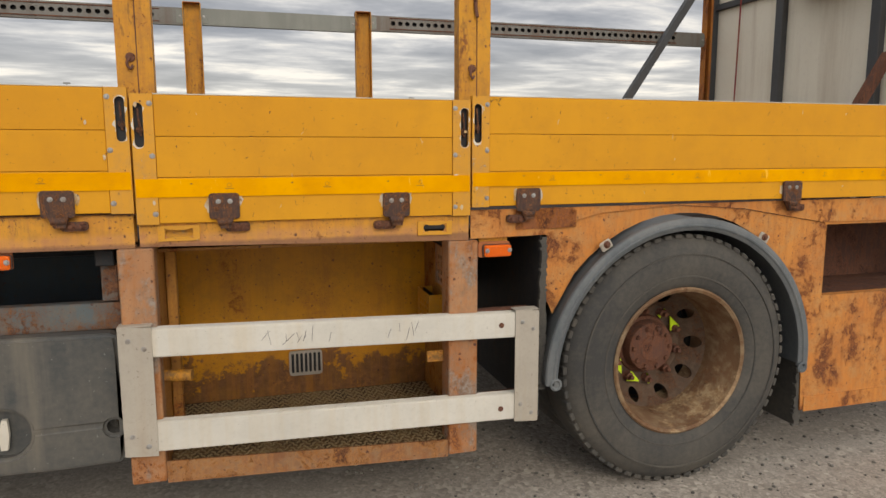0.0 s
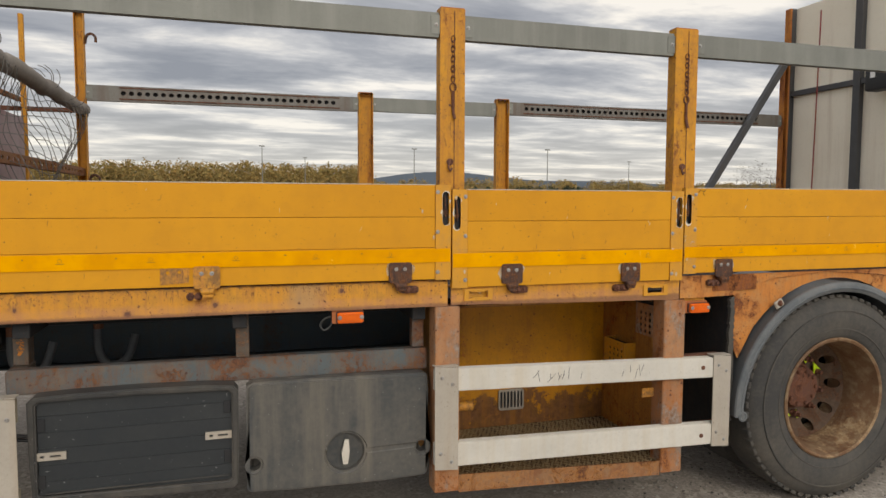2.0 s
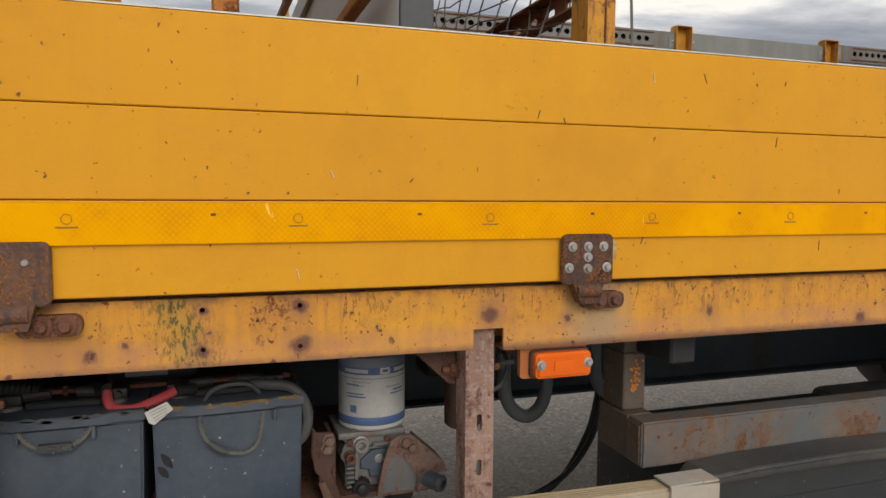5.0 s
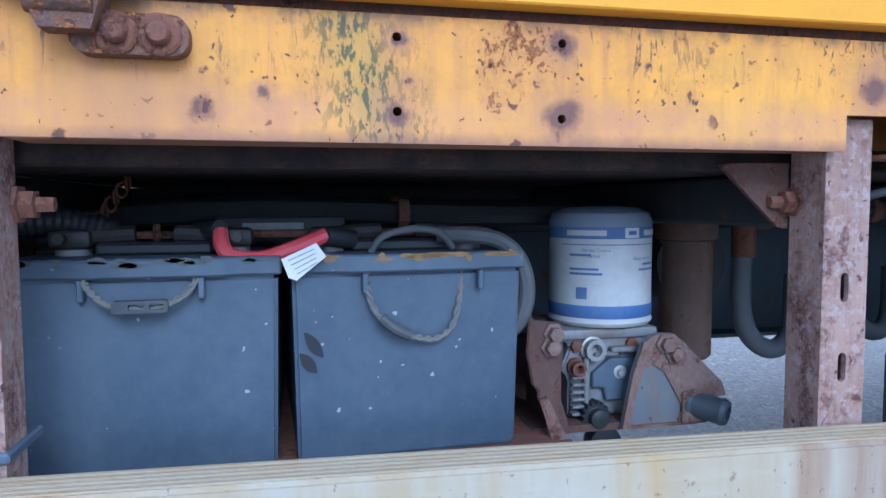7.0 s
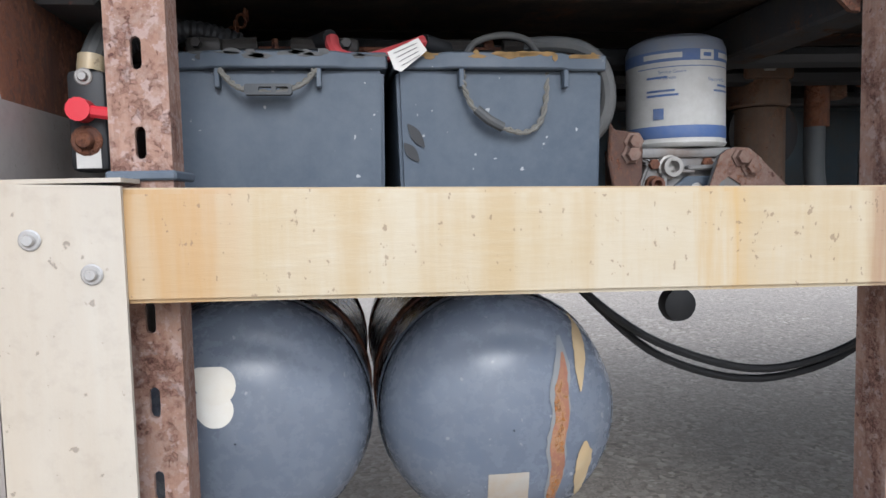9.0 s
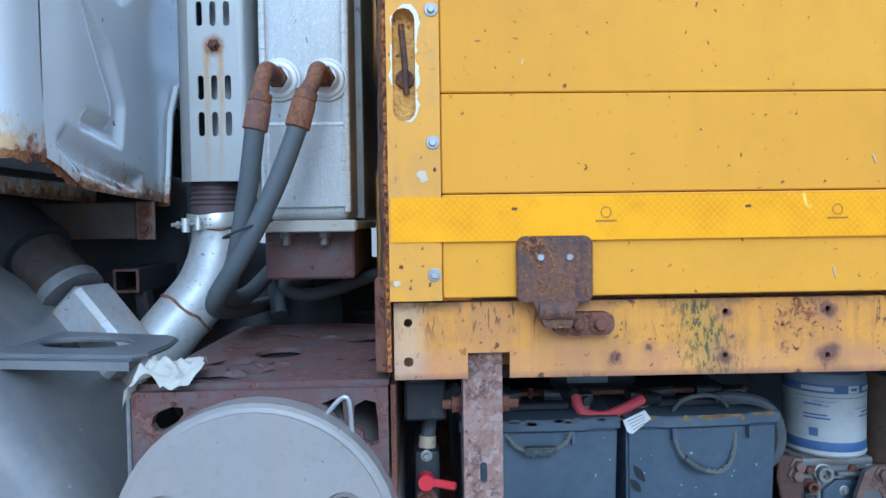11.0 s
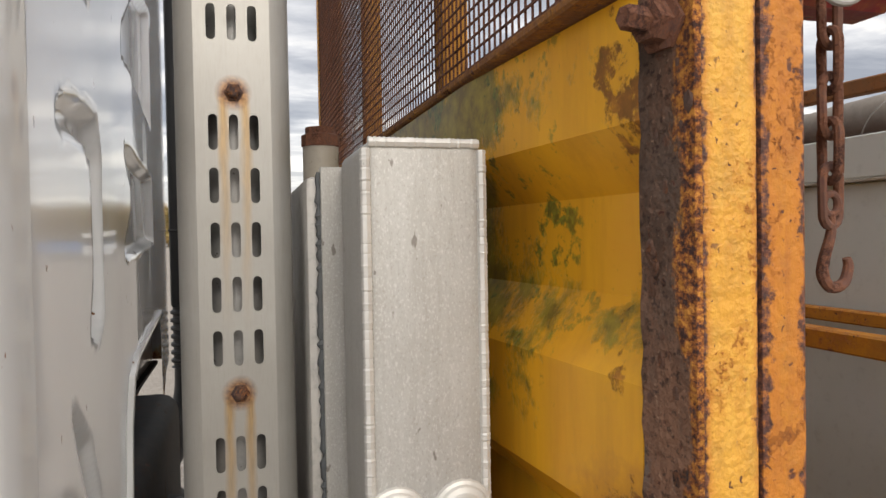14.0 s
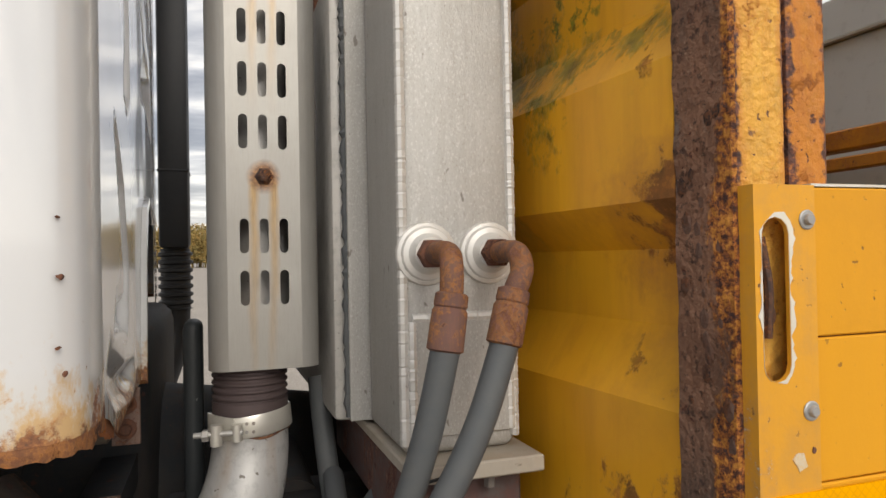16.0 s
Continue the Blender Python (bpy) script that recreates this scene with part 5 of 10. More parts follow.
def far_truck(x, y):
    t = thing("parked_truck", (x, y, GZ), "white truck cab parked far across the yard", "truck")
    part("cab", add_box(bmesh.new(), x - 1.2, x + 1.2, y - 1.1, y + 1.1, GZ + 0.5, 3.0, 0.2, 2), M["white"], t)
    part("windscreen", add_box(bmesh.new(), x - 1.05, x + 1.05, y - 1.14, y - 1.09, 1.7, 2.5, 0.02), M["black"], t)
    part("trailer", add_box(bmesh.new(), x + 2.0, x + 12, y - 1.2, y + 1.2, 0.9, 2.1, 0.03), M["blue_tarp"], t, "blue low trailer")
    for wx in (x - 0.6, x + 3, x + 9):
        part("wheel", add_cyl(bmesh.new(), (wx, y - 1.15, GZ + 0.5), (wx, y - 0.8, GZ + 0.5), 0.5, 16), M["rubber"], t)
    return t


truck_one = far_truck(17.5, 72)
copy_thing(truck_one, Matrix.Translation((5.5, 86, GZ)))

rnd = random.Random(77)
bm = bmesh.new()
for k in range(1100):
    s_ = rnd.uniform(0.003, 0.011)
    bmesh.ops.create_icosphere(bm, subdivisions=1, radius=s_, matrix=Matrix.Translation((rnd.uniform(0.3, 3.6), rnd.uniform(1.2, 3.6), GZ + s_ * 0.35)) @ Matrix.Diagonal((1, rnd.uniform(0.7, 1.3), 0.7, 1)))
setting("loose_gravel", bm, M["stone"], "scattered grey gravel on the yard", "gravel", 0, "stuff")

# ---- chassis and deck ----
DECK_X0, DECK_X1 = -3.46, 3.72
chassis = thing("chassis_frame", (0, 3.9, 0.6), "dark painted steel ladder frame under the truck deck", "chassis")
for y in (3.50, 4.27):
    bm = bmesh.new()
    add_box(bm, -5.4, 4.2, y - 0.004, y + 0.004, 0.72, 1.00)
    add_box(bm, -5.4, 4.2, y - 0.06, y - 0.004, 0.992, 1.00)
    add_box(bm, -5.4, 4.2, y - 0.06, y - 0.004, 0.72, 0.728)
    part("frame_rail", bm, M["chassis_blue"], chassis)
    part("sub_frame", add_box(bmesh.new(), -3.6, 4.0, y - 0.05, y + 0.02, 1.0005, 1.058), M["dark_frame"], chassis)
for x in (-3.1, -2.2, -1.2, -0.2, 0.9, 2.3, 3.3):
    part("cross_member", add_box(bmesh.new(), x - 0.04, x + 0.04, 3.506, 4.264, 0.74, 0.96), M["dark_frame"], chassis)
for x in (-3.42, -2.57, -2.1, -1.31, -0.55, 0.72, 1.3, 2.4, 3.3):
    bm = bmesh.new()
    add_box(bm, x - 0.03, x + 0.03, 2.70, 3.445, 1.001, 1.058, 0.004)
    part("deck_bearer", bm, M["dark_frame"], chassis)

part("web_plate", add_box(bmesh.new(), -3.62, -3.36, 3.40, 3.408, 0.40, 1.0), M["dark_frame"], chassis)
deck = thing("flatbed", (0, 3.9, 1.06), "flatbed truck body with faded yellow drop sides and rusting edge beams", "flatbed")
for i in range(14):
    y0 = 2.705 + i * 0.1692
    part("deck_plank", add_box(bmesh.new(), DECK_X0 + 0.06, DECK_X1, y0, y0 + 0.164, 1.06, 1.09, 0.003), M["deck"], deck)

# edge beams: channel with a lip, cut round the guard posts at the front
bm = bmesh.new()
poly = [(-3.461, 1.078), (-3.362, 1.078), (-3.362, 1.113), (-3.305, 1.113), (-3.305, 1.078), (-2.578, 1.0755), (-2.578, 1.110), (-2.523, 1.110),
        (-2.523, 1.0755), (-0.44, 1.068), (-0.44, 1.176), (-3.461, 1.182)]
add_prism(bm, poly, "xz", 2.630, 2.636, [disc(-3.442, 1.155, 0.006, 8), disc(-3.442, 1.102, 0.007, 8)] +
          [disc(x, z, 0.004, 8) for x, z in ((-3.009, 1.163), (-2.866, 1.164), (-3.009, 1.103), (-2.866, 1.1))])
add_box(bm, -3.461, -0.44, 2.636, 2.70, 1.176, 1.181)
add_box(bm, -3.455, -0.44, 2.694, 2.70, 1.083, 1.1755)
add_box(bm, -2.521, -0.44, 2.634, 2.68, 1.070, 1.0745)
add_box(bm, -3.30, -2.580, 2.634, 2.68, 1.077, 1.082)
part("edge_beam", bm, M["beam"], deck, "rust-speckled yellow painted channel")
bm = bmesh.new()
add_prism(bm, [(-0.425, 1.072), (0.735, 1.052), (0.735, 1.145), (-0.425, 1.156)], "xz", 2.628, 2.634,
          [slot(-0.30, 1.115, 0.09, 0.028), slot(0.60, 1.103, 0.085, 0.028)])
add_box(bm, -0.425, 0.735, 2.634, 2.70, 1.148, 1.153)
part("edge_beam", bm, M["beam"], deck)
for x, z in ((-0.30, 1.115), (0.60, 1.103)):
    bm = bmesh.new()
    add_prism(bm, rect(x - 0.066, x + 0.066, z - 0.026, z + 0.026), "xz", 2.6205, 2.628, [[(x - 0.045, z - 0.017), (x - 0.02, z - 0.011), (x + 0.02, z - 0.011), (x + 0.045, z - 0.017), (x + 0.045, z + 0.017), (x + 0.02, z + 0.011), (x - 0.02, z + 0.011), (x - 0.045, z + 0.017)]])
    part("grip_frame", bm, M["yellow_trim"], deck)
    if x < 0:
        part("grip_back", add_box(bmesh.new(), x - 0.06, x + 0.06, 2.645, 2.650, z - 0.022, z + 0.022), M["yellow_trim"], deck)
bm = bmesh.new()
add_prism(bm, [(0.745, 1.055), (1.07, 1.06), (1.07, 1.085), (1.3, 1.14), (1.66, 1.165), (2.0, 1.14), (2.42, 1.07), (3.72, 1.06), (3.72, 1.175), (0.745, 1.165)],
          "xz", 2.632, 2.638)
part("edge_beam", bm, M["beam_rust"], deck, "heavily rusted orange steel edge")
part("edge_beam", add_box(bmesh.new(), DECK_X0, DECK_X1, FAR - 0.09, FAR - 0.03, 1.06, 1.18, 0.004), M["beam"], deck)
for x0, x1, z0, z1 in ((-3.455, -0.44, 1.1825, 1.24), (-0.42, 0.73, 1.1565, 1.20), (0.745, 3.70, 1.1765, 1.23)):
    part("ledge_strip", add_box(bmesh.new(), x0, x1, 2.641, 2.660, z0, z1, 0.002), M["rust"], deck, "grimy rusted strip behind the drop side")
part("corner_strip", add_box(bmesh.new(), -3.487, -3.4635, 2.645, 2.70, 1.085, 1.215, 0.003), M["rust"], deck, "thick scaly rust-brown steel strip")


# ---- drop sides ----
def bolt_mesh(name, r, h, material, washer=True):
    bm = bmesh.new()
    if washer:
        add_lathe(bm, [(r * 1.7, 0), (r * 1.75, h * 0.15), (r * 1.5, h * 0.3)], (0, 0, 0), (0, -1, 0), 14)
    add_lathe(bm, [(r, h * 0.2), (r, h * 0.75), (r * 0.8, h)], (0, 0, 0), (0, -1, 0), 6 if not washer else 10)
    return mesh_of(bm, name, material)


BOLT = bolt_mesh("bolt", 0.0052, 0.006, M["zinc"])
BOLT_RUST = bolt_mesh("bolt", 0.009, 0.012, M["rust"])
RIVET = bolt_mesh("rivet", 0.0050, 0.006, M["zinc"])


def dropside(x0, x1, zs, label, caps=(True, True), dents=0):
    """zs: top, two grooves, foot of the tape, bottom."""
    top, g1, g2, tp, bot = zs
    a = x0 + (0.071 if caps[0] else 0)
    b = x1 - (0.071 if caps[1] else 0)
    t = part("drop_side", add_box(bmesh.new(), a, b, FACE + 0.006, FACE + 0.022, bot + 0.004, top - 0.004), M["rust"], deck, label)
    for k, (lo, hi) in enumerate(((g1, top), (g2, g1), (bot, g2))):
        bm = bmesh.new()
        add_box(bm, a, b, FACE, FACE + 0.024, lo + 0.0007, hi - 0.0007, 0.0016)
        part("plank", bm, M["yellow"], t)
    part("top_edge", add_box(bmesh.new(), a, b, FACE + 0.001, FACE + 0.023, top + 0.0005, top + 0.003), M["alu"], t, "scuffed bare metal top edge")
    bm = bmesh.new()
    add_box(bm, x0 + 0.004 if caps[0] else a, x1 - 0.004 if caps[1] else b, FACE - 0.0056, FACE - 0.0036, tp, g2 - 0.004)
    part("reflective_tape", bm, M["tape"], t, "amber reflective tape with worn print")
    for on, e0, e1, sx in ((caps[0], x0, a, x0 + 0.024), (caps[1], b, x1, x1 - 0.024)):
        if not on:
            continue
        bm = bmesh.new()
        add_prism(bm, rect(e0 + 0.0015, e1 - 0.001, bot - 0.002, top + 0.001), "xz", FACE - 0.0035, FACE + 0.0005, [slot(sx, top - 0.1, 0.029, 0.144)])
        add_box(bm, e0 + 0.0015, e0 + 0.0055, FACE + 0.0005, FACE + 0.026, bot - 0.002, top + 0.001)
        add_box(bm, e1 - 0.005, e1 - 0.001, FACE + 0.0005, FACE + 0.024, bot + 0.0, top - 0.001)
        part("end_cap", bm, M["yellow_trim"], t, "yellow end channel, paint chipped round its slot")
        # black plate stands in for the shade deep inside the slot
        part("latch_pocket", add_box(bmesh.new(), e0 + 0.007, e1 - 0.007, FACE + 0.02, FACE + 0.0245, top - 0.19, top - 0.012), M["black"], t)
        bm = bmesh.new()
        rc = random.Random(int(sx * 1000))
        ring_i = []
        rough_ring = slot(sx, top - 0.1, 0.030, 0.145)
        for (pa, qa), (pb, qb) in zip(rough_ring, rough_ring[1:] + rough_ring[:1]):
            cuts = max(1, int(math.hypot(pb - pa, qb - qa) / 0.005))
            ring_i += [(pa + (pb - pa) * c_ / cuts, qa + (qb - qa) * c_ / cuts) for c_ in range(cuts)]
        ring_o = []
        for q, (px, pz) in enumerate(ring_i):
            g = max(0.0001, 0.013 * noise.noise(Vector((sx * 31, q * 0.22, 2.0))) + rc.uniform(-0.002, 0.0022))
            d = Vector((px - sx, (pz - (top - 0.1)) * 0.25))
            d.normalize()
            ring_o.append((px + d.x * g, pz + d.y * g))
        add_prism(bm, ring_o, "xz", FACE - 0.0042, FACE - 0.0034, [ring_i])
        part("chipped_rim", bm, M["alu"], t, "bare metal where paint is chipped")
        bm = bmesh.new()
        add_tube(bm, smooth_path([(sx - 0.003, FACE + 0.010, top - 0.045), (sx + 0.001, FACE + 0.006, top - 0.09), (sx + 0.003, FACE + 0.010, top - 0.135)]), 0.004, 8)
        add_lathe(bm, [(0.012, 0), (0.012, 0.006), (0.005, 0.008)], (sx + 0.001, FACE + 0.016, top - 0.115), (0, -1, 0), 14)
        part("latch", bm, M["rust_hinge"], t, "rusty steel latch")
        bx = e1 - 0.011 if e0 == x0 else e0 + 0.011
        for z in (top - 0.030, top - 0.200, bot + 0.032):
            again("bolt", BOLT, (bx, FACE - 0.0035, z), t)
    return t


side_front = dropside(-3.466, -0.4325, (1.593, 1.457, 1.326, 1.264, 1.189), "long faded yellow front drop side with amber tape")
side_mid = dropside(-0.4275, 0.7355, (1.574, 1.438, 1.303, 1.238, 1.150), "short faded yellow drop side above the step recess")
side_rear = dropside(0.7405, 3.70, (1.590, 1.452, 1.312, 1.256, 1.180), "long faded yellow rear drop side over the wheel")


for t_, xs, zt_ in ((side_front, [-3.30 + 0.31 * k for k in range(9)], 1.300), (side_mid, [-0.25, 0.08, 0.42], 1.276), (side_rear, [0.95 + 0.33 * k for k in range(8)], 1.288)):
    for k, x in enumerate(xs):
        bm = bmesh.new()
        add_prism(bm, disc(x + 0.12, zt_, 0.0075, 12), "xz", FACE - 0.0062, FACE - 0.0057, [disc(x + 0.12, zt_, 0.0062, 12)])
        part("approval_ring", bm, M["tape_ink"], t_)
        part("print_bar", add_box(bmesh.new(), x + 0.106, x + 0.134, FACE - 0.0062, FACE - 0.0057, zt_ - 0.0125, zt_ - 0.0102), M["tape_ink"], t_)
        part("tape_nick", add_box(bmesh.new(), x - 0.004, x + 0.003, FACE - 0.0064, FACE - 0.0057, zt_ + 0.004, zt_ + 0.0075), M["rust"], t_)
rnd = random.Random(44)
for t_, x0, x1, z0, z1, count in ((side_mid, 0.02, 0.18, 1.20, 1.46, 12), (side_mid, -0.30, 0.60, 1.17, 1.55, 16), (side_front, -3.3, -0.6, 1.20, 1.57, 34), (side_rear, 0.9, 2.6, 1.20, 1.56, 22)):
    for k in range(count):
        x, z, a, ln = rnd.uniform(x0, x1), rnd.uniform(z0, z1), rnd.uniform(0.9, 2.1), rnd.uniform(0.002, 0.011)
        bm = bmesh.new()
        add_beam(bm, (x - ln * math.cos(a), FACE - 0.0003, z - ln * math.sin(a)), (x + ln * math.cos(a), FACE - 0.0003, z + ln * math.sin(a)), rnd.uniform(0.0012, 0.003), 0.0010)
        part("paint_chip", bm, M["rust"] if rnd.random() < 0.65 else M["alu"], t_)


def hinge(x, top, material, bracket=1, rivets=2, plated=True, worn=0):
    y = FACE - 0.006
    bm = bmesh.new()
    add_prism(bm, rounded(x - 0.05, x + 0.05, top - 0.088, top, 0.012), "xz", y - 0.006, y - 0.0002)
    bmesh.ops.bevel(bm, geom=[e for e in bm.edges if len(e.link_faces) == 2 and e.calc_face_angle(0) > 1.2 and abs(e.verts[0].co.y - (y - 0.006)) < 1e-5 and abs(e.verts[1].co.y - (y - 0.006)) < 1e-5], offset=0.002, segments=2, affect='EDGES')
    plate = t = part("hinge", bm, material, deck, "dark rusty steel hinge" if plated else "hinge painted over in yellow, chipped and rusting")
    if rivets == 2:
        at = ((-0.019, -0.028), (0.019, -0.028))
    else:
        at = ((-0.030, -0.022), (0.0, -0.022), (0.030, -0.022), (0.0, -0.040), (-0.036, -0.058), (0.0, -0.060), (0.037, -0.058))
    for dx, dz in at:
        again("rivet", RIVET, (x + dx, y - 0.006 + worn, top + dz), plate)
    bm = bmesh.new()
    add_cyl(bm, (x - 0.022, y - 0.006, top - 0.098), (x + 0.022, y - 0.006, top - 0.098), 0.012, 14)
    add_prism(bm, [(x - 0.030, top - 0.084), (x + 0.030, top - 0.084), (x + 0.020, top - 0.120), (x - 0.014, top - 0.120)], "xz", y - 0.010, y + 0.012)
    part("knuckle", bm, material, t)
    bm = bmesh.new()
    s = bracket
    add_prism(bm, rounded(min(x, x + s * 0.082), max(x, x + s * 0.082), top - 0.133, top - 0.103, 0.012), "xz", 2.612, 2.6298)
    part("bracket", bm, material, t)
    for dx in (0.032, 0.062):
        again("bolt", BOLT_RUST, (x + s * dx, 2.612, top - 0.118), t)
    return t


hinge(-3.249, 1.270, M["hinge_worn"], 1, 2, True, 0.0032)
hinge(-2.381, 1.271, M["rust_hinge"], 1, 7)
hinge(-1.430, 1.269, M["beam"], -1, 2, False)
hinge(-0.657, 1.266, M["rust_hinge"], 1, 2)
hinge(-0.149, 1.249, M["rust_hinge"], 1, 2)
hinge(0.449, 1.240, M["rust_hinge"], -1, 2)
hinge(0.970, 1.247, M["rust_hinge"], -1, 2)
hinge(2.217, 1.258, M["rust_hinge"], 1, 2)
rnd = random.Random(91)


def ragged(cx, cz, rx, rz, n=15):
    return [(cx + rx * rnd.uniform(0.55, 1.1) * math.cos(k * math.tau / n), cz + rz * rnd.uniform(0.55, 1.1) * math.sin(k * math.tau / n)) for k in range(n)]


for t_, hx, hz in ((side_mid, -0.149, 1.215), (side_mid, 0.449, 1.205), (side_rear, 0.970, 1.215), (side_rear, 2.217, 1.225), (side_front, -0.657, 1.23), (side_front, -2.381, 1.23)):
    for sgn in (-1, 1):
        if rnd.random() < 0.85:
            part("paint_scrape", add_prism(bmesh.new(), ragged(hx + sgn * 0.047, hz + rnd.uniform(-0.01, 0.015), 0.017, 0.030), "xz", FACE - 0.0008, FACE - 0.0001), M["scrape"], t_, "scraped bare metal patch")
for t_, xs, zs in ((side_front, (-0.447, -0.51, -0.56, -3.455, -3.42), (1.29, 1.37, 1.48, 1.21, 1.35)), (side_mid, (-0.41, -0.37, 0.715, 0.68, 0.70), (1.54, 1.22, 1.46, 1.30, 1.18)), (side_rear, (0.76, 0.80, 0.785), (1.25, 1.40, 1.545))):
    for x, z in zip(xs, zs):
        part("paint_scrape", add_prism(bmesh.new(), ragged(x, z, rnd.uniform(0.003, 0.011), rnd.uniform(0.004, 0.012), 11), "xz", FACE - 0.0044, FACE - 0.0034), M["scrape"], t_)
        part("paint_chip", add_prism(bmesh.new(), ragged(x + rnd.uniform(-0.02, 0.02), z + rnd.uniform(-0.04, 0.04), 0.003, 0.004, 7), "xz", FACE - 0.0044, FACE - 0.0034), M["rust"], t_)
for xa, za, xb, zb in ((0.805, 1.583, 0.818, 1.570), (0.818, 1.570, 0.828, 1.584), (0.832, 1.582, 0.846, 1.572), (0.846, 1.572, 0.858, 1.586), (0.842, 1.566, 0.852, 1.556)):
    part("paint_chip", add_beam(bmesh.new(), (xa, FACE - 0.0004, za), (xb, FACE - 0.0004, zb), 0.004, 0.0010), M["black"], side_rear)
# torn-off hinge patch on the front drop side
bm = bmesh.new()
add_prism(bm, [(-1.60, 1.200), (-1.497, 1.206), (-1.492, 1.262), (-1.598, 1.266)], "xz", FACE - 0.004, FACE - 0.0002, [disc(-1.572, 1.246, 0.007, 8), disc(-1.53, 1.248, 0.007, 8)])
part("old_hinge_patch", bm, M["beam"], side_front, "chipped repainted patch of a lost hinge")


# ---- stakes and rails ----
def stake(x, y, w, d, z0, z1, group, eye=True, material=None):
    t = thing("stake_post", (x, y, z0), "rust-speckled yellow steel stake post in the deck edge", "post", group)
    bm = bmesh.new()
    s = 1 if y < 4 else -1
    # a channel that is open towards the load
    out = [(x - w / 2, y), (x + w / 2, y), (x + w / 2, y + s * d), (x + w / 2 - 0.005, y + s * d), (x + w / 2 - 0.005, y + s * 0.005),
           (x - w / 2 + 0.005, y + s * 0.005), (x - w / 2 + 0.005, y + s * d), (x - w / 2, y + s * d)]
    add_prism(bm, out, "xy", z0, z1)
    part("channel", bm, material or M["stake"], t)
    if y < 4:
        part("seam", add_box(bmesh.new(), x + 0.006, x + 0.0095, y - 0.0016, y - 0.0002, z0 + 0.1, z1 - 0.01), M["rust"], t)
    part("top_plate", add_box(bmesh.new(), x - w / 2 + 0.003, x + w / 2 - 0.003, min(y, y + s * d) + 0.003, max(y, y + s * d) - 0.003, z1 + 0.0005, z1 + 0.005), M["stake_rust"], t)
    if eye:
        bm = bmesh.new()
        yf = y - s * 0.006
        for k in range(9):
            zc = z1 - 0.13 - k * 0.021
            turn = k % 2
            pts = [(x + (0.004 if turn else 0.008) * math.cos(a * math.tau / 10), yf - (0.008 if turn else 0.003) * s * math.cos(a * math.tau / 10), zc + 0.014 * math.sin(a * math.tau / 10)) for a in range(10)]
            add_tube(bm, pts, 0.0023, 5, closed=True)
        add_tube(bm, [(x + 0.014 * math.cos(a * math.tau / 14), yf, z1 - 0.335 + 0.018 * math.sin(a * math.tau / 14)) for a in range(14)], 0.003, 6, closed=True)
        add_tube(bm, smooth_path([(x, yf, z1 - 0.352), (x, yf, z1 - 0.42), (x + 0.004, yf - s * 0.01, z1 - 0.47)]), 0.007, 8)
        part("pin_chain", bm, M["rust"], t, "rusty chain with a locking pin")
        bm = bmesh.new()
        add_lathe(bm, [(0.015, 0), (0.015, 0.006), (0.009, 0.008)], (x - 0.012, y, z0 + 0.515), (0, -s, 0), 14)
        add_tube(bm, smooth_path([(x - 0.012, y - s * 0.008, z0 + 0.515), (x - 0.022, y - s * 0.016, z0 + 0.495), (x - 0.014, y - s * 0.014, z0 + 0.478), (x - 0.004, y - s * 0.008, z0 + 0.488)]), 0.0045, 8)
        part("lash_ring", bm, M["rust"], t)
    return t


stake(-0.410, 2.665, 0.112, 0.06, 1.18, 2.350, "near side stakes")
stake(0.770, 2.665, 0.124, 0.06, 1.18, 2.350, "near side stakes")
stake(-2.325, 2.665, 0.056, 0.06, 1.18, 2.72, "near side stakes", False)
stake(-0.352, 5.10, 0.112, 0.06, 1.18, 2.345, "far side stakes", False)
stake(0.772, 5.10, 0.110, 0.06, 1.18, 2.345, "far side stakes", False)
stake(-2.320, 5.10, 0.060, 0.06, 1.18, 2.80, "far side stakes", False)
stake(3.60, 5.10, 0.070, 0.06, 1.18, 2.90, "far side stakes", False, M["stake_rust"])


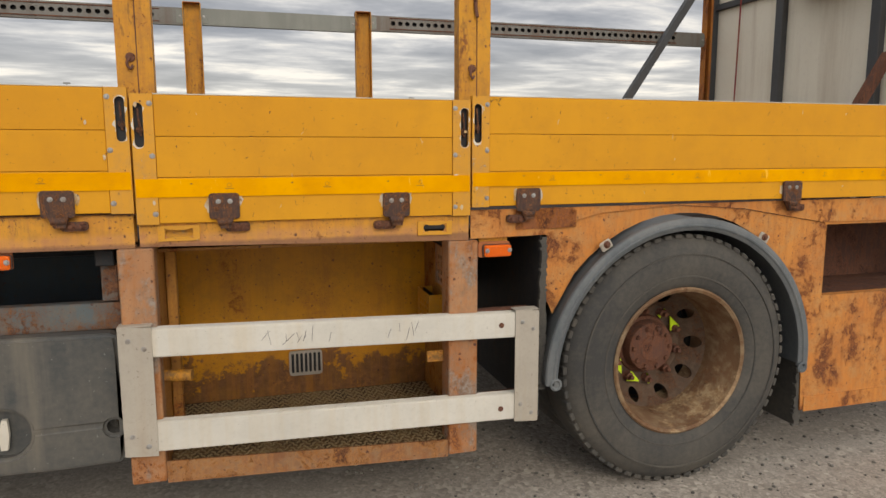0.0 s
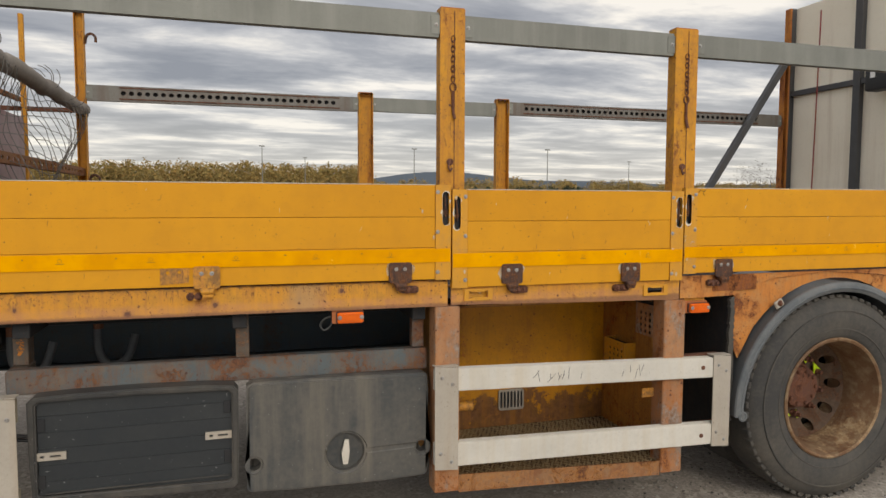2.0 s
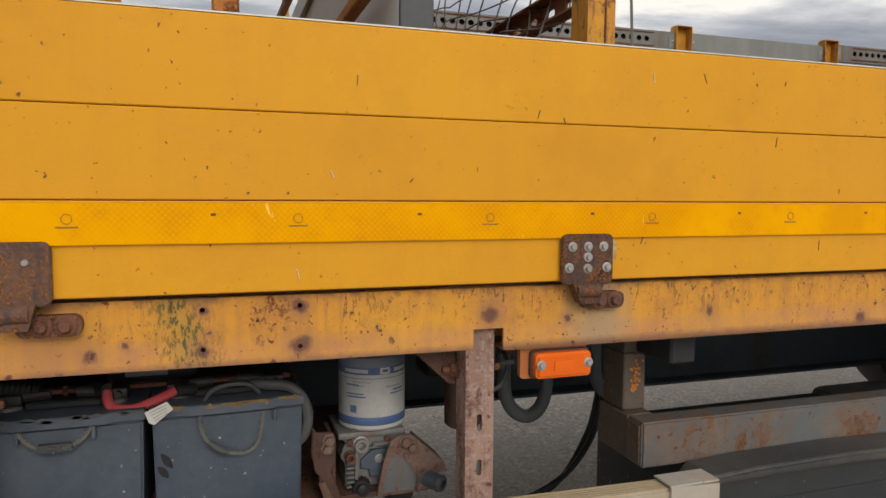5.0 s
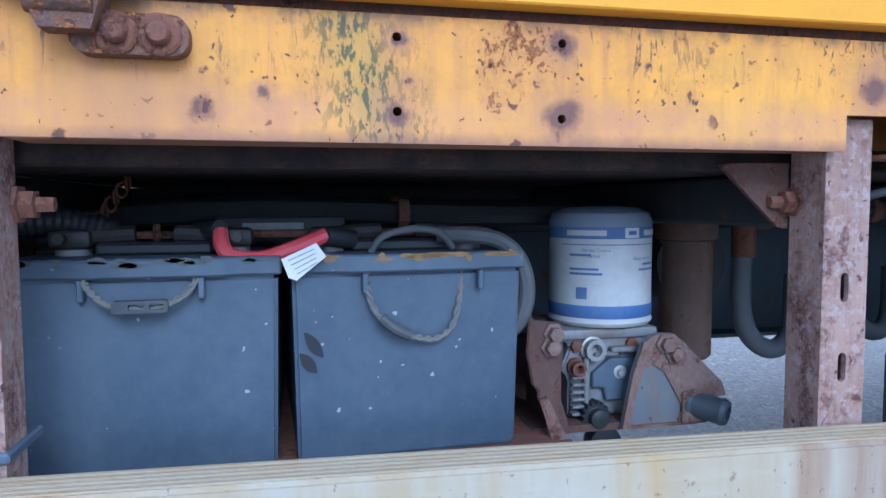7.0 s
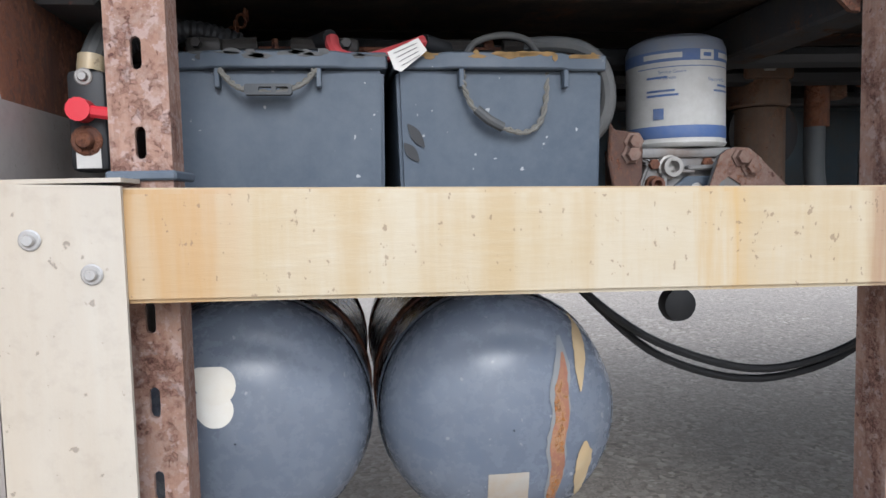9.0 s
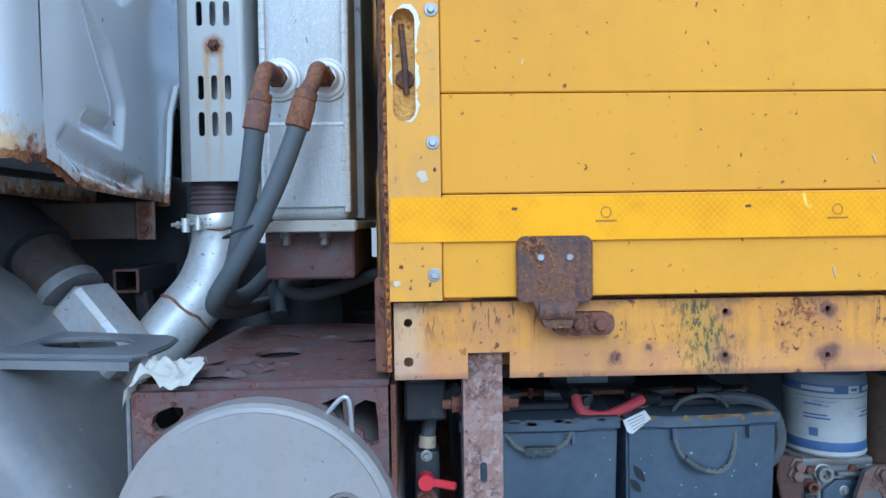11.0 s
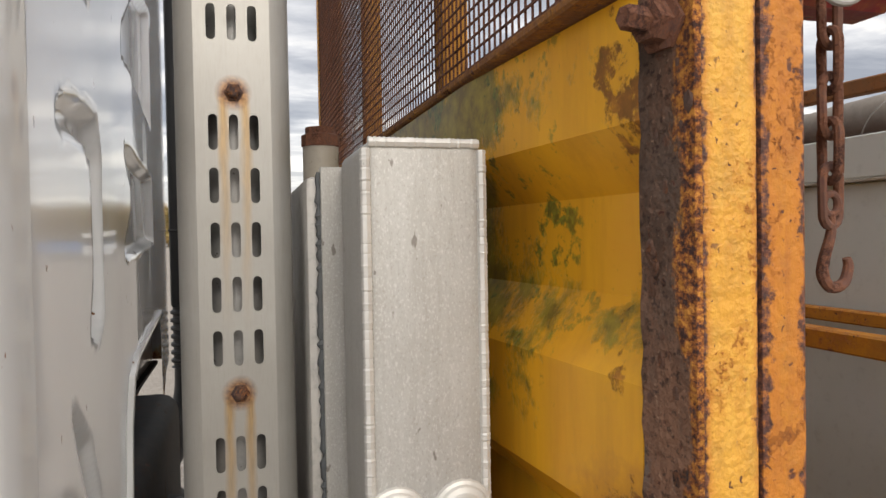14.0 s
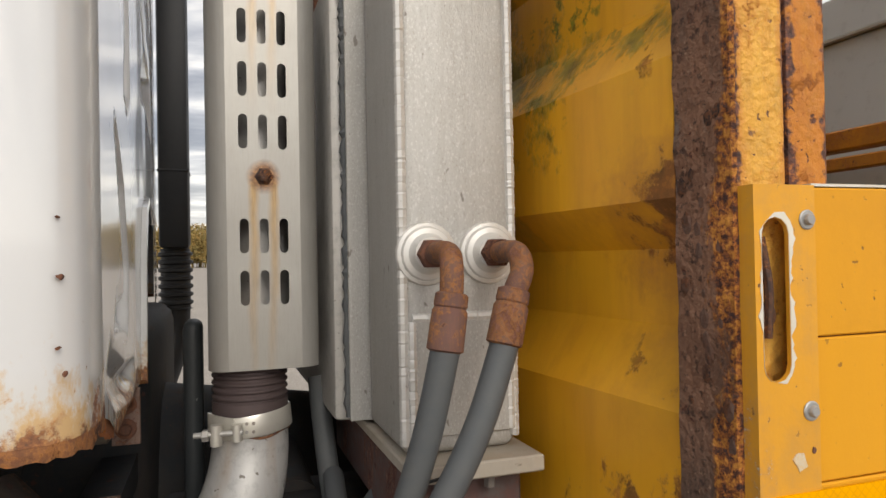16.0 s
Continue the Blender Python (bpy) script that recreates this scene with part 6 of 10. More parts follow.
def rail(x0, x1, y, z0, z1, perforated=None):
    t = thing("side_rail", ((x0 + x1) / 2, y, z0), "galvanised steel side rail with punched lashing holes" if perforated else "plain galvanised steel box rail between stake posts", "rail", "lashing rails")
    s = 1 if y < 4 else -1
    yf = y
    holes = []
    if perforated:
        a, b = perforated
        n = int((b - a) / 0.052)
        zc = (z0 + z1) / 2
        holes = [slot(a + 0.052 * (k + 0.5), zc + 0.004, 0.034, 0.030, 5) for k in range(n)]
    bm = bmesh.new()
    add_prism(bm, rect(x0, x1, z0, z1), "xz", yf, yf + 0.004, holes)
    bm2 = bmesh.new()
    add_prism(bm2, [(yf + 0.0042, z0), (yf + 0.040, z0), (yf + 0.040, z1), (yf + 0.0042, z1), (yf + 0.0042, z1 - 0.004), (yf + 0.036, z1 - 0.004), (yf + 0.036, z0 + 0.004), (yf + 0.0042, z0 + 0.004)], "yz", x0, x1)
    part("channel", bm2, M["galv"], t)
    if perforated:
        a, b = perforated
        for za, zb in ((z0 + 0.014, z0 + 0.021), (z1 - 0.016, z1 - 0.010)):
            part("rib", add_box(bmesh.new(), a, b, yf - 0.004, yf - 0.0003, za, zb), M["rust"], t)
        # added dark sheet for the shade behind the punched holes
        part("inner_web", add_box(bmesh.new(), a, b, yf + 0.030, yf + 0.034, z0 + 0.006, z1 - 0.006), M["dark_frame"], t)
    part("face", bm, M["galv_strip"] if perforated else M["galv"], t)
    for x in (x0 + 0.012, x1 - 0.012):
        part("end_lug", add_box(bmesh.new(), x - 0.024, x + 0.024, yf - 0.003, yf - 0.0005, z0 + 0.012, z1 - 0.012, 0.0008), M["galv"], t)
        again("bolt", BOLT, (x, yf - 0.003, (z0 + z1) / 2), t)
    return t


rail(-2.275, -0.470, 2.675, 2.226, 2.330)
rail(-0.350, 0.704, 2.675, 2.222, 2.326)
rail(0.836, 3.60, 2.675, 2.226, 2.330)
rail(-2.285, -0.412, 5.06, 2.205, 2.312, (-2.08, -0.55))
rail(-0.292, 0.714, 5.06, 2.210, 2.315)
rail(0.830, 3.56, 5.06, 2.225, 2.330, (0.96, 3.30))

# ---- step recess between the two body posts ----
recess = thing("step_recess", (0.13, 3.0, 0.20), "rust-stained yellow step recess with a tread plate floor", "step recess")
for x0, x1, zb in ((-0.498, -0.385, 0.235), (0.655, 0.772, 0.195)):
    bm = bmesh.new()
    add_box(bm, x0, x1, 2.622, 2.72, zb, 1.066 if x0 < 0 else 1.05, 0.005)
    part("post", bm, M["post_rust"], recess, "orange rusted box post")
part("back_wall", add_box(bmesh.new(), -0.40, 0.78, 3.372, 3.380, 0.20, 1.06), M["recess_yellow"], recess, "stained yellow back wall, rust along its foot")
for x in (-0.398, 0.757):
    part("side_wall", add_box(bmesh.new(), x, x + 0.012, 2.722, 3.370, 0.22, 1.058), M["recess_rust"], recess, "rust-brown streaked side wall")
# given the rust-brown wall colour to darken the shaded ceiling
part("ceiling_plate", add_box(bmesh.new(), -0.385, 0.756, 2.76, 3.37, 1.034, 1.045), M["recess_rust"], recess)
part("tread_floor", add_box(bmesh.new(), -0.385, 0.756, 2.66, 3.370, 0.236, 0.245), M["tread"], recess, "dirty raised-pattern tread plate")
bm = bmesh.new()
for i in range(46):
    for j in range(28):
        x, y = -0.37 + i * 0.0245 + (j % 2) * 0.012, 2.675 + j * 0.0248
        add_box(bm, x - 0.0105, x + 0.0105, y - 0.0028, y + 0.0028, 0.245, 0.2495, turn=Matrix.Rotation(radians(45 if (i + j) % 2 else -45), 4, 'Z'))
tagged(part("tread_pattern", bm, M["tread_worn"], recess, smooth=0), kind="stuff")
bm = bmesh.new()
add_prism(bm, [(-0.384, 0.225), (0.654, 0.185), (0.654, 0.255), (-0.384, 0.305)], "xz", 2.632, 2.64)
part("sill", bm, M["sill_brown"], recess, "rusted sill under the tread plate")
bm = bmesh.new()
add_prism(bm, rounded(0.092, 0.247, 0.335, 0.455, 0.016), "xz", 3.360, 3.3715, [slot(0.109 + 0.0205 * k, 0.395, 0.0125, 0.096) for k in range(7)])
vent = part("vent", bm, M["alu_plate"], recess, "grey slotted drain vent")
part("vent_back", add_box(bmesh.new(), 0.10, 0.24, 3.3685, 3.3712, 0.342, 0.448), M["dark_frame"], vent)
for y0, y1, z0, z1, mat in ((3.022, 3.230, 0.625, 0.758, "yellow_trim"), (2.722, 2.918, 0.840, 1.002, "post_rust")):
    holes = [disc(y0 + 0.028 + 0.040 * i, z0 + 0.021 + 0.031 * j, 0.0105, 8) for i in range(int((y1 - y0 - 0.02) / 0.04)) for j in range(int((z1 - z0 - 0.012) / 0.031))]
    bm = bmesh.new()
    add_prism(bm, rect(y0, y1, z0, z1), "yz", 0.685, 0.690, holes)
    add_box(bm, 0.690, 0.756, y0, y0 + 0.005, z0, z1)
    add_box(bm, 0.690, 0.756, y1 - 0.005, y1, z0, z1)
    rung = part("foot_rung", bm, M[mat], recess, "perforated steel foot rung")
    # added black sheet, so the rung's holes read as shaded
    part("rung_back", add_box(bmesh.new(), 0.712, 0.716, y0 + 0.006, y1 - 0.006, z0 + 0.003, z1 - 0.003), M["black"], rung)
bm = bmesh.new()
add_cyl(bm, (-0.385, 2.74, 0.585), (-0.29, 2.72, 0.585), 0.022, 12)
part("peg", bm, M["beam"], recess)
part("peg", add_box(bmesh.new(), 0.585, 0.654, 2.69, 2.70, 0.560, 0.606, 0.004), M["beam"], recess)
for z in (0.30, 0.75):
    part("inner_stiffener", add_box(bmesh.new(), -0.383, -0.345, 2.93, 2.99, 0.26 if z < 0.5 else 0.62, 0.60 if z < 0.5 else 1.02, 0.004), M["recess_rust"], recess)


# ---- side guards ----
def guard(x0, x1, tl, tr, rails, plates, mat_rail, mat_plate, label):
    """rails: (drop of top edge, height); the whole guard may run slightly out of level from tl to tr."""
    t = thing("side_guard", ((x0 + x1) / 2, 2.60, tl - 0.45), label, "side guard", "side guards")
    y0, y1 = 2.592, 2.640

    def zt(x):
        return tl + (tr - tl) * (x - x0) / (x1 - x0)
    for drop, h in rails:
        bm = bmesh.new()
        a, b = x0 + 0.006, x1 - 0.006
        za, zb = zt(a) - drop, zt(b) - drop
        add_prism(bm, [(a, za - h), (b, zb - h), (b, zb), (a, za)], "xz", y0, y1)
        es = [e for e in bm.edges if len(e.link_faces) == 2 and e.calc_face_angle(0) > 1.0]
        bmesh.ops.bevel(bm, geom=es, offset=0.004, segments=2, affect='EDGES')
        rl = part("guard_rail", bm, mat_rail, t)
        for k in range(5):
            yy = y0 + 0.007 + k * 0.0085
            bm = bmesh.new()
            add_prism(bm, [(a + 0.006, za - 0.001), (b - 0.006, zb - 0.001), (b - 0.006, zb + 0.0014), (a + 0.006, za + 0.0014)], "xz", yy, yy + 0.004)
            part("ridge", bm, M["alu_ridge"] if mat_rail is M["alu_stained"] else mat_rail, rl)
    for a, b in plates:
        za, zb = zt(a), zt(b)
        bm = bmesh.new()
        add_prism(bm, [(a, za - 0.45), (b, zb - 0.455), (b, zb), (a, za + 0.002)], "xz", y0 - 0.006, y0 - 0.0005)
        add_box(bm, a, b, y0 - 0.004, y1, (za + zb) / 2 + 0.0022, (za + zb) / 2 + 0.006)
        pl = part("end_plate", bm, mat_plate, t, "dull riveted end plate")
        for fx, fz in ((0.3, 0.045), (0.75, 0.075), (0.25, 0.38), (0.72, 0.42)):
            again("rivet", BOLT, (a + (b - a) * fx, y0 - 0.006, za - fz), pl)
    return t


g1 = guard(-0.508, 1.017, 0.806, 0.766, ((0.008, 0.098), (0.338, 0.104)), ((-0.508, -0.402), (0.917, 1.017)), M["alu"], M["alu_plate"], "scuffed pale aluminium side guard across the step recess")
for x, z in ((0.86, 0.715), (0.86, 0.375)):
    bm = bmesh.new()
    add_lathe(bm, [(0.011, 0), (0.011, 0.002), (0.004, 0.003)], (x, 2.592, z), (0, -1, 0), 12)
    part("bolt_hole", bm, M["rust"], g1)
part("return_bar", add_box(bmesh.new(), 0.775, 1.01, 2.655, 2.70, 0.668, 0.765, 0.004), M["rust"], g1)
part("return_bar", add_box(bmesh.new(), 0.775, 1.01, 2.655, 2.70, 0.318, 0.415, 0.004), M["rust"], g1)
bm = bmesh.new()
rnd = random.Random(4)
for k in range(15):
    x = -0.06 + rnd.random() * 0.62
    if 0.22 < x < 0.35:
        x -= 0.15
    z = 0.725 + rnd.random() * 0.035 - 0.026 * (x + 0.1)
    a = rnd.uniform(0.4, 1.9)
    ln = rnd.uniform(0.012, 0.03)
    add_beam(bm, (x - ln * math.cos(a), 2.5915, z - ln * math.sin(a)), (x + ln * math.cos(a), 2.5915, z + ln * math.sin(a)), 0.003, 0.0012)
tagged(part("scuff", bm, M["ink"], g1), kind="stuff")
guard(-3.446, -2.098, 0.824, 0.800, ((0.003, 0.097), (0.345, 0.100)), ((-3.446, -3.342), (-2.205, -2.098)), M["alu_stained"], M["alu_plate"], "rust-stained aluminium side guard in front of the batteries")

# ---- blue-grey carrier beam and tool boxes ----
carrier = thing("carrier_beam", (-1.32, 2.72, 0.76), "blue-grey rusting steel beam that carries the tool boxes", "beam")
bm = bmesh.new()
add_prism(bm, [(-2.167, 0.777), (-0.505, 0.772), (-0.505, 0.866), (-2.167, 0.873)], "xz", 2.735, 2.790)
bmesh.ops.bevel(bm, geom=bm.edges[:], offset=0.004, segments=2, affect='EDGES')
part("beam", bm, M["bluegrey"], carrier)
part("cross_arm", add_box(bmesh.new(), -2.1665, -2.105, 2.7905, 2.906, 0.779, 0.8735, 0.003), M["carrier_end"], carrier, "brown stained cross arm")
part("end_cap", add_box(bmesh.new(), -2.1705, -2.1675, 2.742, 2.786, 0.784, 0.866, 0.001), M["carrier_end"], carrier)
for x, mat in ((-2.135, "carrier_end"), (-1.300, "carrier_end"), (-0.545, "bluegrey")):
    up = part("upright", add_box(bmesh.new(), x - 0.027, x + 0.027, 2.815 if x < -2 else 2.740, 2.898 if x < -2 else 2.788, 0.8745 if x < -2 else 0.8715, 1.0, 0.003), M[mat], carrier)
    part("head", add_box(bmesh.new(), x - 0.0255, x + 0.0255, 2.818 if x < -2 else 2.742, 2.895 if x < -2 else 2.786, 1.0005, 1.062, 0.002), M[mat], up)
bm = bmesh.new()
rnd = random.Random(58)
for k in range(34):
    zz = rnd.uniform(0.915, 0.985)
    xx = -2.133 + rnd.gauss(0, 0.006) + (zz - 0.95) * 0.10
    add_prism(bm, [(xx + 0.004 * rnd.uniform(0.4, 1.1) * math.cos(q * math.tau / 7), zz + 0.0035 * rnd.uniform(0.4, 1.1) * math.sin(q * math.tau / 7)) for q in range(7)], "xz", 2.8135, 2.8152)
tagged(part("rust_blisters", bm, M["blister_orange"], carrier, "bright orange rust blisters", smooth=0), kind="stuff")

box_a = thing("tool_box", (-1.69, 2.9, 0.33), "open black plastic tool box with its lid missing", "tool box", "tool boxes")
bm = bmesh.new()
add_prism(bm, [(-2.070, 0.392), (-2.050, 0.378), (-1.90, 0.370), (-1.70, 0.362), (-1.50, 0.356), (-1.345, 0.355), (-1.326, 0.372), (-1.320, 0.55), (-1.320, 0.755), (-1.336, 0.778), (-1.45, 0.787), (-1.70, 0.793), (-1.95, 0.790), (-2.060, 0.784), (-2.080, 0.765), (-2.078, 0.55)], "xz", 2.644, 2.730,
          [[(-2.052, 0.412), (-2.040, 0.402), (-1.365, 0.388), (-1.351, 0.398), (-1.347, 0.745), (-1.360, 0.760), (-1.70, 0.768), (-2.035, 0.765), (-2.050, 0.752)]])
es = [e for e in bm.edges if len(e.link_faces) == 2 and e.calc_face_angle(0) > 0.9 and max(v.co.y for v in e.verts) < 2.645]
bmesh.ops.bevel(bm, geom=es, offset=0.007, segments=3, affect='EDGES')
part("frame", bm, M["box_rim"], box_a, "rounded dusty black box rim")
part("shell", add_box(bmesh.new(), -2.06, -1.335, 2.732, 3.10, 0.375, 0.772, 0.02, 2), M["box_dark"], box_a)
for k in range(6):
    z0 = 0.388 + k * 0.0640
    part("ribbed_panel", add_box(bmesh.new(), -2.050, -1.348, 2.666 + 0.0006 * (k % 2), 2.72, z0, z0 + 0.0634, 0.0012), M["box_dark"], box_a)
for x, z in ((-2.005, 0.553), (-1.398, 0.577)):
    bm = bmesh.new()
    add_prism(bm, rect(x - 0.052, x + 0.052, z - 0.015, z + 0.015), "xz", 2.656, 2.664, [slot(x + 0.015, z, 0.04, 0.008), slot(x - 0.030, z, 0.016, 0.010)])
    part("hasp", bm, M["alu_plate"], box_a, "scratched grey metal hasp")
# black blocks paint the shade of four notches; nothing is cut out
for x, z in ((-2.036, 0.672), (-1.364, 0.690), (-2.040, 0.452), (-1.366, 0.486)):
    part("notch", add_box(bmesh.new(), x - 0.014, x + 0.014, 2.6615, 2.6655, z - 0.026, z + 0.026, 0.002), M["black"], box_a)
part("foot_lip", add_box(bmesh.new(), -2.03, -1.36, 2.656, 2.665, 0.4045, 0.4095, 0.001), M["box_rim"], box_a)

box_b = thing("tool_box", (-0.905, 2.9, 0.31), "weathered grey plastic tool box with its lid shut", "tool box", "tool boxes")
part("body", add_box(bmesh.new(), -1.27, -0.54, 2.72, 3.18, 0.335, 0.765, 0.03, 2), M["box"], box_b)
bm = bmesh.new()
prof = [(-1.292, 0.335), (-1.275, 0.322), (-1.10, 0.312), (-0.72, 0.306), (-0.535, 0.312), (-0.521, 0.330), (-0.518, 0.70), (-0.524, 0.765), (-0.545, 0.775), (-1.00, 0.781), (-1.265, 0.782), (-1.288, 0.768), (-1.291, 0.62)]
hl = [(x, z) for x, z in slot(-0.885, 0.452, 0.165, 0.165, 10)]
add_prism(bm, prof, "xz", 2.652, 2.716, [hl, disc(-1.262, 0.437, 0.026, 12), disc(-0.548, 0.443, 0.026, 12)])
es = [e for e in bm.edges if len(e.link_faces) == 2 and e.calc_face_angle(0) > 0.9 and max(v.co.y for v in e.verts) < 2.653]
bmesh.ops.bevel(bm, geom=es, offset=0.012, segments=3, affect='EDGES')
lid = part("lid", bm, M["box"], box_b, "sun-bleached grey lid with water streaks", smooth=18)
part("lock_recess", add_lathe(bmesh.new(), [(0.083, 0.0), (0.06, 0.02), (0.0005, 0.022)], (-0.885, 2.69, 0.452), (0, 1, 0), 24), M["box"], lid)
bm = bmesh.new()
add_prism(bm, [(-0.896, 0.40), (-0.876, 0.40), (-0.868, 0.455), (-0.872, 0.505), (-0.888, 0.505), (-0.902, 0.45)], "xz", 2.655, 2.672)
part("turn_handle", bm, M["alu"], lid, "pale metal turn handle")


# ---- marker lamps ----
def marker_lamp(x, z, y=2.645):
    t = thing("marker_lamp", (x, y, z - 0.03), "amber side marker lamp under the deck edge", "lamp", "side marker lamps")
    bm = bmesh.new()
    add_prism(bm, rounded(x - 0.074, x + 0.056, z - 0.026, z + 0.034, 0.007), "xz", y, y + 0.012)
    part("back_plate", bm, M["amber_body"], t, "grimy orange painted back plate")
    bm = bmesh.new()
    add_prism(bm, rounded(x - 0.058, x + 0.058, z - 0.025, z + 0.025, 0.009), "xz", y - 0.010, y - 0.0003)
    part("housing", bm, M["bracket"], t, "dusty brown lamp rim")
    bm = bmesh.new()
    add_prism(bm, rounded(x - 0.054, x + 0.055, z - 0.0225, z + 0.0225, 0.008), "xz", y - 0.026, y - 0.0105)
    bmesh.ops.bevel(bm, geom=[e for e in bm.edges if len(e.link_faces) == 2 and e.calc_face_angle(0) > 0.9 and max(v.co.y for v in e.verts) < y - 0.025], offset=0.005, segments=3, affect='EDGES')
    lens = part("lens", bm, M["orange_lens"], t, "dusty amber lens")
    bm = bmesh.new()
    add_prism(bm, rounded(x - 0.020, x + 0.018, z - 0.008, z + 0.010, 0.003), "xz", y - 0.0282, y - 0.0262)
    part("raised_field", bm, M["orange_lens"], lens)
    for k in range(9):
        part("rib", add_box(bmesh.new(), x - 0.040, x + 0.042, y - 0.0268, y - 0.0262, z - 0.0168 + k * 0.0040, z - 0.0156 + k * 0.0040), M["orange_lens"], lens)
    for dx in (-0.045, 0.047):
        again("screw", BOLT, (x + dx, y - 0.0255, z + 0.002), t)
    part("hanger", add_box(bmesh.new(), x - 0.066, x + 0.050, y + 0.0125, y + 0.017, z - 0.015, 1.07), M["beam"], t)
    bm = bmesh.new()
    add_tube(bm, smooth_path([(x - 0.076, y + 0.02, z + 0.002), (x - 0.10, y + 0.05, z - 0.012), (x - 0.115, y + 0.07, z - 0.04), (x - 0.10, y + 0.08, z - 0.065), (x - 0.075, y + 0.08, z - 0.055), (x - 0.06, y + 0.09, z - 0.02), (x - 0.065, y + 0.12, z + 0.02)]), 0.0045, 7)
    part("lead", bm, M["cable"], t)
    return t


marker_lamp(-0.866, 1.037)
marker_lamp(-2.408, 1.038, 2.650)
marker_lamp(0.855, 1.005)
# ---- rear wheel, mudguard and rear side panels ----
WX, WZ = 1.688, 0.494


def truck_wheel(cx, cy, cz, label):
    """Outer wheel of a twin pair; cy is the plane of the rim's edge."""
    ax = (0, 1, 0)
    bm = bmesh.new()
    prof = [(0.300, 0.03), (0.318, 0.004), (0.345, -0.012), (0.400, -0.022), (0.455, -0.022), (0.500, -0.008), (0.526, 0.012), (0.540, 0.032), (0.546, 0.060),
            (0.550, 0.13), (0.546, 0.21), (0.53, 0.245), (0.48, 0.275), (0.40, 0.285), (0.33, 0.27), (0.300, 0.24)]
    add_lathe(bm, prof, (cx, cy, cz), ax, 72, caps=False)
    t = part("wheel", bm, M["rubber"], chassis, label)
    bm = bmesh.new()
    for k in range(66):
        a = k * math.tau / 66
        m = Matrix.Translation((cx + 0.538 * math.cos(a), cy + 0.046, cz + 0.538 * math.sin(a))) @ Matrix.Rotation(-a, 4, 'Y')
        r = bmesh.ops.create_cube(bm, size=1, matrix=m @ Matrix.Diagonal((0.019, 0.066, 0.035, 1)))
        bmesh.ops.bevel(bm, geom=list({e for v in r["verts"] for e in v.link_edges}), offset=0.004, segments=1, affect='EDGES')
    tagged(part("tread", bm, M["rubber"], t, smooth=0), kind="stuff")
    for rr, h in ((0.468, -0.0215), (0.372, -0.0175)):
        bm = bmesh.new()
        add_lathe(bm, [(rr - 0.004, h + 0.001), (rr - 0.003, h - 0.002), (rr + 0.003, h - 0.002), (rr + 0.004, h + 0.001)], (cx, cy, cz), ax, 72, caps=False)
        part("sidewall_ridge", bm, M["rubber"], t)
    bm = bmesh.new()
    add_lathe(bm, [(0.322, 0.010), (0.324, -0.004), (0.316, -0.010), (0.304, -0.004), (0.299, 0.030), (0.290, 0.060), (0.280, 0.10), (0.2755, 0.17), (0.273, 0.24), (0.270, 0.30)], (cx, cy, cz), ax, 64, caps=False)
    part("rim", bm, M["rim"], t, "rust-brown steel rim with pale flaking paint")
    bm = bmesh.new()
    holes = [disc(cx + 0.236 * math.cos(k * math.tau / 10 + 0.01), cz + 0.236 * math.sin(k * math.tau / 10 + 0.01), 0.0285, 14) for k in range(10)]
    add_prism(bm, disc(cx, cz, 0.275, 60), "xz", 0.0, 0.010, holes + [disc(cx, cz, 0.192, 40)])
    for v in bm.verts:
        r = math.hypot(v.co.x - cx, v.co.z - cz)
        v.co.y += cy + 0.196 + (0.275 - r) * 1.1
    part("wheel_disc", bm, M["rim_dark"], t, "dirty brown disc with hand holes")
    part("disc_centre", add_lathe(bmesh.new(), [(0.1935, 0.2865), (0.180, 0.289), (0.12, 0.289), (0.12, 0.299), (0.1935, 0.298)], (cx, cy, cz), ax, 40, caps=False), M["rim_dark"], t)
    part("drum", add_lathe(bmesh.new(), [(0.262, 0.325), (0.262, 0.345)], (cx, cy, cz), ax, 32), M["black"], t)
    bm = bmesh.new()
    add_lathe(bm, [(0.140, 0.291), (0.136, 0.276), (0.120, 0.270), (0.117, 0.234), (0.112, 0.220), (0.100, 0.215), (0.068, 0.213), (0.060, 0.207), (0.001, 0.207)], (cx, cy, cz), ax, 40, caps=False)
    part("hub", bm, M["rust"], t, "rusted hub with bolted cap")
    for k in range(10):
        a = k * math.tau / 10
        bm = bmesh.new()
        add_lathe(bm, [(0.011, 0.220), (0.011, 0.206), (0.006, 0.203)], (cx + 0.092 * math.cos(a), cy, cz + 0.092 * math.sin(a)), ax, 6)
        part("cap_bolt", bm, M["rust"], t)
    lime = (0, 1, 5, 6, 7)
    for k in range(10):
        a = k * math.tau / 10 + 0.419
        x, z = cx + 0.166 * math.cos(a), cz + 0.166 * math.sin(a)
        bm = bmesh.new()
        add_lathe(bm, [(0.024, 0.289), (0.024, 0.282), (0.0190, 0.281), (0.0190, 0.254), (0.011, 0.251), (0.011, 0.232), (0.009, 0.230)], (x, cy, z), ax, 6)
        part("wheel_nut", bm, M["rust"], t)
        if k in lime:
            b = a + 0.30
            bm = bmesh.new()
            d = Vector((math.cos(b + 1.3), 0, math.sin(b + 1.3)))
            n = Vector((-d.z, 0, d.x))
            c = Vector((x, 0, z))
            tri = [c + n * 0.026, c - n * 0.026, c - n * 0.017 + d * 0.022, c + d * 0.066, c + n * 0.017 + d * 0.022]
            add_prism(bm, [(p.x, p.z) for p in tri], "xz", cy + 0.262, cy + 0.268, [disc(x, z, 0.0165, 10)])
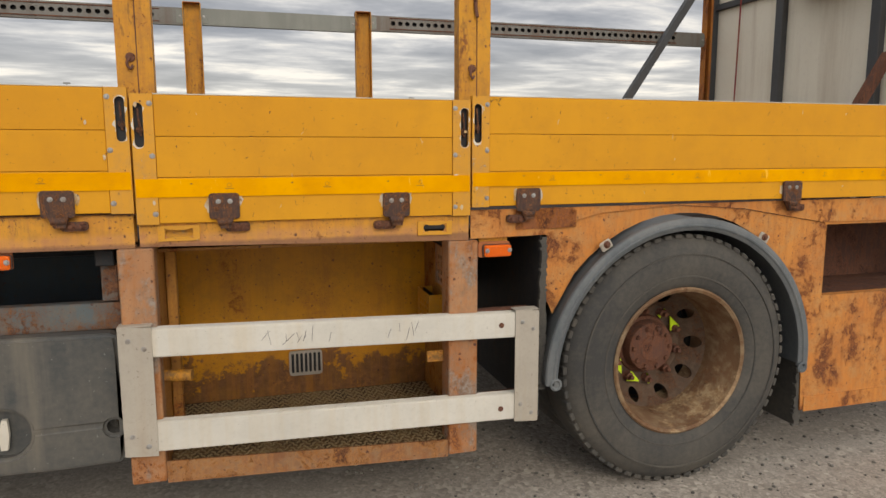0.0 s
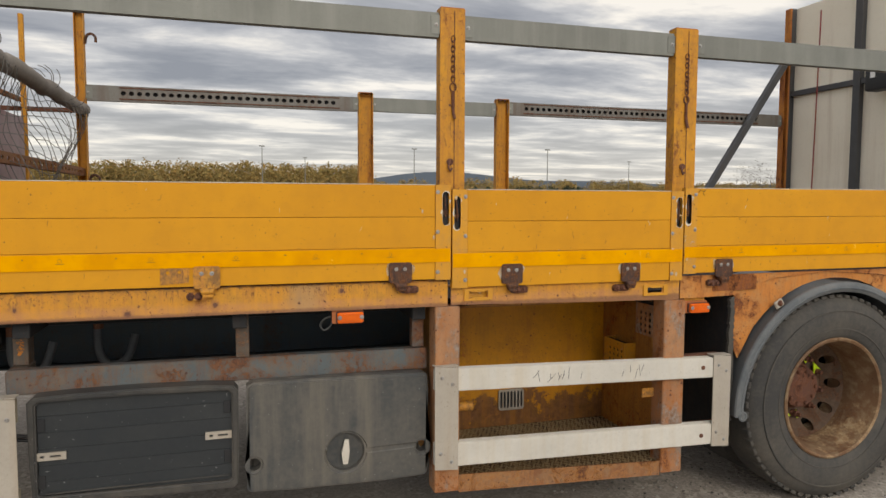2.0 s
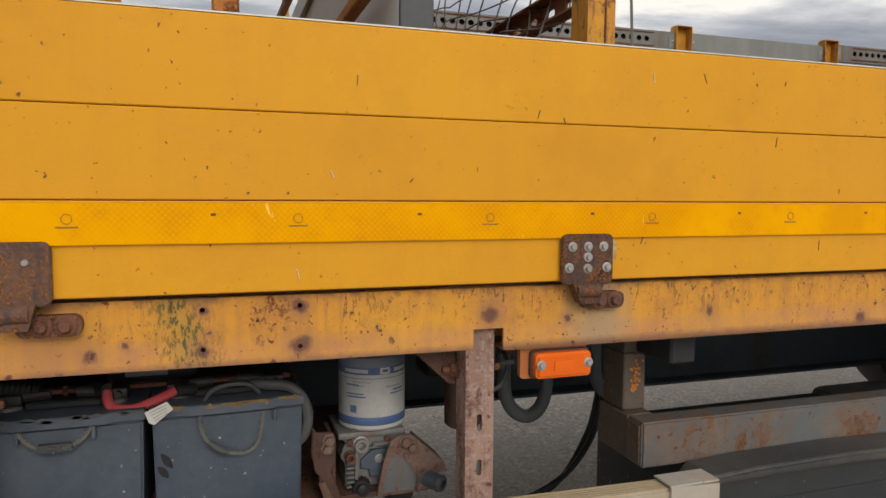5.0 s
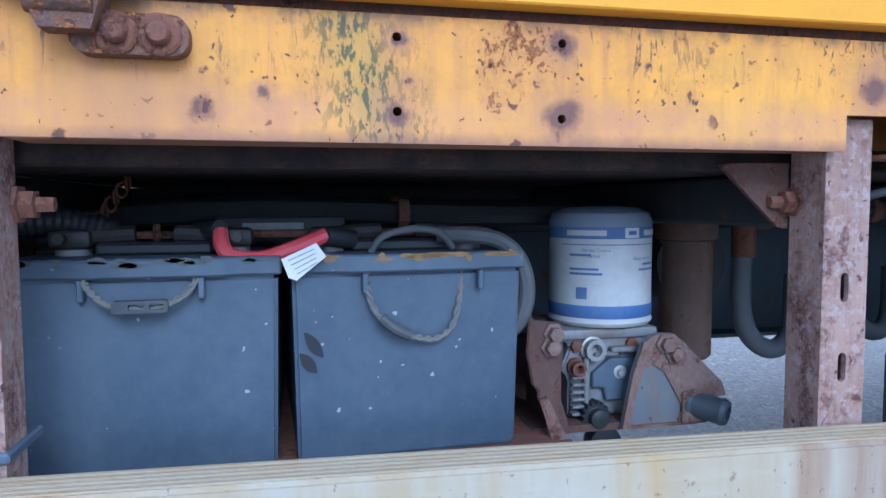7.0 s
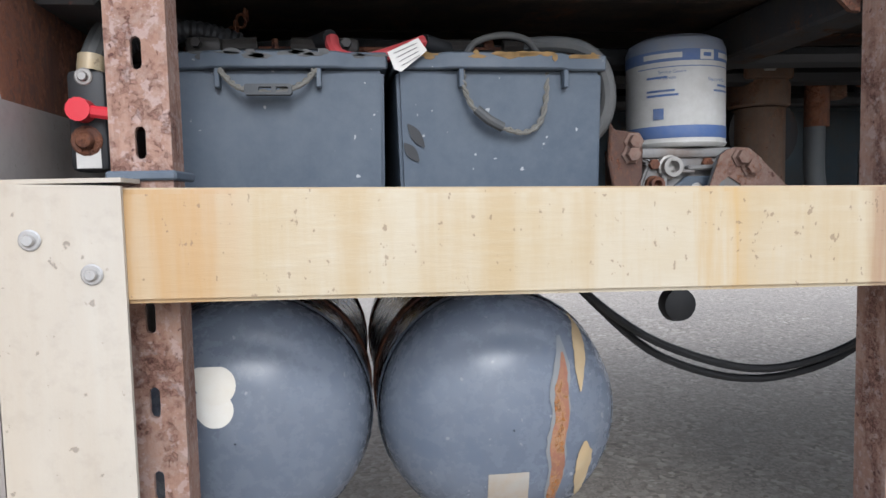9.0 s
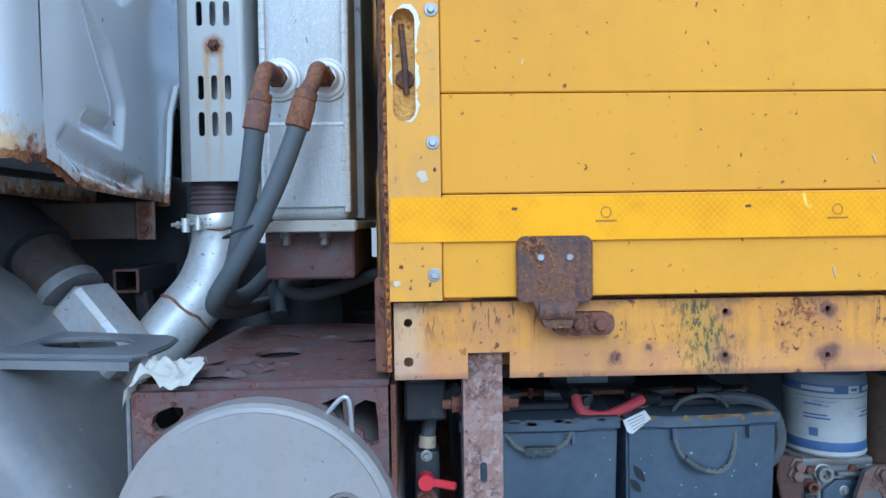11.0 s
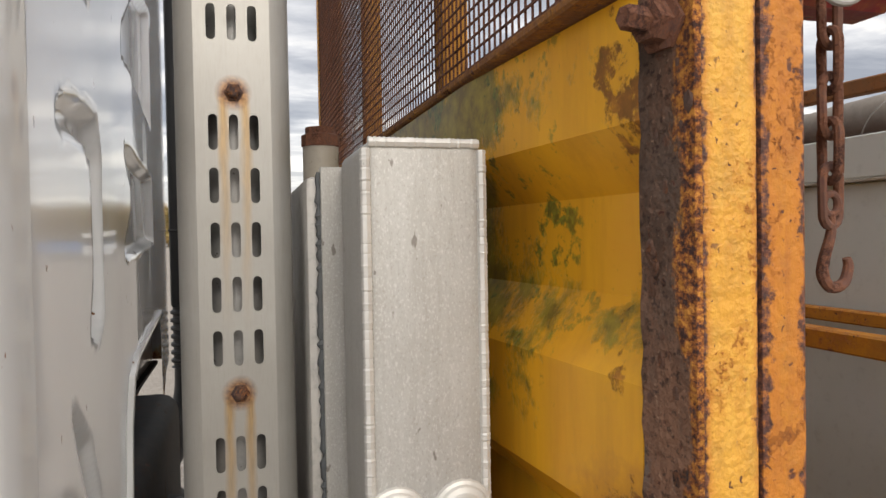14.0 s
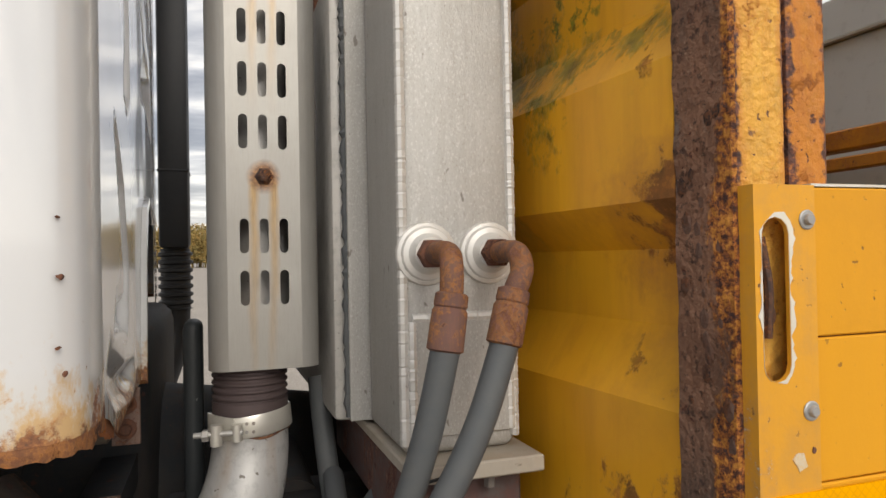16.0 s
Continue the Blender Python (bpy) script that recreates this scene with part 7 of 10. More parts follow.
            part("nut_indicator", bm, M["lime"], t, "lime plastic nut pointer")
    return t


truck_wheel(WX, 2.600, WZ, "dusty rear truck wheel with a rusty deep rim")
bm = bmesh.new()
add_lathe(bm, [(0.29, 0.0), (0.36, -0.012), (0.45, -0.015), (0.53, 0.01), (0.55, 0.05), (0.55, 0.22), (0.53, 0.255), (0.4, 0.28), (0.29, 0.26)], (WX, 2.96, WZ), (0, 1, 0), 56, caps=False)
inner = part("wheel", bm, M["rubber"], chassis, "worn inner twin wheel")
part("rim", add_lathe(bmesh.new(), [(0.29, 0.01), (0.27, 0.04), (0.27, 0.24)], (WX, 2.96, WZ), (0, 1, 0), 40), M["rim_dark"], inner)
part("axle_tube", add_cyl(bmesh.new(), (WX, 3.05, WZ), (WX, 4.6, WZ), 0.09, 20), M["dark_frame"], chassis)
for wx, ys in ((WX, (4.65, 4.95)), (-4.45, (2.74, 4.80))):
    for y in ys:
        bm = bmesh.new()
        add_lathe(bm, [(0.28, 0.0), (0.45, -0.015), (0.53, 0.01), (0.55, 0.05), (0.55, 0.20), (0.53, 0.24), (0.28, 0.25)], (wx, y, WZ), (0, 1, 0), 40)
        part("wheel", bm, M["rubber"], chassis, "dark dusty truck wheel")

mg = thing("mudguard", (1.70, 2.7, 0.40), "dusty grey plastic mudguard arched over the rear wheel", "mudguard")
MX, MZ = 1.703, 0.462


def arch(bm, rads, y0s, a0, a1, n=44):
    """Sweeps a closed (radius, y) outline round the wheel from angle a0 to a1."""
    rings = []
    for k in range(n + 1):
        a = radians(a0 + (a1 - a0) * k / n)
        rings.append([bm.verts.new((MX + r * math.cos(a), y, MZ + r * math.sin(a))) for r, y in zip(rads, y0s)])
    link_tube_ring(bm, rings)


bm = bmesh.new()
arch(bm, (0.598, 0.606, 0.618, 0.636, 0.648, 0.652, 0.648, 0.645, 0.640, 0.634, 0.610, 0.600), (2.588, 2.582, 2.578, 2.578, 2.583, 2.592, 2.600, 3.25, 3.25, 2.605, 2.605, 2.600), -4, 181)
part("guard_shell", bm, M["mudguard"], mg)
bm = bmesh.new()
arch(bm, (0.612, 0.616, 0.622, 0.626, 0.622, 0.614), (2.5785, 2.5745, 2.5740, 2.5785, 2.5795, 2.5795), -3, 180)
part("raised_bead", bm, M["mudguard"], mg)
for x, z in ((1.092, 0.455), (2.318, 0.415)):
    bm = bmesh.new()
    add_lathe(bm, [(0.026, 0), (0.026, 0.006), (0.018, 0.008), (0.014, 0.003), (0.001, 0.003)], (x, 2.581, z), (0, -1, 0), 20, caps=False)
    part("end_grommet", bm, M["mudguard"], mg)
for x, z, ang in ((1.315, 1.010, 30), (2.085, 1.012, -30)):
    part("stay_bracket", add_box(bmesh.new(), x - 0.026, x + 0.026, 2.600, 2.614, z - 0.020, z + 0.020, 0.005, turn=Matrix.Rotation(radians(-ang), 4, 'Y')), M["alu_plate"], mg)
    again("bolt", BOLT_RUST, (x, 2.600, z + 0.004), mg)

rear = thing("rear_side_panel", (2.6, 2.64, 0.17), "orange rusted steel side panel with a wheel arch and an opening", "side panel")
arc = [(MX + 0.668 * math.cos(radians(a)), MZ + 0.668 * math.sin(radians(a))) for a in range(4, 141, 8)]
poly = [(2.385, 0.180), (3.70, 0.150), (3.70, 1.064)] + [(2.42, 1.068), (2.0, 1.138), (1.66, 1.163), (1.3, 1.138), (1.068, 1.083)] + [(1.068, 0.80), (1.10, 0.735)] + list(reversed(arc))
bm = bmesh.new()
add_prism(bm, poly, "xz", 2.642, 2.648, [rect(2.462, 3.35, 0.725, 1.055)])
part("panel", bm, M["beam_rust"], rear)
part("window_lip", add_box(bmesh.new(), 2.462, 3.35, 2.648, 2.70, 0.700, 0.722), M["beam_rust"], rear)
part("bottom_strip", add_box(bmesh.new(), 2.40, 3.70, 2.636, 2.641, 0.172, 0.245, 0.002), M["beam_rust"], rear)
part("box_back", add_box(bmesh.new(), 2.45, 3.70, 3.16, 3.17, 0.2, 1.05), M["rust"], rear)
part("box_floor", add_box(bmesh.new(), 2.45, 3.70, 2.652, 3.158, 0.69, 0.698), M["rust"], rear)
part("box_end", add_box(bmesh.new(), 2.440, 2.450, 2.652, 3.17, 0.2, 1.05), M["rust"], rear)
bm = bmesh.new()
add_prism(bm, [(0.93, 1.085), (1.19, 1.088), (1.19, 1.155), (1.10, 1.168), (0.93, 1.160)], "xz", 2.6275, 2.6315)
part("doubler_plate", bm, M["doubler"], rear, "scaly rust-brown patch plate")
splash = thing("splash_plate", (1.07, 2.9, 0.35), "dark grey splash plate in front of the rear wheel", "plate")
part("plate", add_box(bmesh.new(), 1.050, 1.060, 2.665, 3.42, 0.30, 1.055), M["dark_frame"], splash)
bm = bmesh.new()
rnd = random.Random(2)
for k in range(60):
    z = 0.42 + k * 0.0105
    add_box(bm, 1.046 - rnd.random() * 0.010, 1.064 + rnd.random() * 0.008, 2.634, 2.652, z, z + 0.0102)
part("frayed_rubber_edge", bm, M["rubber"], splash, "frayed black rubber strip", smooth=0)
flap = thing("mud_flap", (2.40, 2.9, 0.10), "ragged black rubber mud flap behind the rear wheel", "mud flap")
part("sheet", add_box(bmesh.new(), 2.372, 2.384, 2.67, 3.22, 0.10, 0.76, 0.003), M["rubber"], flap)
bm = bmesh.new()
for k in range(64):
    z = 0.10 + k * 0.0103
    add_box(bm, 2.366 - rnd.random() * 0.012, 2.390 + rnd.random() * 0.010, 2.650, 2.668, z, z + 0.0100)
part("frayed_edge", bm, M["rubber"], flap, smooth=0)

# ---- tail wall of the load deck, its brace and a cord ----
tail = thing("tail_wall", (3.66, 3.9, 1.09), "tall stained pale tail wall with dark steel ribs", "partition")
part("sheet", add_box(bmesh.new(), 3.670, 3.70, 2.70, 5.10, 1.09, 3.3), M["panel"], tail)
for y in (5.065, 4.320, 3.530, 2.74):
    part("rib", add_box(bmesh.new(), 3.62, 3.669, y - 0.035, y + 0.035, 1.09, 3.3, 0.003), M["galv_dark"], tail)
for y0, y1 in ((4.357, 5.028), (3.567, 4.283), (2.777, 3.493)):
    part("cross_rib", add_box(bmesh.new(), 3.63, 3.669, y0, y1, 2.50, 2.545, 0.002), M["galv_dark"], tail)
part("edge_post", add_box(bmesh.new(), 3.60, 3.618, 5.03, 5.10, 1.19, 3.3, 0.003), M["stake_rust"], tail)
part("red_cord", add_tube(bmesh.new(), smooth_path([(3.612, 4.70, 3.2), (3.61, 4.71, 2.4), (3.605, 4.72, 1.6)]), 0.006, 6), M["red_paint"], tail)
part("black_box", add_box(bmesh.new(), 3.48, 3.61, 3.60, 4.12, 2.40, 2.62, 0.02, 2), M["black"], tail, "black plastic case on the ribs")
part("case_label", add_box(bmesh.new(), 3.474, 3.479, 4.02, 4.06, 2.50, 2.56), M["white"], tail)
brace = thing("brace_bar", (2.4, 5.0, 1.1), "dark steel brace leaning against the tail wall", "brace")
part("bar", add_beam(bmesh.new(), (2.37, 5.0, 1.11), (3.60, 5.0, 2.905), 0.05, 0.06, 0.004), M["galv_dark"], brace)
part("bar", add_beam(bmesh.new(), (3.05, 3.4, 1.11), (3.60, 3.4, 1.95), 0.05, 0.06, 0.004), M["rust"], brace)
# ---- guard posts, batteries, air dryer and air tanks ----
def guard_post(x0, x1, z1, back, label):
    t = thing("guard_post", ((x0 + x1) / 2, 2.67, 0.28), label, "post", "guard posts")
    xc = (x0 + x1) / 2
    zs = [0.943 - 0.0805 * k for k in range(9)]
    bm = bmesh.new()
    add_prism(bm, rect(x0, x1, 0.26, z1), "xz", 2.645, 2.651, [slot(xc, z, 0.0095, 0.030, 4) for z in zs])
    part("face", bm, M["rust_pale"], t)
    for x in (x0, x1 - 0.006):
        part("flange", add_box(bmesh.new(), x, x + 0.006, 2.6512, 2.6512 + back, 0.26, z1), M["rust_pale"], t)
    for s, x in ((-1, x0), (1, x1)):
        bm = bmesh.new()
        add_lathe(bm, [(0.017, 0), (0.017, 0.003), (0.0125, 0.0035), (0.0125, 0.014), (0.007, 0.015), (0.007, 0.026), (0.006, 0.028)], (x, 2.69, 1.028), (s, 0, 0), 6)
        part("bolt", bm, M["rust"], t)
    return t


guard_post(-3.368, -3.314, 1.118, 0.036, "pitted rust-pink slotted steel post beside the batteries")
gp = guard_post(-2.586, -2.534, 1.108, 0.042, "pitted rust-pink slotted steel post beside the air dryer")
bm = bmesh.new()
add_prism(bm, [(-2.668, 1.066), (-2.650, 1.068), (-2.588, 1.068), (-2.588, 1.000), (-2.600, 1.002)], "xz", 2.694, 2.700)
part("gusset", bm, M["bracket"], gp, "grimy brown corner gusset")
strap = thing("cable_strap", (-3.34, 2.66, 0.825), "blue-grey band round the slotted post", "strap")
part("band", add_box(bmesh.new(), -3.372, -3.310, 2.640, 2.715, 0.828, 0.837, 0.002), M["battery"], strap)

tray = thing("battery_tray", (-3.1, 3.05, 0.70), "rusted steel battery tray", "tray")
part("floor", add_box(bmesh.new(), -3.40, -2.80, 2.755, 3.34, 0.742, 0.750), M["rust"], tray)
part("front_lip", add_box(bmesh.new(), -3.40, -2.80, 2.755, 2.761, 0.7505, 0.768), M["rust"], tray)
part("back_lip", add_box(bmesh.new(), -3.40, -2.80, 3.334, 3.34, 0.7505, 0.88), M["rust"], tray)


def battery(x0, turn, label):
    w = 0.256
    t = thing("truck_battery", (x0, 2.79, 0.751), label, "battery", "truck batteries")
    x1 = x0 + w
    bm = bmesh.new()
    # case narrows slightly to its foot
    f, d = 0.006, 0.51
    v = [bm.verts.new(p) for p in ((x0 + f, 2.796, 0.751), (x1 - f, 2.796, 0.751), (x1 - f, 2.79 + d, 0.751), (x0 + f, 2.79 + d, 0.751),
                                   (x0 + 0.002, 2.790, 0.955), (x1 - 0.002, 2.790, 0.955), (x1 - 0.002, 2.79 + d, 0.955), (x0 + 0.002, 2.79 + d, 0.955))]
    for q in ((0, 1, 2, 3), (7, 6, 5, 4), (0, 4, 5, 1), (1, 5, 6, 2), (2, 6, 7, 3), (3, 7, 4, 0)):
        bm.faces.new([v[i] for i in q])
    bmesh.ops.bevel(bm, geom=bm.edges[:], offset=0.004, segments=2, affect='EDGES')
    part("case", bm, M["battery"], t)
    bm = bmesh.new()
    xa, xb = x0 + 0.050, x1 - 0.045
    pl = [(x0 - 0.002, 2.786), (xa, 2.786), (xa + 0.012, 2.778), (xb - 0.012, 2.778), (xb, 2.786), (x1 + 0.002, 2.786), (x1 + 0.002, 2.79 + d + 0.004), (x0 - 0.002, 2.79 + d + 0.004)]
    add_prism(bm, pl, "xy", 0.9555, 0.9745)
    bmesh.ops.bevel(bm, geom=[e for e in bm.edges if len(e.link_faces) == 2 and e.calc_face_angle(0) > 0.6], offset=0.002, segments=1, affect='EDGES')
    lid = part("lid", bm, M["battery"], t, "dusty grey lid with a grip ledge")
    for x in ((xa + 0.016, xb - 0.034) if turn == 0 else (xa + 0.024, xb - 0.010)):
        part("rope_lug", add_box(bmesh.new(), x, x + 0.006, 2.778, 2.790, 0.934, 0.955, 0.001), M["battery"], t)
    for x in (x0 + 0.045, x1 - 0.05):
        bm = bmesh.new()
        add_lathe(bm, [(0.018, 0), (0.018, 0.006), (0.010, 0.008), (0.008, 0.018)], (x, 2.85, 0.9748), (0, 0, 1), 16)
        part("terminal", bm, M["cast"], lid)
    part("vent_ridge", add_box(bmesh.new(), x0 + 0.07, x1 - 0.07, 2.83, 3.26, 0.9748, 0.988, 0.003), M["black"], lid)
    for x, s in ((x0 + 0.045, 1), (x1 - 0.05, -1)):
        bm = bmesh.new()
        add_box(bm, x - 0.021, x + 0.021, 2.832, 2.868, 0.982, 1.002, 0.006, 2)
        add_cyl(bm, (x + s * 0.015, 2.85, 0.994), (x + s * 0.060, 2.853, 0.996), 0.010, 10)
        add_cyl(bm, (x - s * 0.006, 2.832, 0.993), (x - s * 0.006, 2.820, 0.993), 0.006, 6)
        part("terminal_clamp", bm, M["greasy"], lid, "greasy black terminal clamp")
    bm = bmesh.new()
    rr = random.Random(int(-x0 * 1000))
    for k in range(26):
        px = rr.uniform(x0 + 0.004, x1 - 0.004)
        pw, ph = rr.uniform(0.004, 0.018), rr.uniform(0.0015, 0.005)
        pz = 0.9735 - rr.random() * 0.006
        py = 2.7774 if xa + 0.012 < px - pw and px + pw < xb - 0.012 else 2.7854
        add_prism(bm, [(px + pw * rr.uniform(0.5, 1.0) * math.cos(q * math.tau / 8), pz + ph * rr.uniform(0.5, 1.0) * math.sin(q * math.tau / 8)) for q in range(8)], "xz", py, py + 0.0008)
    tagged(part("grime", bm, M["ochre_crust"] if turn else M["cable"], lid, "flaking crust along the lid's edge", smooth=0), kind="stuff")
    t.rotation_euler = (0, 0, radians(turn))
    return t


b1 = battery(-3.365, 0.0, "dusty blue-black truck battery with a rope handle")
b2 = battery(-3.099, 2.5, "dusty blue-black truck battery with a drooping rope handle")


def rope(name, pts, r, material, t, label="", steps=6, twist=True):
    path = smooth_path(pts, steps)
    bm = bmesh.new()
    if twist:
        for ph in (0, math.pi):
            off = []
            for i, p in enumerate(path):
                a = ph + i * 0.9
                off.append(p + Vector((math.cos(a) * r * 0.5, math.sin(a) * r * 0.35, math.sin(a) * r * 0.5)))
            add_tube(bm, off, r * 0.62, 6)
    else:
        add_tube(bm, path, r, 10)
    return part(name, bm, material, t, label)


rope("rope_handle", [(-3.293, 2.781, 0.954), (-3.288, 2.776, 0.948), (-3.277, 2.773, 0.936), (-3.262, 2.771, 0.930), (-3.238, 2.770, 0.927), (-3.216, 2.771, 0.931), (-3.199, 2.774, 0.940), (-3.189, 2.780, 0.954)], 0.0036, M["rope"], b1, steps=8)
bm = bmesh.new()
add_prism(bm, rounded(-3.265, -3.214, 0.9235, 0.9355, 0.003), "xz", 2.764, 2.774, [rounded(-3.250, -3.236, 0.9268, 0.9322, 0.001), rounded(-3.231, -3.218, 0.9268, 0.9322, 0.001)])
part("rope_sleeve", bm, M["cable"], b1, "grey plastic rope sleeve with two windows")
rope("rope_handle", [(-3.020, 2.783, 0.955), (-3.019, 2.780, 0.935), (-3.010, 2.778, 0.912), (-2.990, 2.776, 0.895), (-2.968, 2.778, 0.885), (-2.945, 2.781, 0.882), (-2.926, 2.785, 0.895), (-2.917, 2.789, 0.925), (-2.915, 2.793, 0.952)], 0.0036, M["rope"], b2, steps=8)
part("rope_sleeve", add_tube(bmesh.new(), smooth_path([(-3.006, 2.776, 0.908), (-2.992, 2.774, 0.896), (-2.975, 2.776, 0.887)]), 0.0060, 10), M["cable"], b2)
rope("rope_loop", [(-3.012, 2.810, 0.974), (-2.998, 2.806, 0.992), (-2.965, 2.805, 1.000), (-2.935, 2.806, 0.995), (-2.918, 2.812, 0.978)], 0.0040, M["cable"], b2, steps=6, twist=False)
for (xa_, za_), (xb_, zb_) in (((-3.085, 0.893), (-3.066, 0.866)), ((-3.090, 0.871), (-3.073, 0.850))):
    n_ = 9
    mid_ = [(xa_ + (xb_ - xa_) * k / n_, za_ + (zb_ - za_) * k / n_) for k in range(n_ + 1)]
    wid_ = [0.0045 * math.sin(math.pi * (k + 0.4) / (n_ + 0.8)) for k in range(n_ + 1)]
    part("dark_smear", add_prism(bmesh.new(), [(x + w, z + w) for (x, z), w in zip(mid_, wid_)] + [(x - w, z - w) for (x, z), w in reversed(list(zip(mid_, wid_)))], "xz", 2.7905, 2.7915), M["black"], b2)
rc = thing("battery_cable", (-3.12, 2.84, 0.97), "red sleeved battery cable between two batteries", "cable", "cables")
rope("sleeve", [(-3.170, 2.830, 0.998), (-3.168, 2.818, 0.985), (-3.158, 2.812, 0.974), (-3.130, 2.808, 0.970), (-3.098, 2.812, 0.979), (-3.060, 2.82, 0.994)], 0.0085, M["red_cable"], rc, twist=False)
for p, q in (((-3.171, 2.832, 1.000), (-3.195, 2.862, 0.998)), ((-3.062, 2.82, 0.993), (-3.030, 2.84, 0.988))):
    part("clamp", add_cyl(bmesh.new(), p, q, 0.011, 12), M["black"], rc)
tag = thing("paper_tag", (-3.09, 2.79, 0.95), "torn white paper tag on the red battery cable", "tag")
bm = bmesh.new()
add_prism(bm, [(-3.107, 0.972), (-3.072, 0.988), (-3.062, 0.974), (-3.092, 0.950), (-3.100, 0.953)], "xz", 2.775, 2.7756)
part("sheet", bm, M["paper"], tag)
for k in range(4):
    part("print_bar", add_beam(bmesh.new(), (-3.100 + k * 0.003, 2.7744, 0.9705 - k * 0.0045), (-3.074 + k * 0.001, 2.7744, 0.982 - k * 0.0045), 0.0016, 0.0004), M["ink"], tag)
bc = thing("battery_cable", (-2.85, 2.85, 0.88), "thick dusty black battery cable looped down beside the battery", "cable", "cables")
rope("cable", [(-2.935, 2.83, 0.992), (-2.90, 2.82, 0.992), (-2.865, 2.815, 0.985), (-2.842, 2.81, 0.962), (-2.834, 2.81, 0.925), (-2.842, 2.815, 0.892), (-2.862, 2.83, 0.872), (-2.88, 2.88, 0.86)], 0.0095, M["cable"], bc, twist=False)
lc = thing("corrugated_conduit", (-3.33, 2.9, 0.98), "dusty black corrugated conduit over the batteries", "conduit")
bm = bmesh.new()
path = smooth_path([(-3.43, 2.80, 0.90), (-3.415, 2.82, 0.975), (-3.385, 2.84, 1.006), (-3.33, 2.85, 1.010), (-3.28, 2.86, 0.998)], 14)
add_tube(bm, path, [0.013 + 0.0018 * (i % 2) for i in range(len(path))], 10)
part("tube", bm, M["black"], lc)
hold = thing("battery_clamp_bar", (-3.1, 2.86, 0.99), "dark hold-down bar across the batteries", "bar")
part("bar", add_box(bmesh.new(), -3.35, -2.86, 2.865, 2.890, 0.990, 0.998, 0.002), M["rust"], hold)
for x in (-3.24, -3.17):
    part("hook_rod", add_cyl(bmesh.new(), (x, 2.862, 0.955), (x, 2.862, 1.006), 0.004, 8), M["rust"], hold)
for k, (y, z, r) in enumerate(((2.98, 1.015, 0.016), (3.05, 1.022, 0.012), (3.16, 1.018, 0.02), (3.28, 0.99, 0.014))):
    pl = thing("brake_line", (-2.7, y, z - r), "dark dusty hose run under the deck", "hose", "under-deck hoses")
    part("hose", add_tube(bmesh.new(), smooth_path([(-3.55, y + 0.02, z - 0.03), (-3.2, y, z + 0.004), (-2.8, y + 0.02, z - 0.004), (-2.3, y + 0.01, z), (-1.6, y, z), (-0.55, y + 0.02, z)], 5), r, 8), M["black"], pl)
    for x in (-2.95, -2.2, -1.3):
        part("clip", add_lathe(bmesh.new(), [(r + 0.001, -0.008), (r + 0.004, -0.007), (r + 0.004, 0.007), (r + 0.001, 0.008)], (x, y + 0.008, z), (1, 0, 0), 12, caps=False), M["rust"], pl)
cb = thing("control_box", (-3.10, 2.99, 0.975), "black box with a worn pale label behind the batteries", "box")
part("case", add_box(bmesh.new(), -3.19, -3.03, 2.952, 3.03, 0.975, 1.012, 0.004, 2), M["black"], cb)
part("label", add_box(bmesh.new(), -3.157, -3.082, 2.9505, 2.9518, 0.991, 1.004), M["worn_label"], cb, "worn pale label")
chn = thing("chain", (-3.32, 2.95, 1.0), "short dark chain hanging under the deck", "chain")
for k in range(9):
    c = Vector((-3.335 + k * 0.0065, 2.93, 0.985 + k * 0.0085))
    pts = [c + Vector((0.006 * math.cos(a * math.tau / 8) * (1 if k % 2 else 0.2), 0.006 * math.cos(a * math.tau / 8) * (0.2 if k % 2 else 1), 0.009 * math.sin(a * math.tau / 8))) for a in range(8)]
    part("link", add_tube(bmesh.new(), pts, 0.002, 5, closed=True), M["rust"], chn)

# battery isolator
iso = thing("battery_isolator", (-3.42, 2.76, 0.84), "grimy battery isolator switch with a red lever", "switch")
part("body", add_box(bmesh.new(), -3.437, -3.399, 2.735, 2.775, 0.842, 0.945, 0.006, 2), M["black"], iso)
part("lever", add_beam(bmesh.new(), (-3.421, 2.724, 0.903), (-3.375, 2.718, 0.896), 0.010, 0.012, 0.003), M["red_plastic"], iso, "red plastic lever")
part("knob", add_cyl(bmesh.new(), (-3.420, 2.735, 0.903), (-3.420, 2.716, 0.903), 0.012, 14), M["red_plastic"], iso)
again("bolt", BOLT_RUST, (-3.419, 2.735, 0.873), iso)
again("bolt", BOLT, (-3.419, 2.735, 0.938), iso)
part("data_plate", add_box(bmesh.new(), -3.430, -3.406, 2.7335, 2.7348, 0.845, 0.866), M["paper"], iso)
part("terminal_cable", add_tube(bmesh.new(), smooth_path([(-3.418, 2.75, 0.945), (-3.416, 2.755, 0.965), (-3.405, 2.78, 1.00), (-3.37, 2.82, 1.02)]), 0.011, 10), M["cable"], iso)
part("sleeve", add_cyl(bmesh.new(), (-3.418, 2.752, 0.945), (-3.417, 2.755, 0.962), 0.0135, 12), M["alu_stained"], iso)

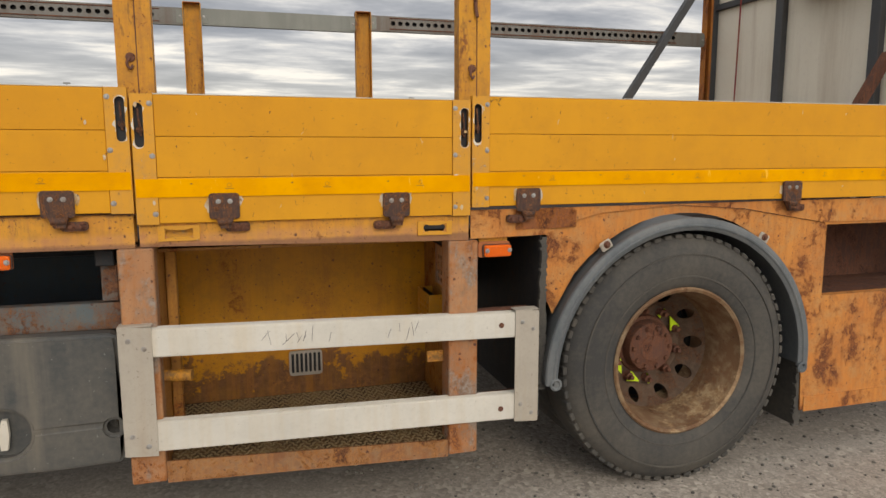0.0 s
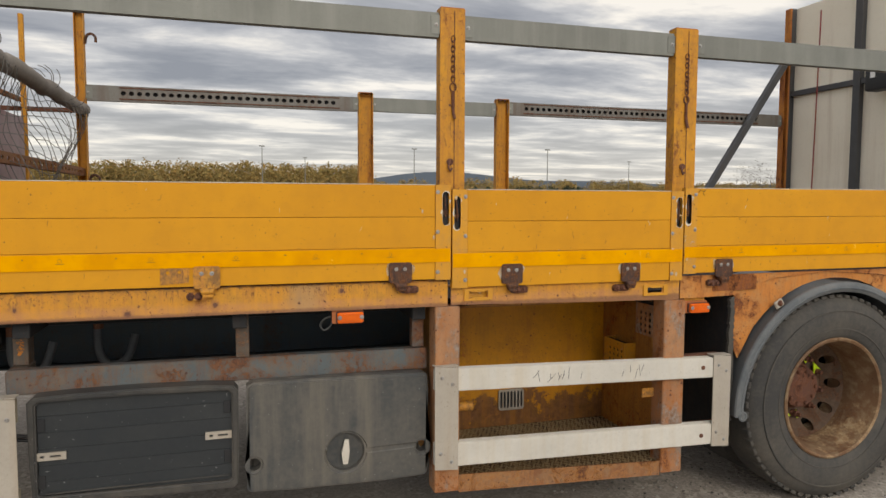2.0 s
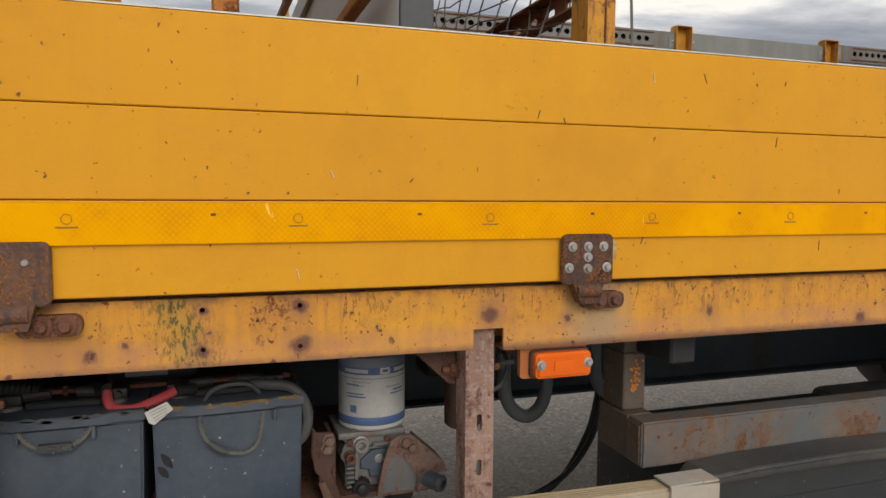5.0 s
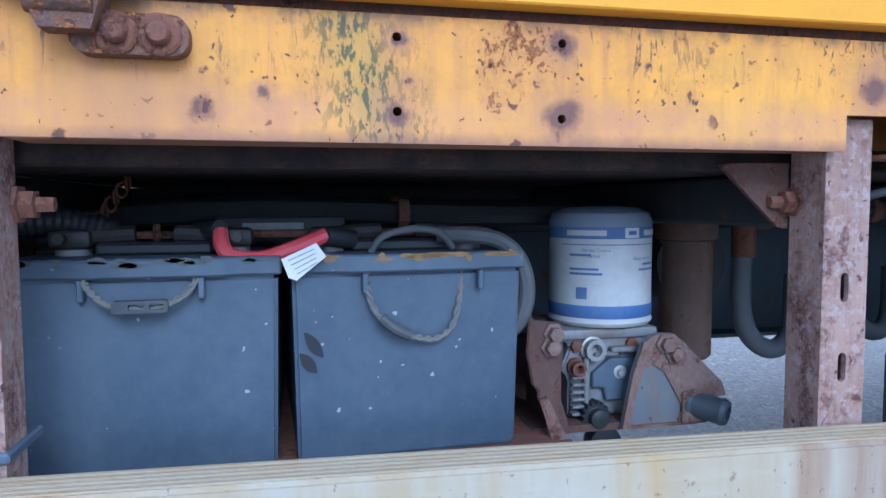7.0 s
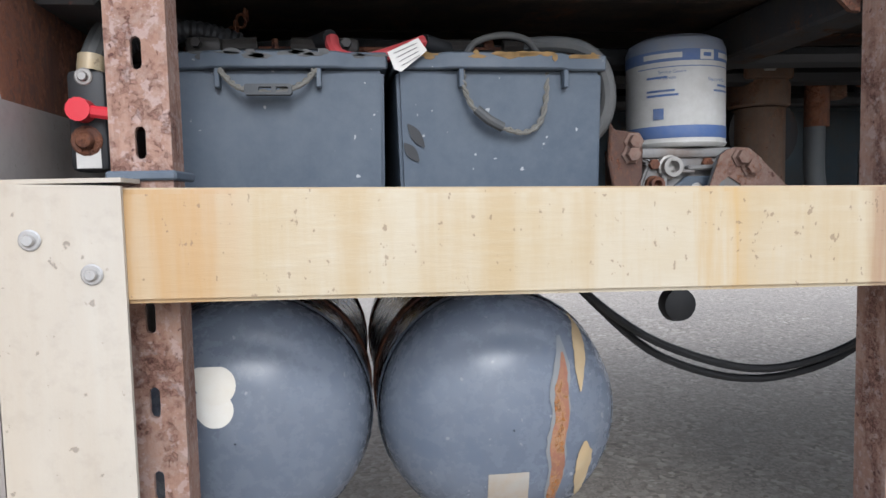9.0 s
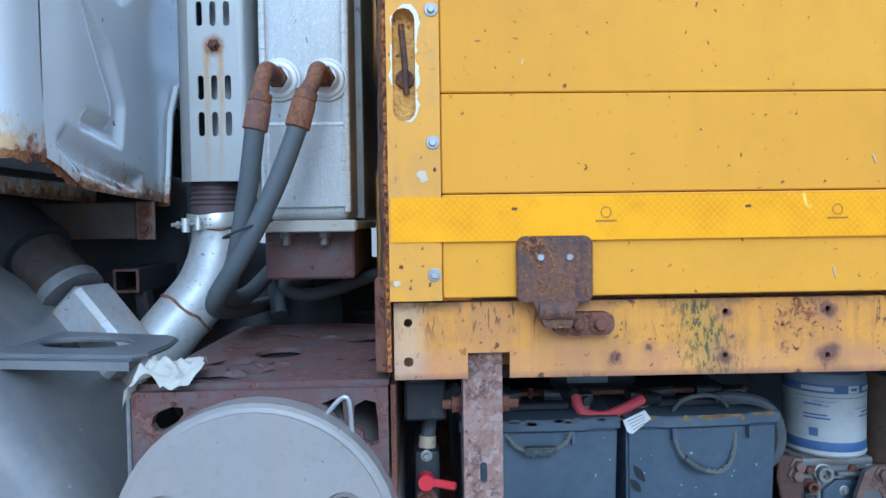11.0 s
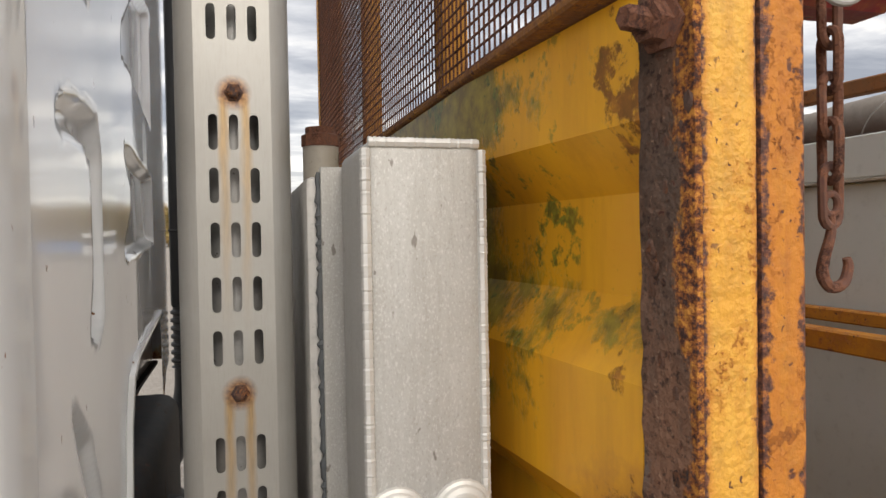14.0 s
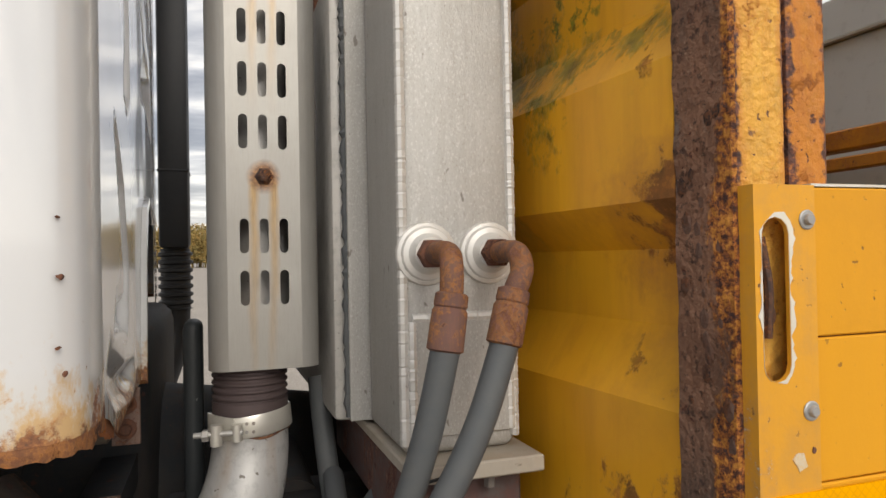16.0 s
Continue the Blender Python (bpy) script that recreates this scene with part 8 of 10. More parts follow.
# air dryer: can, valve block, brackets
CX, CY = -2.716, 2.930
ad = thing("air_dryer", (CX, CY, 0.76), "air dryer with a dusty white and blue filter can", "air dryer")
can = part("can", add_lathe(bmesh.new(), [(0.064, 0.868), (0.068, 0.871), (0.0695, 0.874), (0.0680, 0.878), (0.0680, 0.996)], (CX, CY, 0), (0, 0, 1), 48), M["filter_white"], ad, "dusty white can with blue bands")
part("can_top", add_lathe(bmesh.new(), [(0.0683, 0.9965), (0.0683, 1.004), (0.064, 1.014), (0.050, 1.021), (0.020, 1.023), (0.001, 1.023)], (CX, CY, 0), (0, 0, 1), 48, caps=False), M["filter_dirty"], ad, "grime-blotched blue can top")
part("lower_band", add_lathe(bmesh.new(), [(0.0683, 0.880), (0.0686, 0.8805), (0.0686, 0.896), (0.0683, 0.8965)], (CX, CY, 0), (0, 0, 1), 48, caps=False), M["blue_print"], can, "blue band")
part("upper_band", add_lathe(bmesh.new(), [(0.0683, 0.982), (0.0686, 0.9825), (0.0686, 0.9965), (0.0683, 0.997)], (CX, CY, 0), (0, 0, 1), 48, caps=False), M["blue_print"], can, "blue band")


def wrap_bar(a0, a1, z0, z1, material, name="print_bar", r=0.0689):
    """A patch of print on the can, by angle in degrees from its front."""
    bm = bmesh.new()
    n = max(1, int(abs(a1 - a0) / 6))
    for k in range(n):
        a, b = radians(a0 + (a1 - a0) * k / n), radians(a0 + (a1 - a0) * (k + 1) / n)
        bm.faces.new([bm.verts.new((CX + r * math.sin(q), CY - r * math.cos(q), z)) for q, z in ((a, z0), (b, z0), (b, z1), (a, z1))])
    return part(name, bm, material, can)


wrap_bar(-62, -18, 0.986, 0.993, M["filter_white"])
wrap_bar(2, 20, 0.983, 0.996, M["filter_white"])
wrap_bar(6, 16, 0.987, 0.992, M["blue_print"], r=0.0691)
wrap_bar(28, 60, 0.986, 0.993, M["filter_white"])
for z, a0, a1 in ((0.974, -70, 60), (0.960, -58, -34), (0.942, -58, -26), (0.936, -58, -22), (0.948, 26, 48), (0.941, 20, 52)):
    wrap_bar(a0, a1, z, z + (0.0012 if a1 > 50 and a0 < -60 else 0.0028), M["blue_print"])
wrap_bar(-50, -38, 0.905, 0.920, M["blue_print"], "round_mark")


def wrap_text(words, size, a0, z, material):
    cu = bpy.data.curves.new("print", 'FONT')
    cu.body, cu.size = words, size
    ob = bpy.data.objects.new("print", cu)
    scene.collection.objects.link(ob)
    dg = bpy.context.evaluated_depsgraph_get()
    me = bpy.data.meshes.new_from_object(ob.evaluated_get(dg))
    bpy.data.objects.remove(ob)
    base = Vector(can["base"])
    for v in me.vertices:
        a = radians(a0) + v.co.x / 0.069
        zz = z + v.co.y
        v.co = Vector((CX + 0.0690 * math.sin(a), CY - 0.0690 * math.cos(a), zz)) - base
    me.materials.append(material)
    t = new("printed_words", me)
    t.parent = can
    t["base"] = list(base)
    return t


wrap_text("Service Centre", 0.0060, -44, 0.966, M["blue_print"])
wrap_text("in Europe", 0.0060, -44, 0.9585, M["blue_print"])
wrap_text("Separates the", 0.0064, 12, 0.955, M["blue_print"])

D = 0.027    # the whole dryer is drawn that far to the front of the truck and moved into place below


def shifted(poly):
    return [(x - D, z) for x, z in poly]


bm = bmesh.new()
add_prism(bm, shifted([(-2.764, 0.866), (-2.762, 0.852), (-2.750, 0.846), (-2.756, 0.835), (-2.763, 0.815), (-2.753, 0.803), (-2.754, 0.752), (-2.640, 0.752), (-2.640, 0.866)]), "xz", 2.880, 3.00)
bmesh.ops.bevel(bm, geom=[e for e in bm.edges if len(e.link_faces) == 2 and e.calc_face_angle(0) > 0.5], offset=0.003, segments=2, affect='EDGES')
block = part("valve_block", bm, M["cast"], ad, "oily cast alloy valve block")
part("block_head", add_box(bmesh.new(), -2.768 - D, -2.632 - D, 2.874, 3.005, 0.853, 0.8668, 0.004, 2), M["cast"], ad)
for x, z, r in ((-2.723, 0.841, 0.0135), (-2.745, 0.818, 0.0095)):
    bm = bmesh.new()
    add_lathe(bm, [(r * 1.25, 0), (r * 1.2, 0.006), (r, 0.007), (r, 0.018), (r * 0.6, 0.018), (r * 0.55, 0.006), (0.0005, 0.006)], (x - D, 2.880, z), (0, -1, 0), 18, caps=False)
    part("port", bm, M["bright_cast"] if r > 0.01 else M["rust"], block)
bm = bmesh.new()
add_prism(bm, shifted([(-2.700, 0.828), (-2.662, 0.828), (-2.653, 0.811), (-2.678, 0.774), (-2.705, 0.773), (-2.708, 0.789), (-2.724, 0.792), (-2.723, 0.810)]), "xz", 2.870, 2.8795)
bmesh.ops.bevel(bm, geom=[e for e in bm.edges if len(e.link_faces) == 2 and e.calc_face_angle(0) > 0.9 and max(v.co.y for v in e.verts) < 2.871], offset=0.002, segments=1, affect='EDGES')
cover = part("cover_plate", bm, M["battery"], block, "blue-black cover plate")
again("bolt", BOLT, (-2.687 - D, 2.870, 0.810), cover)
part("rib", add_box(bmesh.new(), -2.700 - D, -2.655 - D, 2.866, 2.8795, 0.836, 0.843, 0.002), M["cast"], block)
part("rib", add_box(bmesh.new(), -2.736 - D, -2.729 - D, 2.868, 2.8795, 0.765, 0.832, 0.002), M["cast"], block)
part("rib", add_box(bmesh.new(), -2.722 - D, -2.690 - D, 2.867, 2.8795, 0.832, 0.837, 0.0015), M["cast"], block)
for k in range(6):
    part("cooling_fin", add_box(bmesh.new(), -2.753 - D, -2.737 - D, 2.866, 2.8795, 0.757 + k * 0.0095, 0.7608 + k * 0.0095, 0.001), M["cast"], block)
for x, z in ((-2.7445, 0.845), (-2.668, 0.846), (-2.730, 0.763), (-2.650, 0.838)):
    bm = bmesh.new()
    add_lathe(bm, [(0.0075, 0), (0.0075, 0.006), (0.0045, 0.0075)], (x - D, 2.8795, z), (0, -1, 0), 6)
    part("bolt", bm, M["rust"], block)
bm = bmesh.new()
teeth = [(-2.724 - D + (0.0195 if (k // 2) % 2 else 0.0165) * math.cos(k * math.tau / 64), 0.757 + (0.0195 if (k // 2) % 2 else 0.0165) * math.sin(k * math.tau / 64)) for k in range(64)]
add_prism(bm, teeth, "xz", 2.858, 2.877)
add_lathe(bm, [(0.015, 0.020), (0.012, 0.0215), (0.0115, 0.032), (0.008, 0.034)], (-2.724 - D, 2.879, 0.757), (0, -1, 0), 20)
part("drain_plug", bm, M["black"], block, "ribbed black drain plug")
rim_o = shifted([(-2.698, 0.745), (-2.684, 0.815), (-2.670, 0.854), (-2.660, 0.861), (-2.649, 0.864), (-2.630, 0.863), (-2.614, 0.851), (-2.608, 0.844), (-2.560, 0.798), (-2.554, 0.780), (-2.600, 0.775), (-2.595, 0.745)])
rim_i = shifted([(-2.687, 0.749), (-2.681, 0.785), (-2.670, 0.818), (-2.658, 0.826), (-2.642, 0.816), (-2.630, 0.795), (-2.617, 0.772), (-2.620, 0.749)])
part("side_bracket", add_prism(bmesh.new(), rim_o, "xz", 2.842, 2.848), M["bluegrey_plain"], ad, "rust-edged blue-grey mounting bracket")
bm = bmesh.new()
add_prism(bm, rim_o, "xz", 2.8392, 2.8418, [rim_i])
part("rusty_edge", bm, M["bracket_rust"], ad, "pitted rust along the bracket's edge")
part("bracket_return", add_prism(bmesh.new(), shifted([(-2.610, 0.846), (-2.558, 0.798), (-2.552, 0.780), (-2.556, 0.778), (-2.562, 0.796), (-2.613, 0.842)]), "xz", 2.849, 2.91), M["bracket_rust"], ad)
for x, z in ((-2.641, 0.851), (-2.628, 0.838)):
    bm = bmesh.new()
    add_lathe(bm, [(0.014, 0), (0.014, 0.003), (0.0095, 0.004), (0.0095, 0.012), (0.005, 0.014)], (x - D, 2.8392, z), (0, -1, 0), 6)
    part("bolt", bm, M["bracket_rust"], ad)
bm = bmesh.new()
add_lathe(bm, [(0.019, 0), (0.020, 0.004), (0.0165, 0.008), (0.0165, 0.038), (0.0175, 0.042), (0.0150, 0.048), (0.0095, 0.049), (0.0095, 0.03), (0.0005, 0.03)], (-2.602 - D, 2.846, 0.772), (0.62, -0.78, -0.12), 22, caps=False)
part("outlet", bm, M["outlet_grey"], ad, "dark grey outlet spigot")
part("outlet_flange", add_box(bmesh.new(), -2.618 - D, -2.592 - D, 2.832, 2.8388, 0.748, 0.790, 0.003), M["bracket_rust"], ad)
bm = bmesh.new()
add_prism(bm, shifted([(-2.823, 0.900), (-2.817, 0.888), (-2.782, 0.884), (-2.779, 0.862), (-2.780, 0.827), (-2.789, 0.809), (-2.782, 0.790), (-2.771, 0.759), (-2.773, 0.745), (-2.793, 0.750), (-2.799, 0.770), (-2.804, 0.786), (-2.812, 0.792), (-2.811, 0.803), (-2.819, 0.810), (-2.822, 0.830), (-2.826, 0.849)]), "xz", 2.833, 2.841)
bmesh.ops.bevel(bm, geom=[e for e in bm.edges if len(e.link_faces) == 2 and e.calc_face_angle(0) > 0.3], offset=0.0022, segments=1, affect='EDGES')
add_box(bm, -2.786 - D, -2.779 - D, 2.841, 2.95, 0.752, 0.868)
part("side_bracket", bm, M["bracket"], ad, "bent rusty mounting bracket")
bm = bmesh.new()
add_prism(bm, shifted([(-2.815, 0.795), (-2.806, 0.800), (-2.800, 0.790), (-2.790, 0.768), (-2.780, 0.748), (-2.800, 0.746), (-2.806, 0.768)]), "xz", 2.818, 2.822)
part("torn_flange", bm, M["bracket_rust"], ad, "torn rusty flange")
for x, z in ((-2.793, 0.872), (-2.796, 0.856)):
    bm = bmesh.new()
    add_lathe(bm, [(0.013, 0), (0.013, 0.003), (0.009, 0.004), (0.009, 0.014), (0.005, 0.016)], (x - D, 2.833, z), (0, -1, 0), 6)
    part("bolt", bm, M["bracket_rust"], ad)
part("base_arm", add_box(bmesh.new(), -2.84, -2.60, 2.85, 3.44, 0.742, 0.751), M["bracket"], ad)

ad.location.x += D

susp = thing("shock_absorber", (-2.392, 3.2, 0.73), "rust-brown damper body behind the air dryer", "damper")
part("body", add_lathe(bmesh.new(), [(0.012, 0.728), (0.012, 0.742), (0.040, 0.743), (0.047, 0.750), (0.047, 0.958), (0.040, 0.96)], (-2.392, 3.20, 0), (0, 0, 1), 24), M["damper"], susp)
part("collar", add_lathe(bmesh.new(), [(0.052, 0.9605), (0.055, 0.964), (0.055, 1.02), (0.058, 1.025), (0.058, 1.06)], (-2.392, 3.20, 0), (0, 0, 1), 24), M["damper"], susp)
part("eye", add_box(bmesh.new(), -2.455, -2.360, 3.14, 3.145, 1.005, 1.060, 0.004), M["damper"], susp)
bm = bmesh.new()
add_lathe(bm, [(0.019, 0), (0.019, 0.004), (0.013, 0.005), (0.013, 0.014)], (-2.408, 3.14, 1.036), (0, -1, 0), 6)
part("bolt", bm, M["zinc"], susp)
bm = bmesh.new()
add_cyl(bm, (-2.345, 3.20, 1.028), (-2.335, 3.20, 1.028), 0.030, 14)
add_cyl(bm, (-2.335, 3.20, 1.028), (-2.20, 3.20, 1.026), 0.017, 12)
add_lathe(bm, [(0.012, 0), (0.020, 0.006), (0.020, 0.030), (0.012, 0.034)], (-2.235, 3.20, 1.01), (0, 0, -1), 8)
part("pipe_fitting", bm, M["damper"], susp, "rusty pipe union beside the damper")
for k, (dx, y) in enumerate(((0, 3.20), (0.33, 3.30))):
    uh = thing("u_bend_hose", (-2.45 + dx, y, 0.80), "grey brake hose bent in a U beside the frame", "hose", "brake hoses")
    part("hose", add_tube(bmesh.new(), smooth_path([(-2.272 + dx, y, 1.00), (-2.276 + dx, y, 0.90), (-2.272 + dx, y, 0.815), (-2.245 + dx, y, 0.765), (-2.20 + dx, y, 0.748), (-2.15 + dx, y + 0.02, 0.78), (-2.12 + dx, y + 0.05, 0.88)]), 0.0185, 12), M["hose"], uh)
    part("ferrule", add_cyl(bmesh.new(), (-2.272 + dx, y, 0.925), (-2.272 + dx, y, 1.01), 0.022, 12), M["rust"], uh)
lb = thing("leaf_bracket", (-2.35, 3.3, 0.66), "dark cast suspension bracket on the frame", "bracket")
part("casting", add_box(bmesh.new(), -2.46, -2.28, 3.30, 3.42, 0.84, 0.99, 0.02, 2), M["dark_frame"], lb)
part("drum", add_cyl(bmesh.new(), (-2.38, 3.2, 0.915), (-2.38, 3.34, 0.915), 0.07, 24), M["dark_frame"], lb)
for y, d in ((3.38, 0.0), (3.41, 0.03)):
    sag = thing("sagging_hose", (-2.3, y, 0.38), "black air hose sagging under the frame", "hose", "sagging hoses")
    part("hose", add_tube(bmesh.new(), smooth_path([(-2.76, y, 0.76), (-2.72, y, 0.67), (-2.64, y, 0.574), (-2.48, y, 0.472 - d), (-2.25, y, 0.412 - d), (-2.02, y, 0.470 - d), (-1.90, y, 0.60), (-1.86, y, 0.76)]), 0.009, 8), M["black"], sag)
pin = thing("drain_valve", (-2.56, 3.2, 0.56), "small black drain valve under the frame", "valve")
part("valve", add_lathe(bmesh.new(), [(0.03, 0), (0.034, 0.012), (0.03, 0.03), (0.012, 0.034)], (-2.56, 3.20, 0.600), (0, -1, 0), 18), M["black"], pin)
part("stem", add_cyl(bmesh.new(), (-2.56, 3.19, 0.61), (-2.56, 3.19, 0.745), 0.012, 10), M["black"], pin)


def air_tank(x, z, label):
    t = thing("air_tank", (x, 2.8, z - 0.15), label, "air tank", "air tanks")
    bm = bmesh.new()
    prof = [(0.001, -0.052), (0.06, -0.047), (0.10, -0.034), (0.128, -0.014), (0.143, 0.012), (0.149, 0.04), (0.1495, 0.058)]
    add_lathe(bm, prof, (x, 2.79, z), (0, 1, 0), 48, caps=False)
    part("domed_end", bm, M["air_tank"], t)
    bm = bmesh.new()
    add_lathe(bm, [(0.1512, 0.056), (0.153, 0.060), (0.153, 0.066), (0.1512, 0.070), (0.1512, 0.62), (0.12, 0.66), (0.001, 0.69)], (x, 2.79, z), (0, 1, 0), 48, caps=False)
    part("shell", bm, M["air_tank"], t)
    for y in (2.95, 3.30):
        bm = bmesh.new()
        add_lathe(bm, [(0.1515, 0), (0.1545, 0.001), (0.1545, 0.029), (0.1515, 0.03)], (x, y, z), (0, 1, 0), 48, caps=False)
        part("strap", bm, M["rust"], t)
    return t


ta = air_tank(-3.287, 0.544, "blue-grey steel air tank with a peeling white sticker")
tb = air_tank(-2.977, 0.538, "blue-grey steel air tank with a long rust streak")
domeprof = [(0.0, -0.052), (0.06, -0.047), (0.10, -0.034), (0.128, -0.014), (0.143, 0.012), (0.149, 0.04)]


def dome_y(r):
    for (r0, h0), (r1, h1_) in zip(domeprof, domeprof[1:]):
        if r <= r1:
            return 2.79 + h0 + (h1_ - h0) * (r - r0) / (r1 - r0)
    return 2.83


def on_dome(name, outline, tank_x, tank_z, material, t, label="", lift=0.0016):
    """A thin patch that follows the domed end of a tank: rows of (z, left x, right x)."""
    bm = bmesh.new()
    prev = None
    for z, xa_, xb_ in outline:
        row = [bm.verts.new((xa_ + (xb_ - xa_) * k / 4, dome_y(math.hypot(xa_ + (xb_ - xa_) * k / 4 - tank_x, z - tank_z)) - lift, z)) for k in range(5)]
        if prev:
            for k in range(4):
                bm.faces.new((prev[k], prev[k + 1], row[k + 1], row[k]))
        prev = row
    return part(name, bm, material, t, label)


def lobe(cx, cz, r, tipx, tipz):
    """Rows of a round sticker with one corner pulled out to a tip."""
    rows = []
    for k in range(13):
        z = cz + r * math.cos(math.pi * k / 12) * 0.98
        w = math.sqrt(max(0.0, r * r - (z - cz) ** 2))
        left = cx - w
        g = 1 - abs(z - tipz) / (r * 0.95)
        if g > 0:
            left = min(left, cx - w + (tipx - cx + w) * g)
        rows.append((z, left - 0.0002, cx + w + 0.0002))
    return rows


on_dome("sticker", lobe(-3.305, 0.608, 0.0205, -3.336, 0.620), -3.287, 0.544, M["sticker"], ta, "peeling white paper sticker", 0.0024)
on_dome("sticker", lobe(-3.307, 0.582, 0.0195, -3.340, 0.592), -3.287, 0.544, M["sticker"], ta, "peeling white paper sticker")
rnd = random.Random(35)


def run_rows(x, z0, z1, w, n=26, taper=0.5):
    rows = []
    for k in range(n + 1):
        f = k / n
        z = z0 + (z1 - z0) * f
        ww = w * min(1.0, 0.15 + f / 0.25) * (1.0 - (1 - taper) * max(0, f - 0.6) / 0.4)
        c = x + 0.0025 * noise.noise(Vector((x * 40, z * 30, 0))) - 0.10 * (z0 - z) * 0.9
        rows.append((z, c - ww * rnd.uniform(0.85, 1.1), c + ww * rnd.uniform(0.85, 1.1)))
    return rows


on_dome("pale_run", run_rows(-2.913, 0.640, 0.43, 0.0128), -2.977, 0.538, M["pale_run"], tb, "pale chalky halo of the rust streak", 0.0012)
on_dome("rust_streak", run_rows(-2.913, 0.622, 0.42, 0.0095), -2.977, 0.538, M["streak"], tb, "long flaking rust streak")
on_dome("tan_run", run_rows(-2.885, 0.655, 0.575, 0.0085, 16, 0.1), -2.977, 0.538, M["rust_run"], tb, "tan rust run")
on_dome("tan_run", run_rows(-2.886, 0.515, 0.44, 0.0110, 16, 0.3), -2.977, 0.538, M["rust_run"], tb, "tan rust run")
on_dome("data_label", [(0.487 - 0.006 * k, -3.007, -2.959) for k in range(9)], -2.977, 0.538, M["data_label"], tb, "faded square data label")
on_dome("data_label", [(0.466 - 0.006 * k, -3.327, -3.275) for k in range(6)], -3.287, 0.544, M["data_label"], ta, "faded square data label")
# ---- headboard, corner post, hydraulic tank, exhaust, cab ----
hb = thing("headboard", (-3.49, 2.66, 1.08), "mossy yellow corrugated headboard with a rusting frame", "headboard")
# trapezoid profile from the foot upwards, (x, z)
line = [(-3.511, 1.085), (-3.511, 1.379), (-3.464, 1.457), (-3.464, 1.540), (-3.511, 1.590), (-3.511, 1.730), (-3.464, 1.805), (-3.464, 1.913), (-3.511, 1.975), (-3.511, 2.093)]
bm = bmesh.new()
NY = 40
rows = []
for i in range(NY + 1):
    y = 2.6915 + (5.08 - 2.6915) * i / NY
    # the sheet is pulled in towards the post
    pull = 0.031 * max(0.0, 1.0 - (y - 2.6915) / 0.42)
    rows.append([bm.verts.new((x + pull, y, zz)) for x, zz in line] + [bm.verts.new((x + pull + 0.004, y, zz)) for x, zz in reversed(line)])
for a, b in zip(rows, rows[1:]):
    n = len(a)
    for k in range(n):
        bm.faces.new((a[k], a[(k + 1) % n], b[(k + 1) % n], b[k]))
bm.faces.new(rows[0])
bm.faces.new(list(reversed(rows[-1])))
part("corrugated_sheet", bm, M["moss"], hb, "mossy rust-streaked yellow corrugated sheet", smooth=20)
part("mesh_sill", add_box(bmesh.new(), -3.516, -3.455, 2.70, 5.08, 2.0965, 2.109, 0.003), M["sill_rust"], hb, "rusted sill under the wire mesh")
bm = bmesh.new()
for k in range(114):
    y = 2.72 + k * 0.0208
    add_box(bm, -3.498, -3.4955, y - 0.0014, y + 0.0014, 2.1085, 3.02)
for k in range(44):
    z = 2.120 + k * 0.0208
    add_box(bm, -3.5005, -3.498, 2.70, 5.08, z - 0.0014, z + 0.0014)
tagged(part("wire_mesh", bm, M["rust"], hb, "rusty square wire mesh", smooth=0), kind="stuff")
for y in (3.30, 4.05, 5.055):
    part("mesh_post", add_box(bmesh.new(), -3.492, -3.445, y - 0.025, y + 0.025, 2.1095, 3.02, 0.003), M["stake"], hb)
for y in (3.10, 3.70, 4.40):
    part("inner_stiffener", add_box(bmesh.new(), -3.452, -3.405, y - 0.03, y + 0.03, 1.092, 2.09, 0.004), M["stake"], hb)
part("top_tube", add_box(bmesh.new(), -3.53, -3.455, 2.70, 5.08, 3.021, 3.07, 0.004), M["stake"], hb)
part("far_post", add_box(bmesh.new(), -3.50, -3.40, 5.082, 5.14, 1.19, 3.07, 0.005), M["stake"], hb)
bm = bmesh.new()
rnd = random.Random(11)
n = 90
rows = []
for i in range(n + 1):
    z = 1.09 + (3.05 - 1.09) * i / n
    j1, j2 = rnd.uniform(-0.0016, 0.0014), rnd.uniform(-0.002, 0.002)
    rows.append([bm.verts.new(p) for p in ((-3.4645, 2.690, z), (-3.481 + j1, 2.690, z), (-3.4775 + j1 * 0.8, 2.668, z), (-3.4735 + j2 * 0.6, 2.645, z), (-3.4700 + j1 * 0.7, 2.6255 + j2 * 0.5, z), (-3.4645, 2.6245 + j1 * 0.4, z))])
link_tube_ring(bm, rows)
part("corner_angle", bm, M["angle"], hb, "scaly dark rust-brown flank of the corner post")
part("corner_post", add_box(bmesh.new(), -3.4640, -3.4060, 2.6260, 2.690, 1.183, 3.05, 0.006, 2), M["blister"], hb, "blistered yellow corner post")
part("inner_post", add_box(bmesh.new(), -3.4030, -3.3540, 2.6275, 2.700, 1.183, 3.05, 0.006, 2), M["inner_post"], hb, "orange rust-spotted second post")
bm = bmesh.new()
add_lathe(bm, [(0.026, 0), (0.026, 0.004), (0.0185, 0.005), (0.0185, 0.021), (0.011, 0.022), (0.011, 0.044), (0.009, 0.046)], (-3.477, 2.660, 2.052), (-0.97, -0.24, 0), 6)
part("bolt", bm, M["rust"], hb, "large rusty bolt and nut")
bm = bmesh.new()
